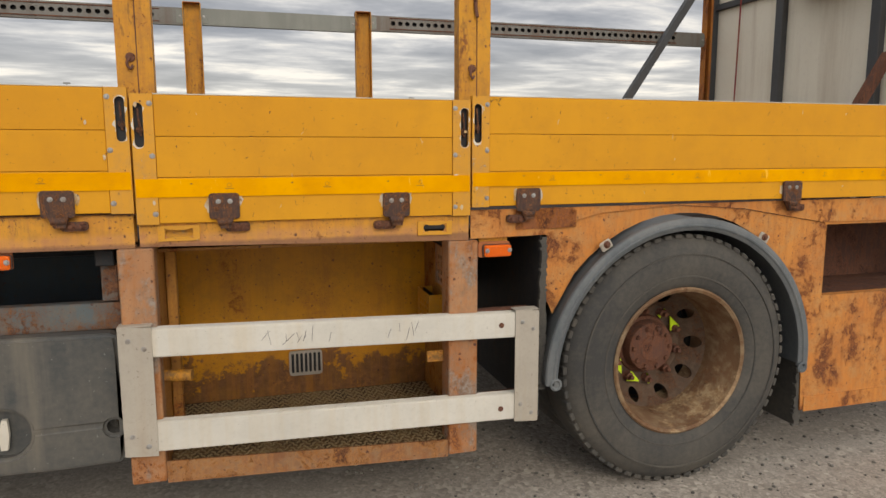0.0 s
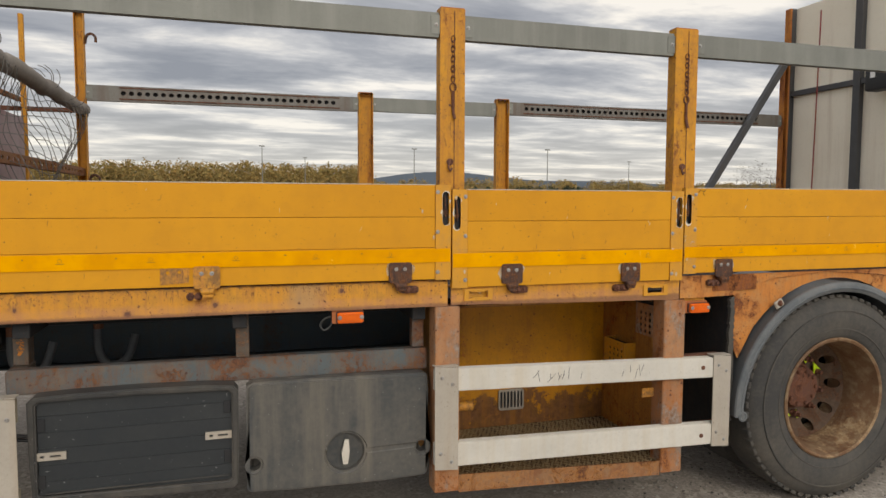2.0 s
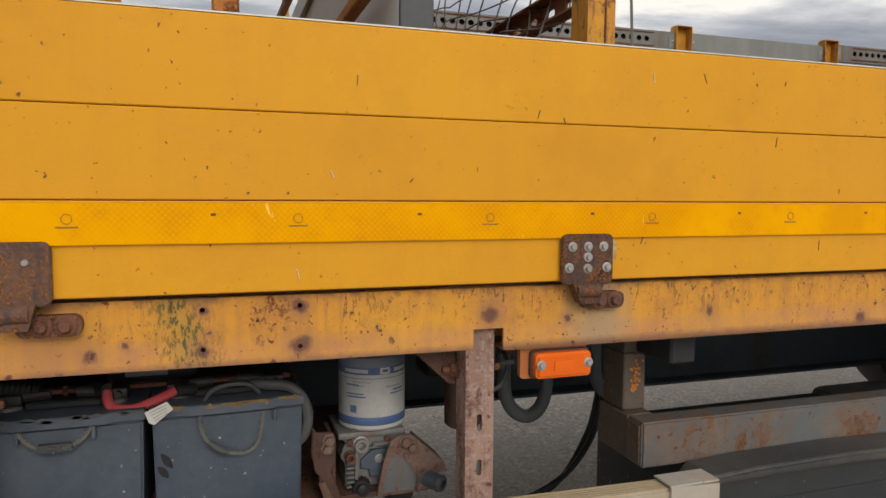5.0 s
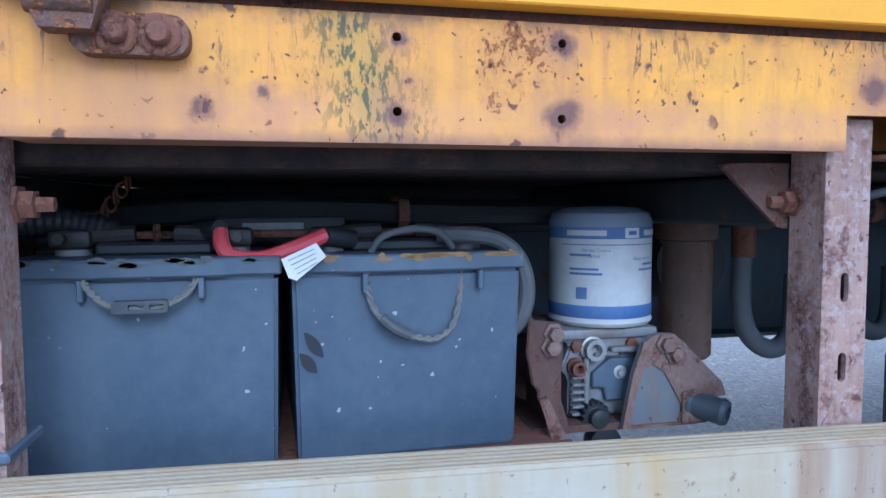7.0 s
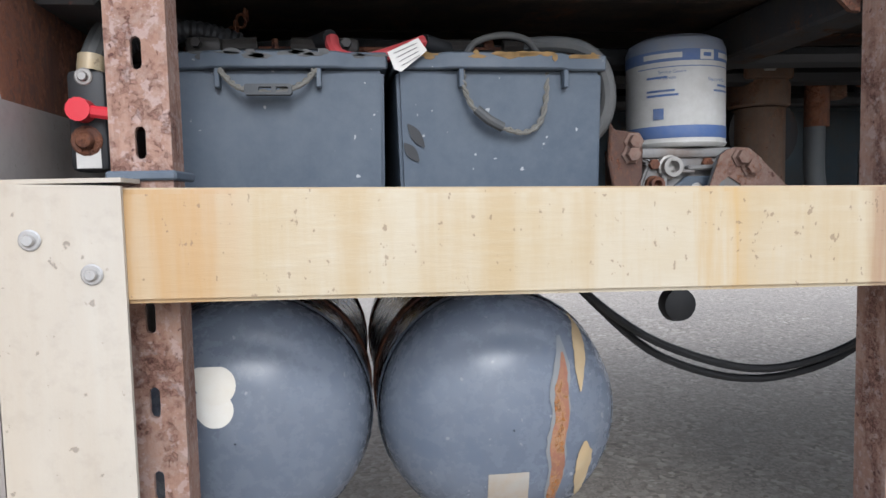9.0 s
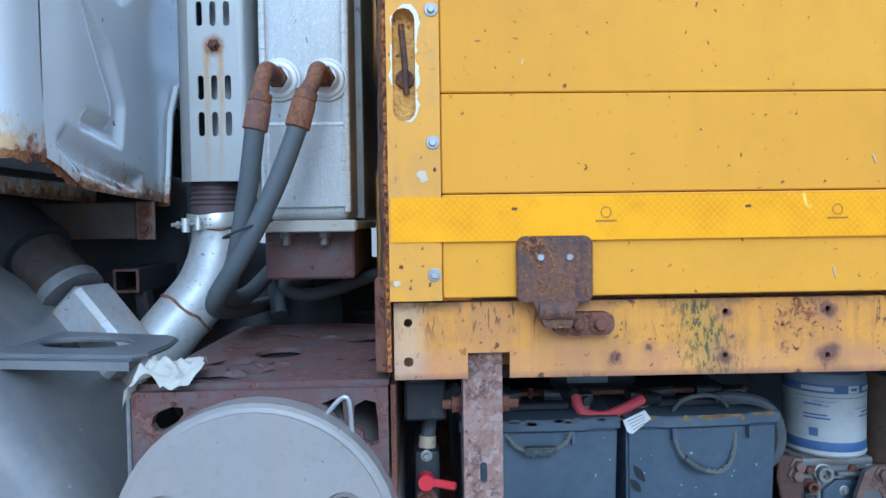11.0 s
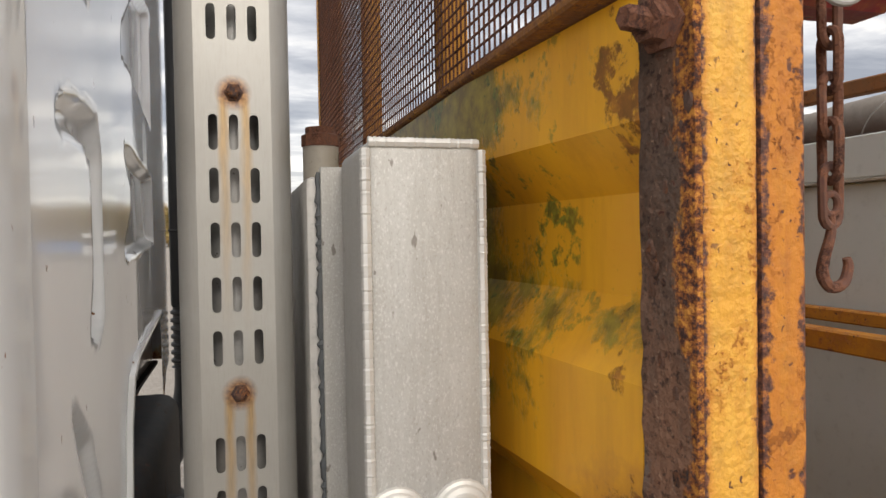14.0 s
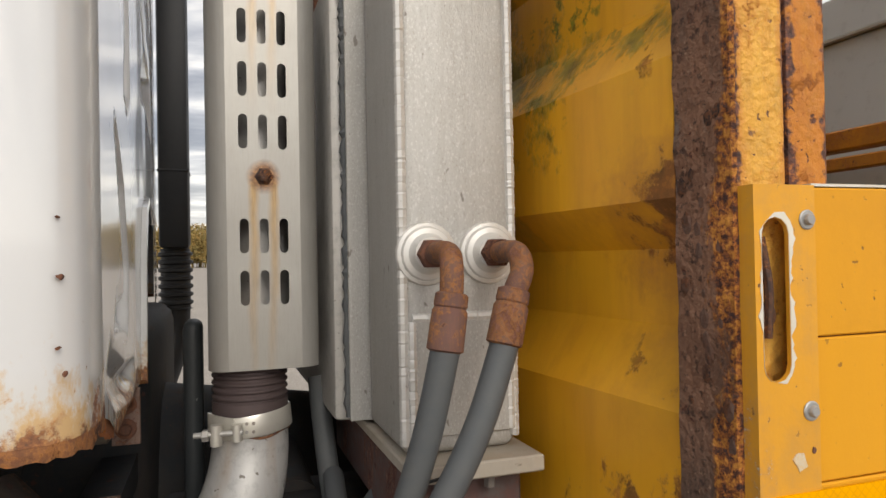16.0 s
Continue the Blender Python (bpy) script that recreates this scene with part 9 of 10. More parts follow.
for k in range(110):
    z = rnd.uniform(1.25, 2.75)
    y = rnd.uniform(2.632, 2.686)
    s = rnd.uniform(0.003, 0.009)
    bmesh.ops.create_icosphere(bm, subdivisions=1, radius=s, matrix=Matrix.Translation((-3.4695 - (y - 2.6255) * 0.17, y, z)) @ Matrix.Diagonal((0.22, 1, 1.5, 1)))
tagged(part("rust_scale", bm, M["flake"], hb, smooth=0), kind="stuff")

# hydraulic tank
ht = thing("hydraulic_tank", (-3.62, 3.1, 1.29), "weathered welded aluminium hydraulic oil tank", "tank")
bm = bmesh.new()
add_box(bm, -3.694, -3.547, 2.925, 3.115, 1.296, 1.985, 0.015, 4)
body = part("front_box", bm, M["tank_alu"], ht)
part("flange", add_box(bmesh.new(), -3.722, -3.535, 3.117, 3.124, 1.300, 1.972, 0.001), M["tank_alu"], ht)
part("flange", add_box(bmesh.new(), -3.722, -3.535, 3.130, 3.137, 1.300, 1.972, 0.001), M["tank_alu"], ht)
part("gasket", add_box(bmesh.new(), -3.718, -3.539, 3.1245, 3.1295, 1.304, 1.968), M["black"], ht)
part("rear_box", add_box(bmesh.new(), -3.742, -3.547, 3.138, 4.30, 1.296, 1.960, 0.010, 2), M["tank_side"], ht)
bm = bmesh.new()
rnd = random.Random(6)
pth = [(-3.7225 + rnd.uniform(-0.0015, 0.0015), 3.127, 1.305 + k * 0.0068) for k in range(98)]
add_tube(bm, pth, [0.0055 + rnd.uniform(-0.0015, 0.0022) for _ in pth], 8)
part("sealing_bead", bm, M["hose"], ht, "dark lumpy sealing bead")
fc = part("filler_neck", add_cyl(bmesh.new(), (-3.655, 3.70, 1.960), (-3.655, 3.70, 2.075), 0.040, 24), M["alu_plate"], ht)
part("filler_cap", add_lathe(bmesh.new(), [(0.043, 2.075), (0.043, 2.10), (0.034, 2.104), (0.034, 2.118), (0.001, 2.12)], (-3.655, 3.70, 0), (0, 0, 1), 10, caps=False), M["rust"], fc, "rust-brown filler cap")


def weld(pts, r=0.0068, pitch=0.0055):
    """A bead of overlapping ripples along a straight run."""
    bm = bmesh.new()
    a, b = Vector(pts[0]), Vector(pts[1])
    n = max(3, int((b - a).length / pitch) * 2)
    path = [a + (b - a) * k / n for k in range(n + 1)]
    add_tube(bm, path, [r * ((1.0 if k % 2 else 0.87) + 0.10 * noise.noise(Vector((k * 0.37, a.x * 50, a.z)))) for k in range(n + 1)], 8)
    return bm


for p, q in (((-3.6925, 2.9275, 1.31), (-3.6915, 2.9275, 1.975)), ((-3.688, 2.9275, 1.982), (-3.553, 2.9275, 1.982)), ((-3.5495, 2.9275, 1.31), (-3.5495, 2.9275, 1.975)),
             ((-3.682, 2.9245, 1.462), (-3.553, 2.9245, 1.462)), ((-3.682, 2.9245, 1.320), (-3.682, 2.9245, 1.458)), ((-3.556, 2.9245, 1.320), (-3.556, 2.9245, 1.458))):
    part("weld_bead", weld((p, q)), M["weld"], body)
part("repair_plate", add_box(bmesh.new(), -3.680, -3.558, 2.9195, 2.9248, 1.318, 1.460, 0.002), M["tank_alu"], body)
bm = bmesh.new()
add_box(bm, -3.700, -3.530, 2.885, 3.42, 1.2790, 1.2945, 0.002)
part("base_plate", bm, M["alu_plate"], ht)
for z in (1.292,):
    part("base_lip", add_box(bmesh.new(), -3.690, -3.532, 2.8785, 2.8845, 1.276, 1.296, 0.002), M["alu_plate"], ht)
stand = part("stand", add_box(bmesh.new(), -3.696, -3.540, 2.93, 3.40, 1.192, 1.2785, 0.004), M["scale_red"], ht, "scaly rusted steel stand")
for x in (-3.655, -3.590):
    bm = bmesh.new()
    add_lathe(bm, [(0.012, 0), (0.012, 0.012), (0.007, 0.013), (0.007, 0.025)], (x, 2.915, 1.2785), (0, 0, -1), 6)
    part("bolt", bm, M["cast"], stand)
for x in (-3.663, -3.582):
    bm = bmesh.new()
    add_lathe(bm, [(0.033, 0), (0.035, 0.004), (0.031, 0.010), (0.025, 0.012), (0.020, 0.020), (0.0195, 0.022)], (x, 2.925, 1.540), (0, -1, 0), 28)
    boss = part("welded_boss", bm, M["weld"], body, "ring-welded boss")
    ring = [(x + 0.0335 * math.cos(k * math.tau / 44), 2.9235, 1.540 + 0.0335 * math.sin(k * math.tau / 44)) for k in range(44)]
    part("ring_weld", add_tube(bmesh.new(), ring, [0.0056 if k % 2 else 0.0048 for k in range(44)], 8, closed=True), M["weld"], boss)


def hydraulic_hose(x, path, label):
    t = thing("hydraulic_hose", (x, 2.86, 1.15), label, "hose", "hydraulic hoses")
    bm = bmesh.new()
    add_lathe(bm, [(0.0185, 0.020), (0.0185, 0.036), (0.0150, 0.038)], (x, 2.925, 1.540), (0, -1, 0), 6)
    part("nut", bm, M["rust"], t)
    e = Vector(path[0])
    elbow = smooth_path([(x, 2.89, 1.540), (x - 0.001, 2.850, 1.541), (x - 0.003, 2.826, 1.535), (x - 0.006, 2.814, 1.517), tuple(e)], 6)
    part("elbow", add_tube(bmesh.new(), elbow, 0.0130, 14), M["rust_red"], t, "red-brown rusted elbow")
    d = (Vector(path[1]) - e).normalized()
    bm = bmesh.new()
    add_tube(bm, [e - d * 0.006, e - d * 0.004, e + d * 0.008, e + d * 0.010, e + d * 0.014, e + d * 0.054, e + d * 0.056], [0.0150, 0.0178, 0.0182, 0.0168, 0.0192, 0.0198, 0.0165], 18)
    part("ferrule", bm, M["rust_red"], t)
    part("hose", add_tube(bmesh.new(), smooth_path([tuple(e + d * 0.030)] + list(path[1:]), 8), 0.0158, 16), M["hose"], t, "grey-black rubber hose")
    return t


hydraulic_hose(-3.663, [(-3.671, 2.811, 1.492), (-3.681, 2.808, 1.435), (-3.699, 2.824, 1.340), (-3.724, 2.850, 1.245), (-3.750, 2.885, 1.188), (-3.762, 2.93, 1.162), (-3.752, 3.03, 1.158), (-3.735, 3.20, 1.20)], "grey hydraulic hose with a rusted elbow fitting")
hydraulic_hose(-3.582, [(-3.600, 2.811, 1.494), (-3.616, 2.806, 1.435), (-3.652, 2.803, 1.345), (-3.706, 2.815, 1.245), (-3.756, 2.850, 1.178), (-3.776, 2.90, 1.148), (-3.774, 2.98, 1.133), (-3.768, 3.10, 1.122), (-3.765, 3.30, 1.11)], "grey hydraulic hose with a rusted elbow fitting")
zt = thing("cable_tie", (-3.70, 2.82, 1.25), "black cable tie round two hydraulic hoses", "cable tie")
bm = bmesh.new()
add_tube(bm, [(-3.699 + 0.0385 * math.cos(a * math.tau / 20), 2.824 + 0.0345 * math.sin(a * math.tau / 20), 1.283 + 0.014 * math.cos(a * math.tau / 20)) for a in range(20)], 0.002, 6, closed=True)
part("strap", bm, M["black"], zt)

# exhaust stack
ES, EY = -3.8375, 3.140
ex = thing("exhaust_stack", (ES, 3.2, 1.02), "stainless slotted exhaust heat shield with rust streaks", "exhaust")
PX = -3.857     # the pipe under the shield
zrows = [1.497, 1.571, 1.720, 1.795, 1.871, 1.947, 2.021, 2.173, 2.249, 2.325, 2.401, 2.477, 2.62, 2.70]
bm = bmesh.new()
holes = [slot(ES + dx, z, 0.0125, 0.050, 5) for z in zrows for dx in (-0.0275, 0, 0.0275)]
add_prism(bm, rect(ES - 0.051, ES + 0.051, 1.380, 2.95), "xz", EY, EY + 0.003, holes)
shield = part("shield_face", bm, M["steel_shield"], ex)
for s in (-1, 1):
    out = [(0.051, 0.0), (0.060, 0.002), (0.068, 0.006), (0.074, 0.013), (0.078, 0.022), (0.0785, 0.034), (0.0785, 0.120)]
    inn = [(a - 0.003, b + 0.002) for a, b in out]
    inn[0] = (0.051, 0.003)
    bm = bmesh.new()
    add_prism(bm, [(ES + s * a, EY + b) for a, b in out] + [(ES + s * a, EY + b) for a, b in reversed(inn)], "xy", 1.380, 2.95)
    part("shield_side", bm, M["steel_shield"], ex)
for z in (1.656, 2.076, 2.545):
    bm = bmesh.new()
    add_lathe(bm, [(0.013, 0), (0.013, 0.003), (0.009, 0.004), (0.009, 0.010), (0.006, 0.012)], (ES + 0.001, EY, z), (0, -1, 0), 6)
    part("bolt", bm, M["rust_hinge"], shield, "rusted bolt")
part("inner_pipe", add_cyl(bmesh.new(), (ES - 0.001, 3.222, 1.40), (ES - 0.001, 3.222, 2.95), 0.043, 28), M["pipe"], ex)
# dark sheet that gives the slots their shaded interior
part("shield_back", add_box(bmesh.new(), ES - 0.074, ES + 0.074, 3.275, 3.278, 1.39, 2.95), M["dark_frame"], ex)
bm = bmesh.new()
path = [(PX, 3.21, 1.415 - k * 0.0026) for k in range(34)]
add_tube(bm, path, [0.0525 + (0.0030 if (k // 2) % 2 else 0) for k in range(34)], 32)
add_tube(bm, [(PX, 3.21, 1.329), (PX, 3.21, 1.30)], 0.0555, 32)
part("flex_section", bm, M["flex"], ex, "dark ribbed flexible section")
tilt = Vector((-0.10, 0.02, 1)).normalized()
bm = bmesh.new()
add_lathe(bm, [(0.0570, -0.015), (0.0595, -0.0155), (0.0605, -0.013), (0.0605, 0.013), (0.0595, 0.0155), (0.0570, 0.015)], (PX, 3.21, 1.297), tilt, 48, caps=False)
cl = part("clamp_band", bm, M["bright"], ex, "bright steel band clamp")
bm = bmesh.new()
for k in range(9):
    a = radians(198 + k * 5.5)
    p = Vector((PX + 0.0622 * math.cos(a), 3.21 + 0.0622 * math.sin(a), 1.297 - 0.0062 * math.cos(a)))
    add_box(bm, p.x - 0.0042, p.x + 0.0042, p.y - 0.0012, p.y + 0.0012, p.z - 0.012, p.z + 0.012, turn=Matrix.Rotation(a + math.pi / 2, 4, 'Z'))
part("lug_strap", bm, M["bright"], cl)
part("trunnion", add_cyl(bmesh.new(), (PX - 0.050, 3.152, 1.276), (PX - 0.050, 3.152, 1.305), 0.0085, 16), M["bright"], cl)
part("trunnion", add_cyl(bmesh.new(), (PX - 0.022, 3.146, 1.281), (PX - 0.022, 3.146, 1.305), 0.0075, 16), M["bright"], cl)
part("clamp_screw", add_cyl(bmesh.new(), (PX - 0.080, 3.156, 1.2915), (PX - 0.014, 3.143, 1.294), 0.0042, 10), M["zinc"], cl)
bm = bmesh.new()
add_lathe(bm, [(0.0085, 0), (0.0085, 0.008), (0.005, 0.0095)], (PX - 0.060, 3.151, 1.2915), (-1, 0.18, 0), 6)
part("nut", bm, M["zinc"], cl)
for k in range(4):
    a = radians(262 + (k // 2) * 9)
    bm = bmesh.new()
    add_lathe(bm, [(0.0026, 0), (0.002, 0.0014)], (PX + 0.0605 * math.cos(a), 3.21 + 0.0605 * math.sin(a), 1.297 + (0.006 if k % 2 else -0.006)), (math.cos(a), math.sin(a), 0), 8)
    part("spot_weld", bm, M["zinc"], cl)
elb = smooth_path([(PX, 3.21, 1.300), (PX - 0.001, 3.21, 1.250), (PX - 0.010, 3.20, 1.200), (PX - 0.030, 3.19, 1.150), (PX - 0.060, 3.17, 1.107), (PX - 0.094, 3.15, 1.062), (PX - 0.118, 3.13, 1.020), (PX - 0.130, 3.12, 0.96)], 6)
part("elbow_pipe", add_tube(bmesh.new(), elb, [0.0545 + 0.006 * min(1.0, i / 20) for i in range(len(elb))], 32), M["pipe"], ex, "aluminised elbow with a seam weld")
for at, r, w in ((24, 0.0612, 0.0040), (2, 0.0555, 0.0025)):
    c = elb[at]
    d = (elb[at + 1] - elb[at - 1]).normalized()
    q_ = d.to_track_quat('Z', 'Y').to_matrix()
    ring = [c + q_ @ Vector(((r + 0.0012 * noise.noise(Vector((k * 0.9, at, 0)))) * math.cos(k * math.tau / 60), (r + 0.0012 * noise.noise(Vector((k * 0.9, at, 5)))) * math.sin(k * math.tau / 60), 0.0025 * math.sin(k * 0.5))) for k in range(60)]
    part("seam", add_tube(bmesh.new(), ring, [w * (0.7 + 0.4 * abs(noise.noise(Vector((k * 1.7, at, 9))))) for k in range(60)], 6, closed=True), M["rust_red"], ex, "rusty weld seam")

# rusted carrier over the silencer, with its sawn openings
sc = thing("silencer_carrier", (-3.64, 2.9, 0.75), "flaking red-brown steel carrier over the silencer", "bracket")
top = [(-3.815, 2.655), (-3.470, 2.655), (-3.468, 3.16), (-3.60, 3.20), (-3.80, 3.18)]
hole = [(-3.662 + 0.040 * math.cos(k * math.tau / 14), 2.868 + 0.046 * math.sin(k * math.tau / 14)) for k in range(14)]
bm = bmesh.new()
add_prism(bm, top, "xy", 1.066, 1.074, [hole, disc(-3.552, 2.80, 0.008, 8), disc(-3.755, 2.90, 0.010, 8)])
part("top_plate", bm, M["scale_red"], sc, "flaking red-brown top plate with an oval hole")
rnd = random.Random(21)
bm = bmesh.new()
for k in range(30):
    x, y = rnd.uniform(-3.78, -3.49), rnd.uniform(2.67, 3.05)
    if abs(x + 3.662) < 0.07 and abs(y - 2.868) < 0.08:
        continue
    r, turn, lift = rnd.uniform(0.010, 0.034), rnd.uniform(0, math.tau), rnd.uniform(0.002, 0.008)
    low, high = [], []
    for q in range(11):
        a = q * math.tau / 11
        s = r * rnd.uniform(0.65, 1.2)
        px, py = x + s * math.cos(a), y + 0.75 * s * math.sin(a)
        up = lift * max(0.0, math.cos(a - turn)) ** 2
        low.append(bm.verts.new((px, py, 1.0743 + up)))
        high.append(bm.verts.new((px, py, 1.0757 + up)))
    mid, mid2 = bm.verts.new((x, y, 1.0757)), bm.verts.new((x, y, 1.0743))
    for q in range(11):
        p = (q + 1) % 11
        bm.faces.new((high[q], high[p], mid))
        bm.faces.new((low[p], low[q], mid2))
        bm.faces.new((low[q], low[p], high[p], high[q]))
tagged(part("rust_scale", bm, M["scale_red"], sc, smooth=0), kind="stuff")
# added black plate, paints the shade seen down the oval hole
part("lower_web", add_box(bmesh.new(), -3.74, -3.58, 2.80, 2.94, 1.0595, 1.0625), M["black"], sc)
front = [(-3.815, 0.90), (-3.797, 0.965), (-3.760, 1.015), (-3.700, 1.048), (-3.640, 1.058), (-3.575, 1.046), (-3.520, 1.010), (-3.490, 0.970), (-3.471, 0.90), (-3.471, 1.066), (-3.815, 1.066)]
bm = bmesh.new()
holes = [[(-3.790, 1.022), (-3.786, 1.034), (-3.777, 1.041), (-3.762, 1.046), (-3.747, 1.045), (-3.746, 1.036), (-3.756, 1.024), (-3.775, 1.013), (-3.785, 1.013)],
         [(-3.517, 1.042), (-3.502, 1.050), (-3.488, 1.046), (-3.485, 1.020), (-3.484, 0.990), (-3.494, 0.986), (-3.504, 0.993), (-3.506, 1.005), (-3.519, 1.015)],
         [(-3.562, 1.046), (-3.540, 1.054), (-3.533, 1.050), (-3.530, 1.018), (-3.536, 1.021), (-3.549, 1.038)]]
add_prism(bm, front, "xz", 2.640, 2.6545, holes)
part("front_flange", bm, M["scale_red"], sc)
bm = bmesh.new()
add_prism(bm, [(2.655, 0.45), (2.655, 1.066), (3.16, 1.066), (3.16, 0.93), (2.78, 0.88), (2.72, 0.45)], "yz", -3.468, -3.461)
part("side_plate", bm, M["rust"], sc)
bm = bmesh.new()
add_tube(bm, smooth_path([(-3.558, 2.637, 1.028), (-3.536, 2.636, 1.052), (-3.526, 2.636, 1.054), (-3.522, 2.636, 1.040), (-3.520, 2.636, 1.005)], 4), 0.0035, 8)
part("bent_rod", bm, M["zinc"], sc)
part("edge_rod", add_cyl(bmesh.new(), (-3.822, 2.648, 0.70), (-3.822, 2.648, 1.06), 0.0035, 8), M["cast"], sc)

sil = thing("silencer", (-3.645, 2.9, 0.30), "dull silver silencer end with pressed bolt wells", "silencer")
pl = []
for k in range(25):
    a = math.pi * k / 24
    pl.append((-3.6455 + 0.188 * math.cos(a), 0.870 + 0.188 * math.sin(a)))
pl += [(-3.8335, 0.52), (-3.81, 0.42), (-3.74, 0.36), (-3.55, 0.36), (-3.48, 0.42), (-3.4575, 0.52)]
bm = bmesh.new()
add_prism(bm, pl, "xz", 2.596, 3.10, [disc(-3.761, 0.915, 0.017, 16), disc(-3.529, 0.913, 0.017, 16)])
es = [e for e in bm.edges if len(e.link_faces) == 2 and e.calc_face_angle(0) > 0.9 and max(v.co.y for v in e.verts) < 2.597]
bmesh.ops.bevel(bm, geom=es, offset=0.011, segments=3, affect='EDGES')
part("end_cover", bm, M["muffler"], sil)
for x, z in ((-3.761, 0.915), (-3.529, 0.913)):
    bm = bmesh.new()
    add_lathe(bm, [(0.0185, -0.002), (0.0165, -0.006), (0.015, -0.010), (0.0005, -0.010)], (x, 2.596, z), (0, -1, 0), 24, caps=False)
    w = part("bolt_well", bm, M["muffler"], sil)
    bm = bmesh.new()
    add_lathe(bm, [(0.0075, -0.010), (0.0075, -0.005), (0.004, -0.004), (0.003, -0.007), (0.0005, -0.007)], (x, 2.596, z), (0, -1, 0), 14, caps=False)
    part("bolt", bm, M["cast"], w)
for k in range(5):
    x = -3.775 + k * 0.062
    bm = bmesh.new()
    add_prism(bm, rounded(x - 0.022, x + 0.022, 0.786, 0.818, 0.008), "xz", 2.5942, 2.5958)
    es = [e for e in bm.edges if len(e.link_faces) == 2 and e.calc_face_angle(0) > 0.9 and max(v.co.y for v in e.verts) < 2.5945]
    bmesh.ops.bevel(bm, geom=es, offset=0.0012, segments=2, affect='EDGES')
    part("pressed_bar", bm, M["muffler"], sil)

# rag on the carrier
rag = thing("cleaning_rag", (-3.775, 2.66, 1.074), "crumpled dirty white cleaning rag on the rusted carrier", "rag")
bm = bmesh.new()
N_ = 26
grid = []
for i in range(N_ + 1):
    row = []
    for j in range(N_ + 1):
        u, v = i / N_, j / N_
        x = -3.824 + 0.090 * u + 0.012 * math.sin(v * 4) + 0.010 * noise.noise(Vector((u * 3, v * 3, 9.0)))
        y = 2.632 + 0.085 * v
        w = noise.noise(Vector((u * 3.0, v * 3.0, 1.3))) * 0.016 + abs(noise.noise(Vector((u * 4, v * 4, 4.0)))) * 0.022 + noise.noise(Vector((u * 9, v * 9, 7.0))) * 0.004
        z = 1.0795 + max(-0.003, w + 0.014)
        edge = max(0.0, (2.655 - y) / 0.03)
        z -= (0.020 + 0.035 * max(0.0, 0.5 - u)) * min(1.0, edge)
        y = max(y, 2.632)
        if u < 0.12:
            z -= (0.12 - u) * 0.18
        row.append(bm.verts.new((x, y - (0.004 if edge > 0.2 else 0), z)))
    grid.append(row)
for i in range(N_):
    for j in range(N_):
        if (i + j * 1.3 > N_ * 2.05) or (i < 4 and j > N_ - 6):
            continue
        bm.faces.new((grid[i][j], grid[i + 1][j], grid[i + 1][j + 1], grid[i][j + 1]))
bmesh.ops.delete(bm, geom=[v for v in bm.verts if not v.link_faces], context='VERTS')
part("cloth", bm, M["cloth"], rag, smooth=60)

# front mudguard, its arm, the duct and the square tube
fm = thing("front_mudguard", (-4.40, 2.9, 0.5), "faded blue-black plastic front mudguard", "mudguard")
bm = bmesh.new()
prof = smooth_path([(-4.75, 0, 1.25), (-4.45, 0, 1.272), (-4.33, 0, 1.258), (-4.23, 0, 1.216), (-4.144, 0, 1.148), (-4.06, 0, 1.056), (-3.985, 0, 0.960), (-3.93, 0, 0.880), (-3.902, 0, 0.79), (-3.888, 0, 0.62), (-3.885, 0, 0.45)], 4)
rings = []
for k, p in enumerate(prof):
    d = (prof[min(k + 1, len(prof) - 1)] - prof[max(k - 1, 0)]).normalized()
    nrm = Vector((-d.z, 0, d.x))
    rings.append([bm.verts.new((p.x + nrm.x * o, y, p.z + nrm.z * o)) for o, y in ((0, 3.06), (0.002, 2.90), (0, 2.770), (-0.006, 2.738), (-0.020, 2.716), (-0.045, 2.704), (-0.085, 2.698), (-0.130, 2.700), (-0.130, 2.708), (-0.085, 2.706), (-0.048, 2.714), (-0.028, 2.726), (-0.014, 2.75), (-0.008, 3.06))])
link_tube_ring(bm, rings)
part("shell", bm, M["guard_brown"], fm, smooth=50)
bm = bmesh.new()
add_prism(bm, [(-4.16, 2.81), (-4.10, 2.792), (-3.95, 2.768), (-3.862, 2.752), (-3.842, 2.775), (-3.836, 2.85), (-3.846, 2.915), (-3.872, 2.945), (-3.96, 2.972), (-4.09, 3.015), (-4.16, 3.02)], "xy", 1.087, 1.096,
          [[(-3.985 + 0.082 * math.cos(k * math.tau / 20) + 0.004 * math.sin(k * math.tau / 20), 2.884 - 0.018 * math.cos(k * math.tau / 20) + 0.052 * math.sin(k * math.tau / 20)) for k in range(20)]])
bmesh.ops.bevel(bm, geom=[e for e in bm.edges if len(e.link_faces) == 2 and e.calc_face_angle(0) > 0.9], offset=0.003, segments=2, affect='EDGES')
part("arm", bm, M["guard_dark"], fm, "grey plastic arm with an oval slot")
bm = bmesh.new()
add_prism(bm, [(-4.13, 2.795), (-3.95, 2.764), (-3.862, 2.748), (-3.862, 2.756), (-3.95, 2.772), (-4.13, 2.803)], "xy", 1.073, 1.0865)
part("arm_lip", bm, M["guard_dark"], fm)
duct = thing("intake_duct", (-4.0, 3.1, 1.05), "dented aluminium intake duct with a dark rubber joint", "duct")
part("duct", add_beam(bmesh.new(), (-4.100, 3.08, 1.150), (-3.985, 3.05, 1.020), 0.095, 0.10, 0.010), M["pipe"], duct)
part("joint", add_cyl(bmesh.new(), (-4.19, 3.12, 1.235), (-4.110, 3.085, 1.160), 0.056, 24), M["joint_dark"], duct)
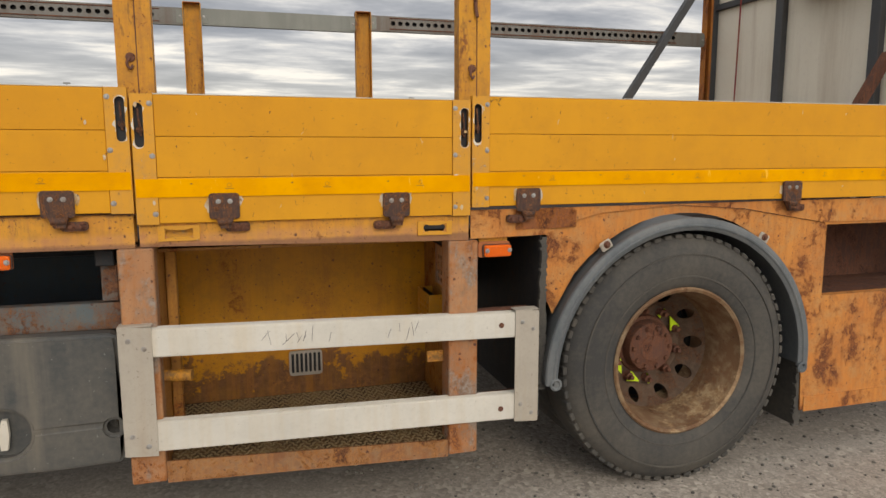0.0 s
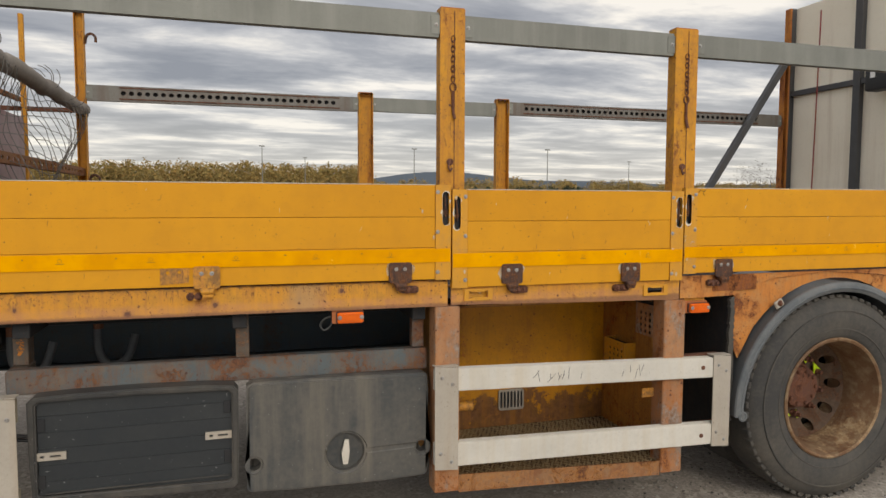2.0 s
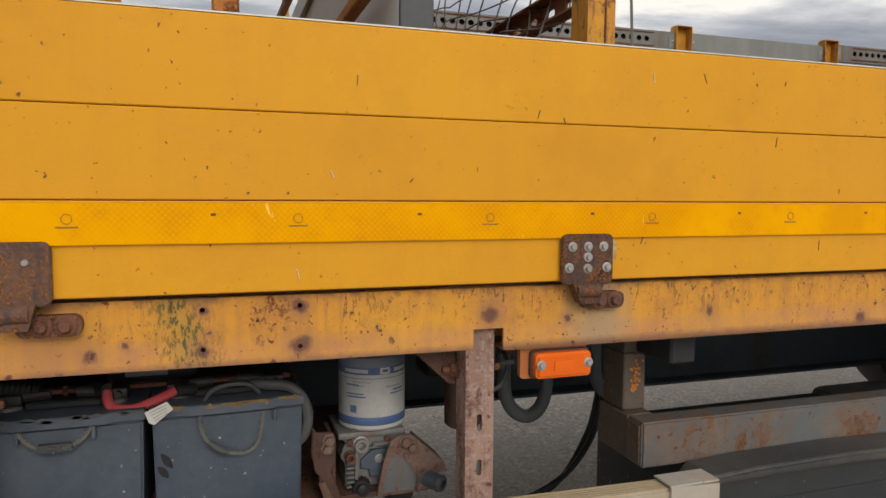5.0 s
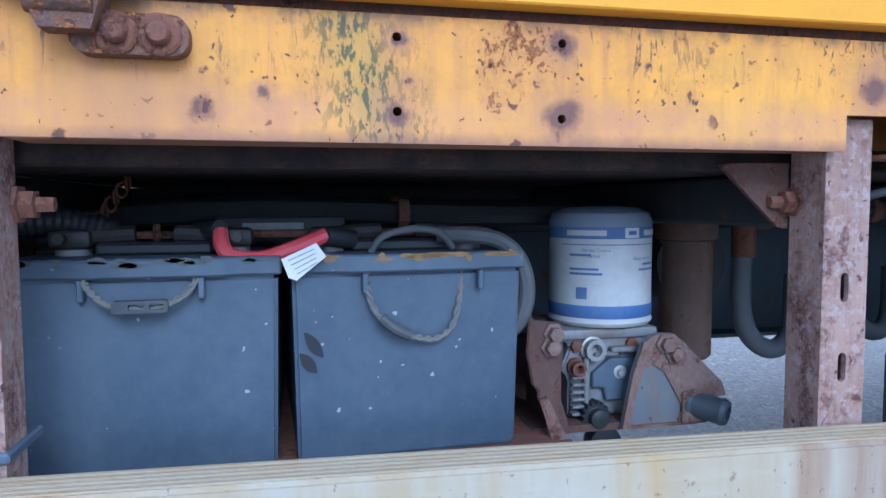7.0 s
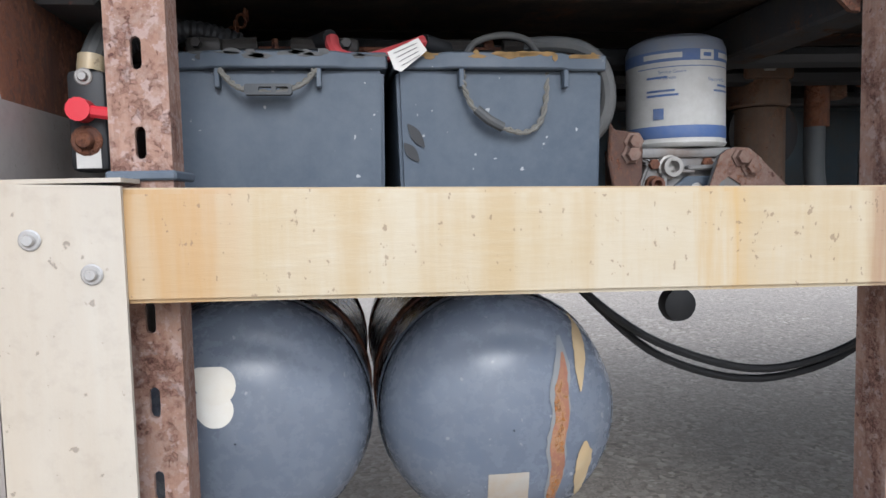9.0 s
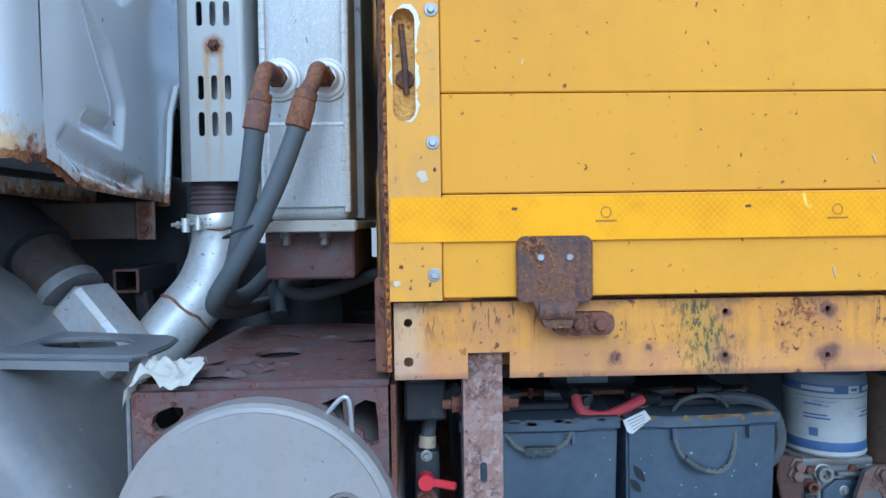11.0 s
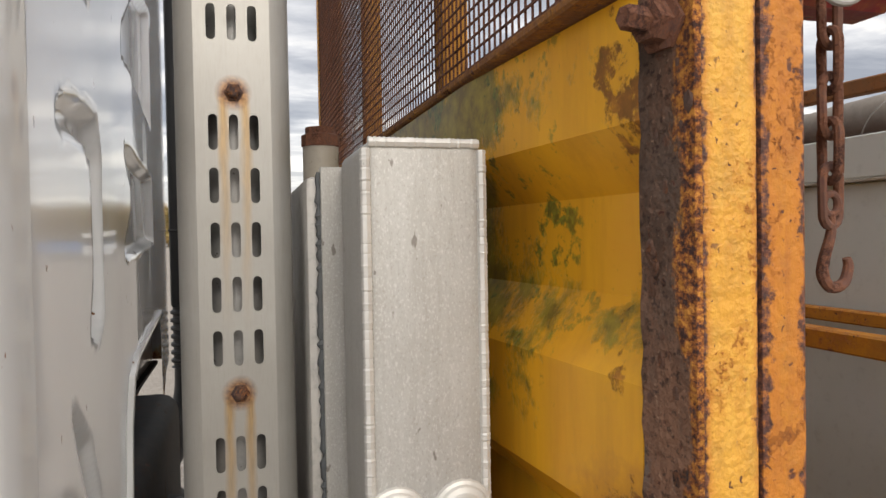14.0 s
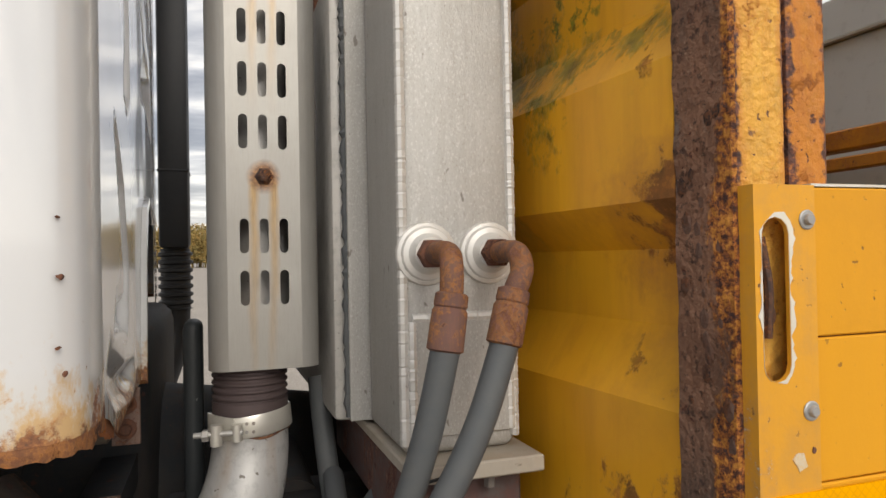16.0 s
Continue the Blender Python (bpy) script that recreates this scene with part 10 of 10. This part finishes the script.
part("band", add_cyl(bmesh.new(), (-4.122, 3.090, 1.171), (-4.106, 3.083, 1.155), 0.062, 24), M["cast"], duct)
part("trunk", add_cyl(bmesh.new(), (-4.38, 3.2, 1.36), (-4.19, 3.12, 1.235), 0.070, 20), M["dark_frame"], duct)
sq = thing("square_tube", (-4.02, 3.2, 1.15), "dark square steel tube with an open end", "tube")
bm = bmesh.new()
add_prism(bm, rect(-4.096, -4.040, 1.144, 1.197), "xz", 3.238, 3.75, [rect(-4.090, -4.046, 1.150, 1.191)])
part("tube", bm, M["dark_frame"], sq)
bm = bmesh.new()
add_prism(bm, rect(-4.0955, -4.0405, 1.1445, 1.1965), "xz", 3.2355, 3.2378, [rect(-4.090, -4.046, 1.150, 1.191)])
part("rusted_end", bm, M["bracket_rust"], sq, "rusted open end")
bm = bmesh.new()
add_prism(bm, [(-4.060, 1.143), (-4.036, 1.143), (-4.020, 1.05), (-4.036, 1.02), (-4.052, 1.06)], "xz", 3.26, 3.30)
part("tube_bracket", bm, M["dark_frame"], sq)
gb = thing("engine_block", (-4.3, 3.9, 0.7), "dark oily engine and gearbox mass under the cab", "engine")
part("block", add_box(bmesh.new(), -4.75, -4.02, 3.46, 4.35, 0.65, 1.42, 0.05, 3), M["dark_frame"], gb)
part("bell_housing", add_cyl(bmesh.new(), (-4.05, 3.9, 0.98), (-3.55, 3.9, 0.98), 0.27, 28, 0.2), M["dark_frame"], gb)
part("cross_tube", add_cyl(bmesh.new(), (-3.78, 3.36, 1.10), (-3.78, 4.4, 1.10), 0.05, 16), M["dark_frame"], gb)
part("side_cover", add_box(bmesh.new(), -4.00, -3.60, 3.30, 3.455, 0.84, 1.13, 0.02, 2), M["dark_frame"], gb)
part("dark_guard", add_box(bmesh.new(), -3.956, -3.925, 3.30, 3.38, 1.05, 1.44, 0.014, 3), M["box_dark"], gb)
hs = thing("coolant_hose", (-3.72, 3.2, 1.1), "grey coolant hose curling under the tank stand", "hose")
part("hose", add_tube(bmesh.new(), smooth_path([(-3.675, 3.10, 1.21), (-3.70, 3.12, 1.165), (-3.665, 3.14, 1.142), (-3.60, 3.16, 1.152), (-3.54, 3.20, 1.172), (-3.50, 3.24, 1.18)]), 0.014, 12), M["hose"], hs)
part("upper_hose", add_tube(bmesh.new(), smooth_path([(-3.745, 3.28, 1.34), (-3.742, 3.25, 1.26), (-3.735, 3.20, 1.16), (-3.72, 3.16, 1.10)]), 0.017, 12), M["hose"], hs)

# air intake stack behind the cab
ai = thing("air_intake_stack", (-4.056, 5.21, 1.2), "black plastic air intake stack with a ribbed bellows", "air intake")
part("intake_pipe", add_box(bmesh.new(), -4.115, -3.997, 5.12, 5.30, 1.592, 2.95, 0.018, 2), M["black"], ai)
part("seam_band", add_box(bmesh.new(), -4.118, -3.994, 5.117, 5.303, 1.905, 1.917, 0.004), M["black"], ai)
bm = bmesh.new()
path = [(-4.056, 5.21, 1.592 - k * 0.0056) for k in range(46)]
add_tube(bm, path, [0.069 if (k // 3) % 2 else 0.059 for k in range(46)], 24)
part("bellows", bm, M["black"], ai)
part("lower_duct", add_tube(bmesh.new(), smooth_path([(-4.056, 5.21, 1.342), (-4.062, 5.20, 1.22), (-4.10, 5.14, 1.08), (-4.16, 5.02, 0.95)], 5), 0.057, 20), M["black"], ai)

# cab
cab = thing("truck_cab", (-4.8, 3.9, 1.40), "white truck cab with rust along its lower edge", "truck cab")
bm = bmesh.new()
side = [(-6.2, 2.66), (-4.6, 2.665), (-4.10, 2.690), (-4.050, 2.695), (-4.026, 2.702), (-4.011, 2.716), (-4.004, 2.735), (-4.001, 2.765), (-4.000, 2.800)]
inner_line = [(x + (0.0 if i < 4 else -0.011), y + (0.012 if i < 5 else 0.003)) for i, (x, y) in enumerate(side)]
inner_line[-1] = (-4.012, 2.800)
zs = [1.400, 1.408, 1.44, 1.50, 1.56, 1.75, 2.1, 2.6, 3.2]
rows = []
for zz in zs:
    k = 0.010 * max(0.0, (1.56 - zz) / 0.16) ** 2
    rows.append([bm.verts.new((x, y + k - 0.006, zz)) for x, y in side] + [bm.verts.new((x, y + k - 0.006, zz)) for x, y in reversed(inner_line)])
link_tube_ring(bm, rows)
part("side_shell", bm, M["cab"], cab, "white side shell, rust-eaten along its foot", smooth=60)
bm = bmesh.new()
wall = [(2.802, 1.400), (2.85, 1.388), (2.93, 1.356), (3.10, 1.350), (3.350, 1.345), (3.372, 1.45), (3.395, 1.56), (3.445, 1.635), (3.53, 1.660), (4.40, 1.660), (4.50, 1.56), (4.52, 1.33), (5.06, 1.40), (5.06, 3.2), (2.802, 3.2)]
emb1 = [(2.920, 2.007), (2.957, 2.024), (3.078, 2.036), (3.162, 2.032), (3.188, 1.985), (3.191, 1.912), (3.180, 1.776), (3.125, 1.746), (3.084, 1.760), (3.118, 1.830), (3.124, 1.93), (3.110, 1.985), (3.060, 2.000), (2.945, 1.995)]
emb2 = [(3.475, 2.036), (3.54, 2.040), (4.176, 2.037), (4.20, 1.873), (3.49, 1.844), (3.44, 1.855), (3.55, 1.92), (3.56, 1.981)]
emb3 = [(3.463, 2.212), (4.197, 2.186), (4.247, 2.514), (3.81, 2.438), (3.48, 2.250)]
emb4 = [(2.955, 1.690), (3.060, 1.625), (3.125, 1.530), (3.105, 1.452), (2.925, 1.466), (2.955, 1.490), (3.060, 1.488), (3.072, 1.530), (2.985, 1.640)]
emb5 = [(2.97, 2.22), (3.12, 2.19), (3.18, 2.28), (3.18, 2.54), (3.13, 2.57), (3.11, 2.30)]
emb6 = [(2.85, 1.428), (2.92, 1.392), (3.12, 1.366), (3.20, 1.372), (3.20, 1.392), (3.08, 1.404), (2.95, 1.436), (2.88, 1.452)]


def inside_by(poly, y, z):
    """Distance inside an outline, negative outside it."""
    best, odd = 1e9, False
    for (ay, az), (by, bz) in zip(poly, poly[1:] + poly[:1]):
        ey, ez = by - ay, bz - az
        k = max(0.0, min(1.0, ((y - ay) * ey + (z - az) * ez) / (ey * ey + ez * ez)))
        best = min(best, math.hypot(y - ay - k * ey, z - az - k * ez))
        if (az > z) != (bz > z) and y < ay + (z - az) / (bz - az) * ey:
            odd = not odd
    return best if odd else -best


def wall_foot(y):
    low = wall[:12]
    for (ay, az), (by, bz) in zip(low, low[1:]):
        if ay <= y <= by:
            return az + (bz - az) * (y - ay) / max(1e-6, by - ay)
    return 1.40


pressed = ((emb1, 0.016, 0.020), (emb2, 0.014, 0.020), (emb3, 0.014, 0.020), (emb4, 0.018, 0.013), (emb5, 0.014, 0.018), (emb6, 0.030, 0.016))
cols_y = sorted({round(2.802 + 0.0072 * k, 4) for k in range(110)} | {3.350, 3.372, 3.395} | {round(3.60 + 0.012 * k, 3) for k in range(56)} | {4.33, 4.40, 4.50, 4.52, 4.8, 5.06})
ts = [(k / 150) ** 1.25 for k in range(151)]
grid = []
for y in cols_y:
    z0 = wall_foot(y)
    colm = []
    for tt in ts:
        zz = z0 + (3.2 - z0) * tt
        x = -4.002 - 0.036 * (y - 2.80) - 0.024 * max(0.0, y - 3.60)
        for poly, wide, deep in pressed:
            if zz > 2.65:
                break
            d = inside_by(poly, y, zz)
            if d > -wide / 2:
                q = min(1.0, (d + wide / 2) / wide)
                x -= deep * q * q * (3 - 2 * q)
        x += 0.0018 * noise.noise(Vector((y * 5, zz * 5, 3.0)))
        colm.append(bm.verts.new((x, y, zz)))
    grid.append(colm)
for ca, cb in zip(grid, grid[1:]):
    for k in range(150):
        bm.faces.new((ca[k], cb[k], cb[k + 1], ca[k + 1]))
part("rear_wall", bm, M["cab_wall"], cab, "glossy white pressed rear wall", smooth=70)
bm = bmesh.new()
add_prism(bm, wall, "yz", -4.190, -4.180)
part("rear_inner", bm, M["cab_wall"], cab)
bm = bmesh.new()
arcp = [(3.350, 1.345), (3.372, 1.45), (3.395, 1.56), (3.445, 1.635), (3.53, 1.660), (4.40, 1.660)]
rows = [[bm.verts.new((x - 0.036 * (y - 2.80) - 0.024 * max(0.0, y - 3.60), y + dy, zz + dz)) for x, dy, dz in ((-4.001, 0, 0), (-3.993, 0.003, -0.002), (-3.992, 0.010, -0.008), (-4.030, 0.012, -0.010))] for y, zz in arcp]
link_tube_ring(bm, rows)
part("tunnel_rim", bm, M["cab_wall"], cab)
part("floor_pan", add_box(bmesh.new(), -6.2, -4.16, 2.75, 5.05, 1.385, 1.398), M["dark_frame"], cab)
part("far_side", add_box(bmesh.new(), -6.2, -4.13, 5.062, 5.075, 1.40, 3.2), M["cab"], cab)
part("roof", add_box(bmesh.new(), -6.2, -4.0, 2.66, 5.08, 3.202, 3.24), M["cab"], cab)
part("front_wall", add_box(bmesh.new(), -6.22, -6.202, 2.66, 5.08, 0.9, 3.2), M["cab"], cab)
bm = bmesh.new()
rnd = random.Random(31)
rings = []
for (xa, ya), (xb, yb) in zip(side, side[1:]):
    steps = max(2, int(math.hypot(xb - xa, yb - ya) / 0.006))
    for k in range(steps):
        x, y = xa + (xb - xa) * k / steps, ya + (yb - ya) * k / steps + 0.0042
        low = 1.3935 - 0.016 * abs(noise.noise(Vector((x * 22, y * 22, 4)))) - rnd.uniform(0.0, 0.004)
        out = 0.0022 * noise.noise(Vector((x * 60, y * 60, 9)))
        rings.append([bm.verts.new(p) for p in ((x, y - 0.0016 + out, 1.4025), (x, y - 0.0024 + out, 1.397), (x, y - 0.0008 + out, low), (x, y + 0.003, low + 0.001), (x, y + 0.005, 1.4025))])
link_tube_ring(bm, rings)
part("rusted_seam", bm, M["seam_rust"], cab, "jagged rusted bottom seam")
part("sub_beam", add_box(bmesh.new(), -5.2, -4.060, 3.28, 3.33, 1.262, 1.345, 0.004), M["carrier_end"], cab)
part("beam_end", add_box(bmesh.new(), -4.056, -4.016, 3.272, 3.279, 1.260, 1.345, 0.001), M["bracket_rust"], cab)
for z in (1.285, 1.322):
    again("bolt", BOLT_RUST, (-4.036, 3.272, z), cab)
bm = bmesh.new()
rnd = random.Random(63)
foot = [(2.806 + 0.006 * k, 1.396 - 0.0023 * k - (0.005 if k % 5 == 3 else 0.0) + rnd.uniform(-0.0015, 0.001)) for k in range(18)]
add_prism(bm, [(2.806, 1.402)] + foot + [(2.914, 1.372), (2.860, 1.392)], "yz", -4.012, -4.0065)
part("torn_corner", bm, M["doubler"], cab, "rusted torn lower corner")
bm = bmesh.new()
add_beam(bm, (-4.086, 2.681, 1.541), (-4.085, 2.681, 1.492), 0.0030, 0.002)
part("scratch", bm, M["rust"], cab)
for x, z, r in ((-4.0165, 1.571, 0.0012), (-4.015, 1.527, 0.0024), (-4.017, 1.474, 0.0016), (-4.0125, 1.455, 0.0019), (-4.18, 1.518, 0.0032)):
    bm = bmesh.new()
    add_prism(bm, [(x + r * rnd.uniform(0.5, 1.2) * math.cos(q * math.tau / 9), z + r * rnd.uniform(0.5, 1.3) * math.sin(q * math.tau / 9)) for q in range(9)], "xz", 2.6995 if x > -4.1 else 2.678, 2.706 if x > -4.1 else 2.690)
    part("rust_spot", bm, M["rust"], cab)
# ---- load cage behind the headboard ----
cage = thing("load_cage", (-2.85, 3.9, 1.09), "rusty yellow tube frame across the load deck", "frame")
for y, w in ((2.740, 0.042), (5.03, 0.024)):
    part("upright", add_box(bmesh.new(), -2.988, -2.988 + w, y - w / 2, y + w / 2, 1.0915, 2.75, 0.004), M["stake_rust"], cage)
for z, x, w in ((1.704, -2.972, 0.016), (1.704, -2.722, 0.013), (2.40, -2.90, 0.013)):
    part("cross_tube", add_box(bmesh.new(), x - w, x + w, 2.7615 if x < -2.95 else 2.72, 5.06, z - w, z + w, 0.003), M["tube_orange"], cage)
part("top_tube", add_beam(bmesh.new(), (-2.652, 2.70, 2.136), (-2.690, 5.06, 2.192), 0.03, 0.03, 0.003), M["tube_brown"], cage)
part("thin_upright", add_box(bmesh.new(), -2.675, -2.645, 5.02, 5.05, 1.0915, 2.75, 0.003), M["stake"], cage)
rb = thing("red_bar", (-2.8, 2.68, 2.13), "red painted locking bar along the deck side", "bar")
part("bar", add_beam(bmesh.new(), (-3.33, 2.680, 2.128), (-2.44, 2.680, 2.118), 0.024, 0.024, 0.003), M["red_paint"], rb)
part("sleeve", add_box(bmesh.new(), -2.46, -2.365, 2.658, 2.702, 2.096, 2.138, 0.004), M["red_paint"], rb)
part("end_stop", add_box(bmesh.new(), -3.36, -3.16, 2.70, 2.76, 2.10, 2.15, 0.01), M["red_paint"], rb)
bm = bmesh.new()
add_tube(bm, [(-3.318 + 0.027 * math.cos(a * math.tau / 20), 2.625, 2.095 + 0.024 * math.sin(a * math.tau / 20)) for a in range(20)], 0.0032, 8, closed=True)
part("pull_ring", bm, M["zinc"], rb, "steel pull ring")
fb = thing("far_bar", (-2.8, 5.08, 2.2), "rust-brown tie bar along the far side", "bar")
part("bar", add_box(bmesh.new(), -3.40, -2.29, 5.07, 5.10, 2.12, 2.15, 0.003), M["rust"], fb)

ch = thing("chain_with_hook", (-3.287, 2.665, 1.81), "rusty lashing chain with a hook hanging from a red bar", "chain")
bm = bmesh.new()
z = 2.105
k = 0
while z > 1.90:
    ln, wd = 0.029, 0.0135
    pts = []
    for a in range(16):
        q = a * math.tau / 16
        u = wd * math.cos(q)
        v = (ln - wd) * (1 if math.sin(q) >= 0 else -1) + wd * math.sin(q)
        pts.append((-3.287 + (u if k % 2 == 0 else u * 0.25), 2.668 + (u if k % 2 else u * 0.25), z - ln + v))
    link = bmesh.new()
    add_tube(link, pts, 0.0047, 8, closed=True)
    part("link", link, M["rust"], ch)
    z -= 0.043
    k += 1
bm.free()
hk = smooth_path([(-3.287, 2.668, z - 0.003), (-3.287, 2.668, z - 0.022), (-3.295, 2.668, z - 0.046), (-3.297, 2.668, z - 0.062), (-3.287, 2.668, z - 0.074), (-3.272, 2.668, z - 0.070), (-3.266, 2.668, z - 0.055), (-3.268, 2.668, z - 0.046)], 5)
part("hook", add_tube(bmesh.new(), hk, [0.0040 + 0.0018 * math.sin(math.pi * i / (len(hk) - 1)) for i in range(len(hk))], 10), M["rust"], ch)
part("hook_eye", add_tube(bmesh.new(), [(-3.287 + 0.009 * math.cos(a * math.tau / 14), 2.668, z + 0.006 + 0.010 * math.sin(a * math.tau / 14)) for a in range(14)], 0.0038, 8, closed=True), M["rust"], ch)

sheet = thing("load_board", (-2.63, 3.8, 1.09), "large maroon sign board with a grey back, standing on the deck", "board")
part("lower_sheet", add_box(bmesh.new(), -2.686, -2.674, 2.72, 4.88, 1.0915, 1.960, 0.002), M["grey_sheet"], sheet, "dull grey sheet")
part("upper_sheet", add_box(bmesh.new(), -2.696, -2.674, 2.72, 4.88, 1.967, 2.050, 0.003), M["grey_sheet"], sheet, "folded dull grey rim")
part("drip_edge", add_box(bmesh.new(), -2.702, -2.688, 2.72, 4.88, 1.9605, 1.966, 0.001), M["alu_plate"], sheet)
part("sign_face", add_box(bmesh.new(), -2.6315, -2.626, 2.72, 4.88, 1.0915, 2.052, 0.001), M["maroon"], sheet, "glossy maroon sign face")
part("edge_strip", add_box(bmesh.new(), -2.686, -2.626, 2.708, 2.7195, 1.0915, 2.050, 0.002), M["galv_dark"], sheet, "dark metal edge strip")
part("core", add_box(bmesh.new(), -2.6735, -2.632, 2.72, 4.88, 1.0915, 2.046), M["alu_plate"], sheet)


def oval(cy, cz, a_, b_, n_=32):
    return [(cy + a_ * math.cos(k * math.tau / n_), cz + b_ * math.sin(k * math.tau / n_)) for k in range(n_)]


part("pale_oval", add_prism(bmesh.new(), oval(3.25, 1.755, 0.175, 0.165), "yz", -2.6258, -2.6252), M["paper"], sheet, "pale oval ground of the emblem")
part("blue_oval", add_prism(bmesh.new(), oval(3.25, 1.755, 0.160, 0.150), "yz", -2.6251, -2.6246), M["blue_print"], sheet, "blue oval emblem ring")
for k in range(5):
    part("faded_letter", add_box(bmesh.new(), -2.6258, -2.6250, 3.62 + 0.085 * k, 3.685 + 0.085 * k, 1.70, 1.82 + 0.05 * (k % 2)), M["worn_label"], sheet)
for cy, cz, a_, b_ in ((3.20, 1.80, 0.055, 0.035), (3.28, 1.73, 0.05, 0.06), (3.22, 1.70, 0.035, 0.05), (3.30, 1.82, 0.03, 0.03)):
    part("pale_figure", add_prism(bmesh.new(), oval(cy, cz, a_, b_, 14), "yz", -2.6245, -2.6241, [oval(cy, cz, a_ * 0.45, b_ * 0.5, 10)]), M["paper"], sheet)
part("paint_smear", add_box(bmesh.new(), -2.6872, -2.6862, 3.12, 3.20, 1.655, 1.664), M["paper"], sheet)

# pole with a torn wire net
net = thing("net_pole", (-2.31, 3.9, 2.1), "weathered pole wrapped in torn wire netting", "pole")
rnd = random.Random(13)
pth = [(-2.315 + rnd.uniform(-0.006, 0.006), 2.72 + k * 0.0795, 2.145 + rnd.uniform(-0.008, 0.008)) for k in range(31)]
part("pole", add_tube(bmesh.new(), pth, [0.044 + rnd.uniform(-0.005, 0.005) for _ in pth], 14), M["bark_pole"], net)
bm = bmesh.new()
cols = 28
for i in range(cols):
    y0 = 2.80 + i * 0.078
    pts = []
    for j in range(9):
        z = 2.12 - j * 0.070
        pts.append((-2.30 + 0.06 * math.sin(j * 0.6 + i * 0.3) + rnd.uniform(-0.01, 0.01), y0 + 0.03 * math.sin(j * 0.5 + i * 0.7) + rnd.uniform(-0.006, 0.006), z + rnd.uniform(-0.006, 0.006)))
    add_tube(bm, smooth_path(pts, 3), 0.0020, 4)
for j in range(9):
    z = 2.08 - j * 0.066
    pts = [(-2.30 + 0.06 * math.sin((2.12 - z) / 0.07 * 0.6 + i * 0.3) + rnd.uniform(-0.008, 0.008), 2.80 + i * 0.078, z + 0.03 * math.sin(i * 0.35 + j) + rnd.uniform(-0.006, 0.006)) for i in range(cols)]
    add_tube(bm, smooth_path(pts, 2), 0.0020, 4)
tagged(part("wire_net", bm, M["zinc_dull"], net, "sagging torn wire net", smooth=60), kind="stuff")
bm = bmesh.new()
for i in range(14):
    y = 2.76 + rnd.random() * 1.9
    a = rnd.uniform(0, 6.28)
    pts = [(-2.315 + (0.05 + 0.05 * q) * math.cos(a + q * 0.8), y + q * rnd.uniform(-0.03, 0.03), 2.145 + (0.05 + 0.05 * q) * math.sin(a + q * 0.8)) for q in (0, 0.5, 1.0, 1.4)]
    add_tube(bm, smooth_path(pts, 3), 0.0020, 4)
tagged(part("loose_wires", bm, M["zinc_dull"], net, smooth=60), kind="stuff")
bm = bmesh.new()
for k in range(9):
    z = 2.19 - k * 0.052
    pts = [(-2.262 + rnd.uniform(0, 0.01), 2.68, z), (-2.225 + rnd.uniform(-0.01, 0.02), 2.675, z - 0.018), (-2.20 + rnd.uniform(-0.02, 0.02), 2.69, z + 0.012), (-2.235, 2.71, z - 0.03)]
    add_tube(bm, smooth_path(pts, 4), 0.0022, 4)
add_tube(bm, smooth_path([(-2.27, 2.68, 2.24), (-2.255, 2.675, 2.0), (-2.262, 2.675, 1.8), (-2.25, 2.68, 1.6)], 5), 0.0028, 5)
tagged(part("wire_tangle", bm, M["zinc_dull"], net, smooth=60), kind="stuff")
lowbar = thing("lower_tie_bar", (-2.31, 3.9, 1.69), "rust-brown punched tie bar under the wire net", "bar")
bm = bmesh.new()
add_prism(bm, rect(2.73, 5.08, 1.688, 1.742), "yz", -2.316, -2.310, [slot(2.80 + 0.085 * k, 1.715, 0.040, 0.020, 4) for k in range(26)])
add_box(bm, -2.346, -2.316, 2.73, 5.08, 1.738, 1.742)
add_box(bm, -2.346, -2.316, 2.73, 5.08, 1.688, 1.692)
part("channel", bm, M["tube_brown"], lowbar)
for z in (2.62, 1.66):
    rh = thing("rope_hook", (-2.19, 5.05, z - 0.06), "dark bent steel rope hook on the far stake", "hook", "rope hooks")
    part("hook", add_tube(bmesh.new(), smooth_path([(-2.288, 5.08, z - 0.03), (-2.275, 5.07, z + 0.02), (-2.245, 5.06, z + 0.035), (-2.220, 5.06, z + 0.015), (-2.218, 5.06, z - 0.02)]), 0.009, 8), M["rust_hinge"], rh)
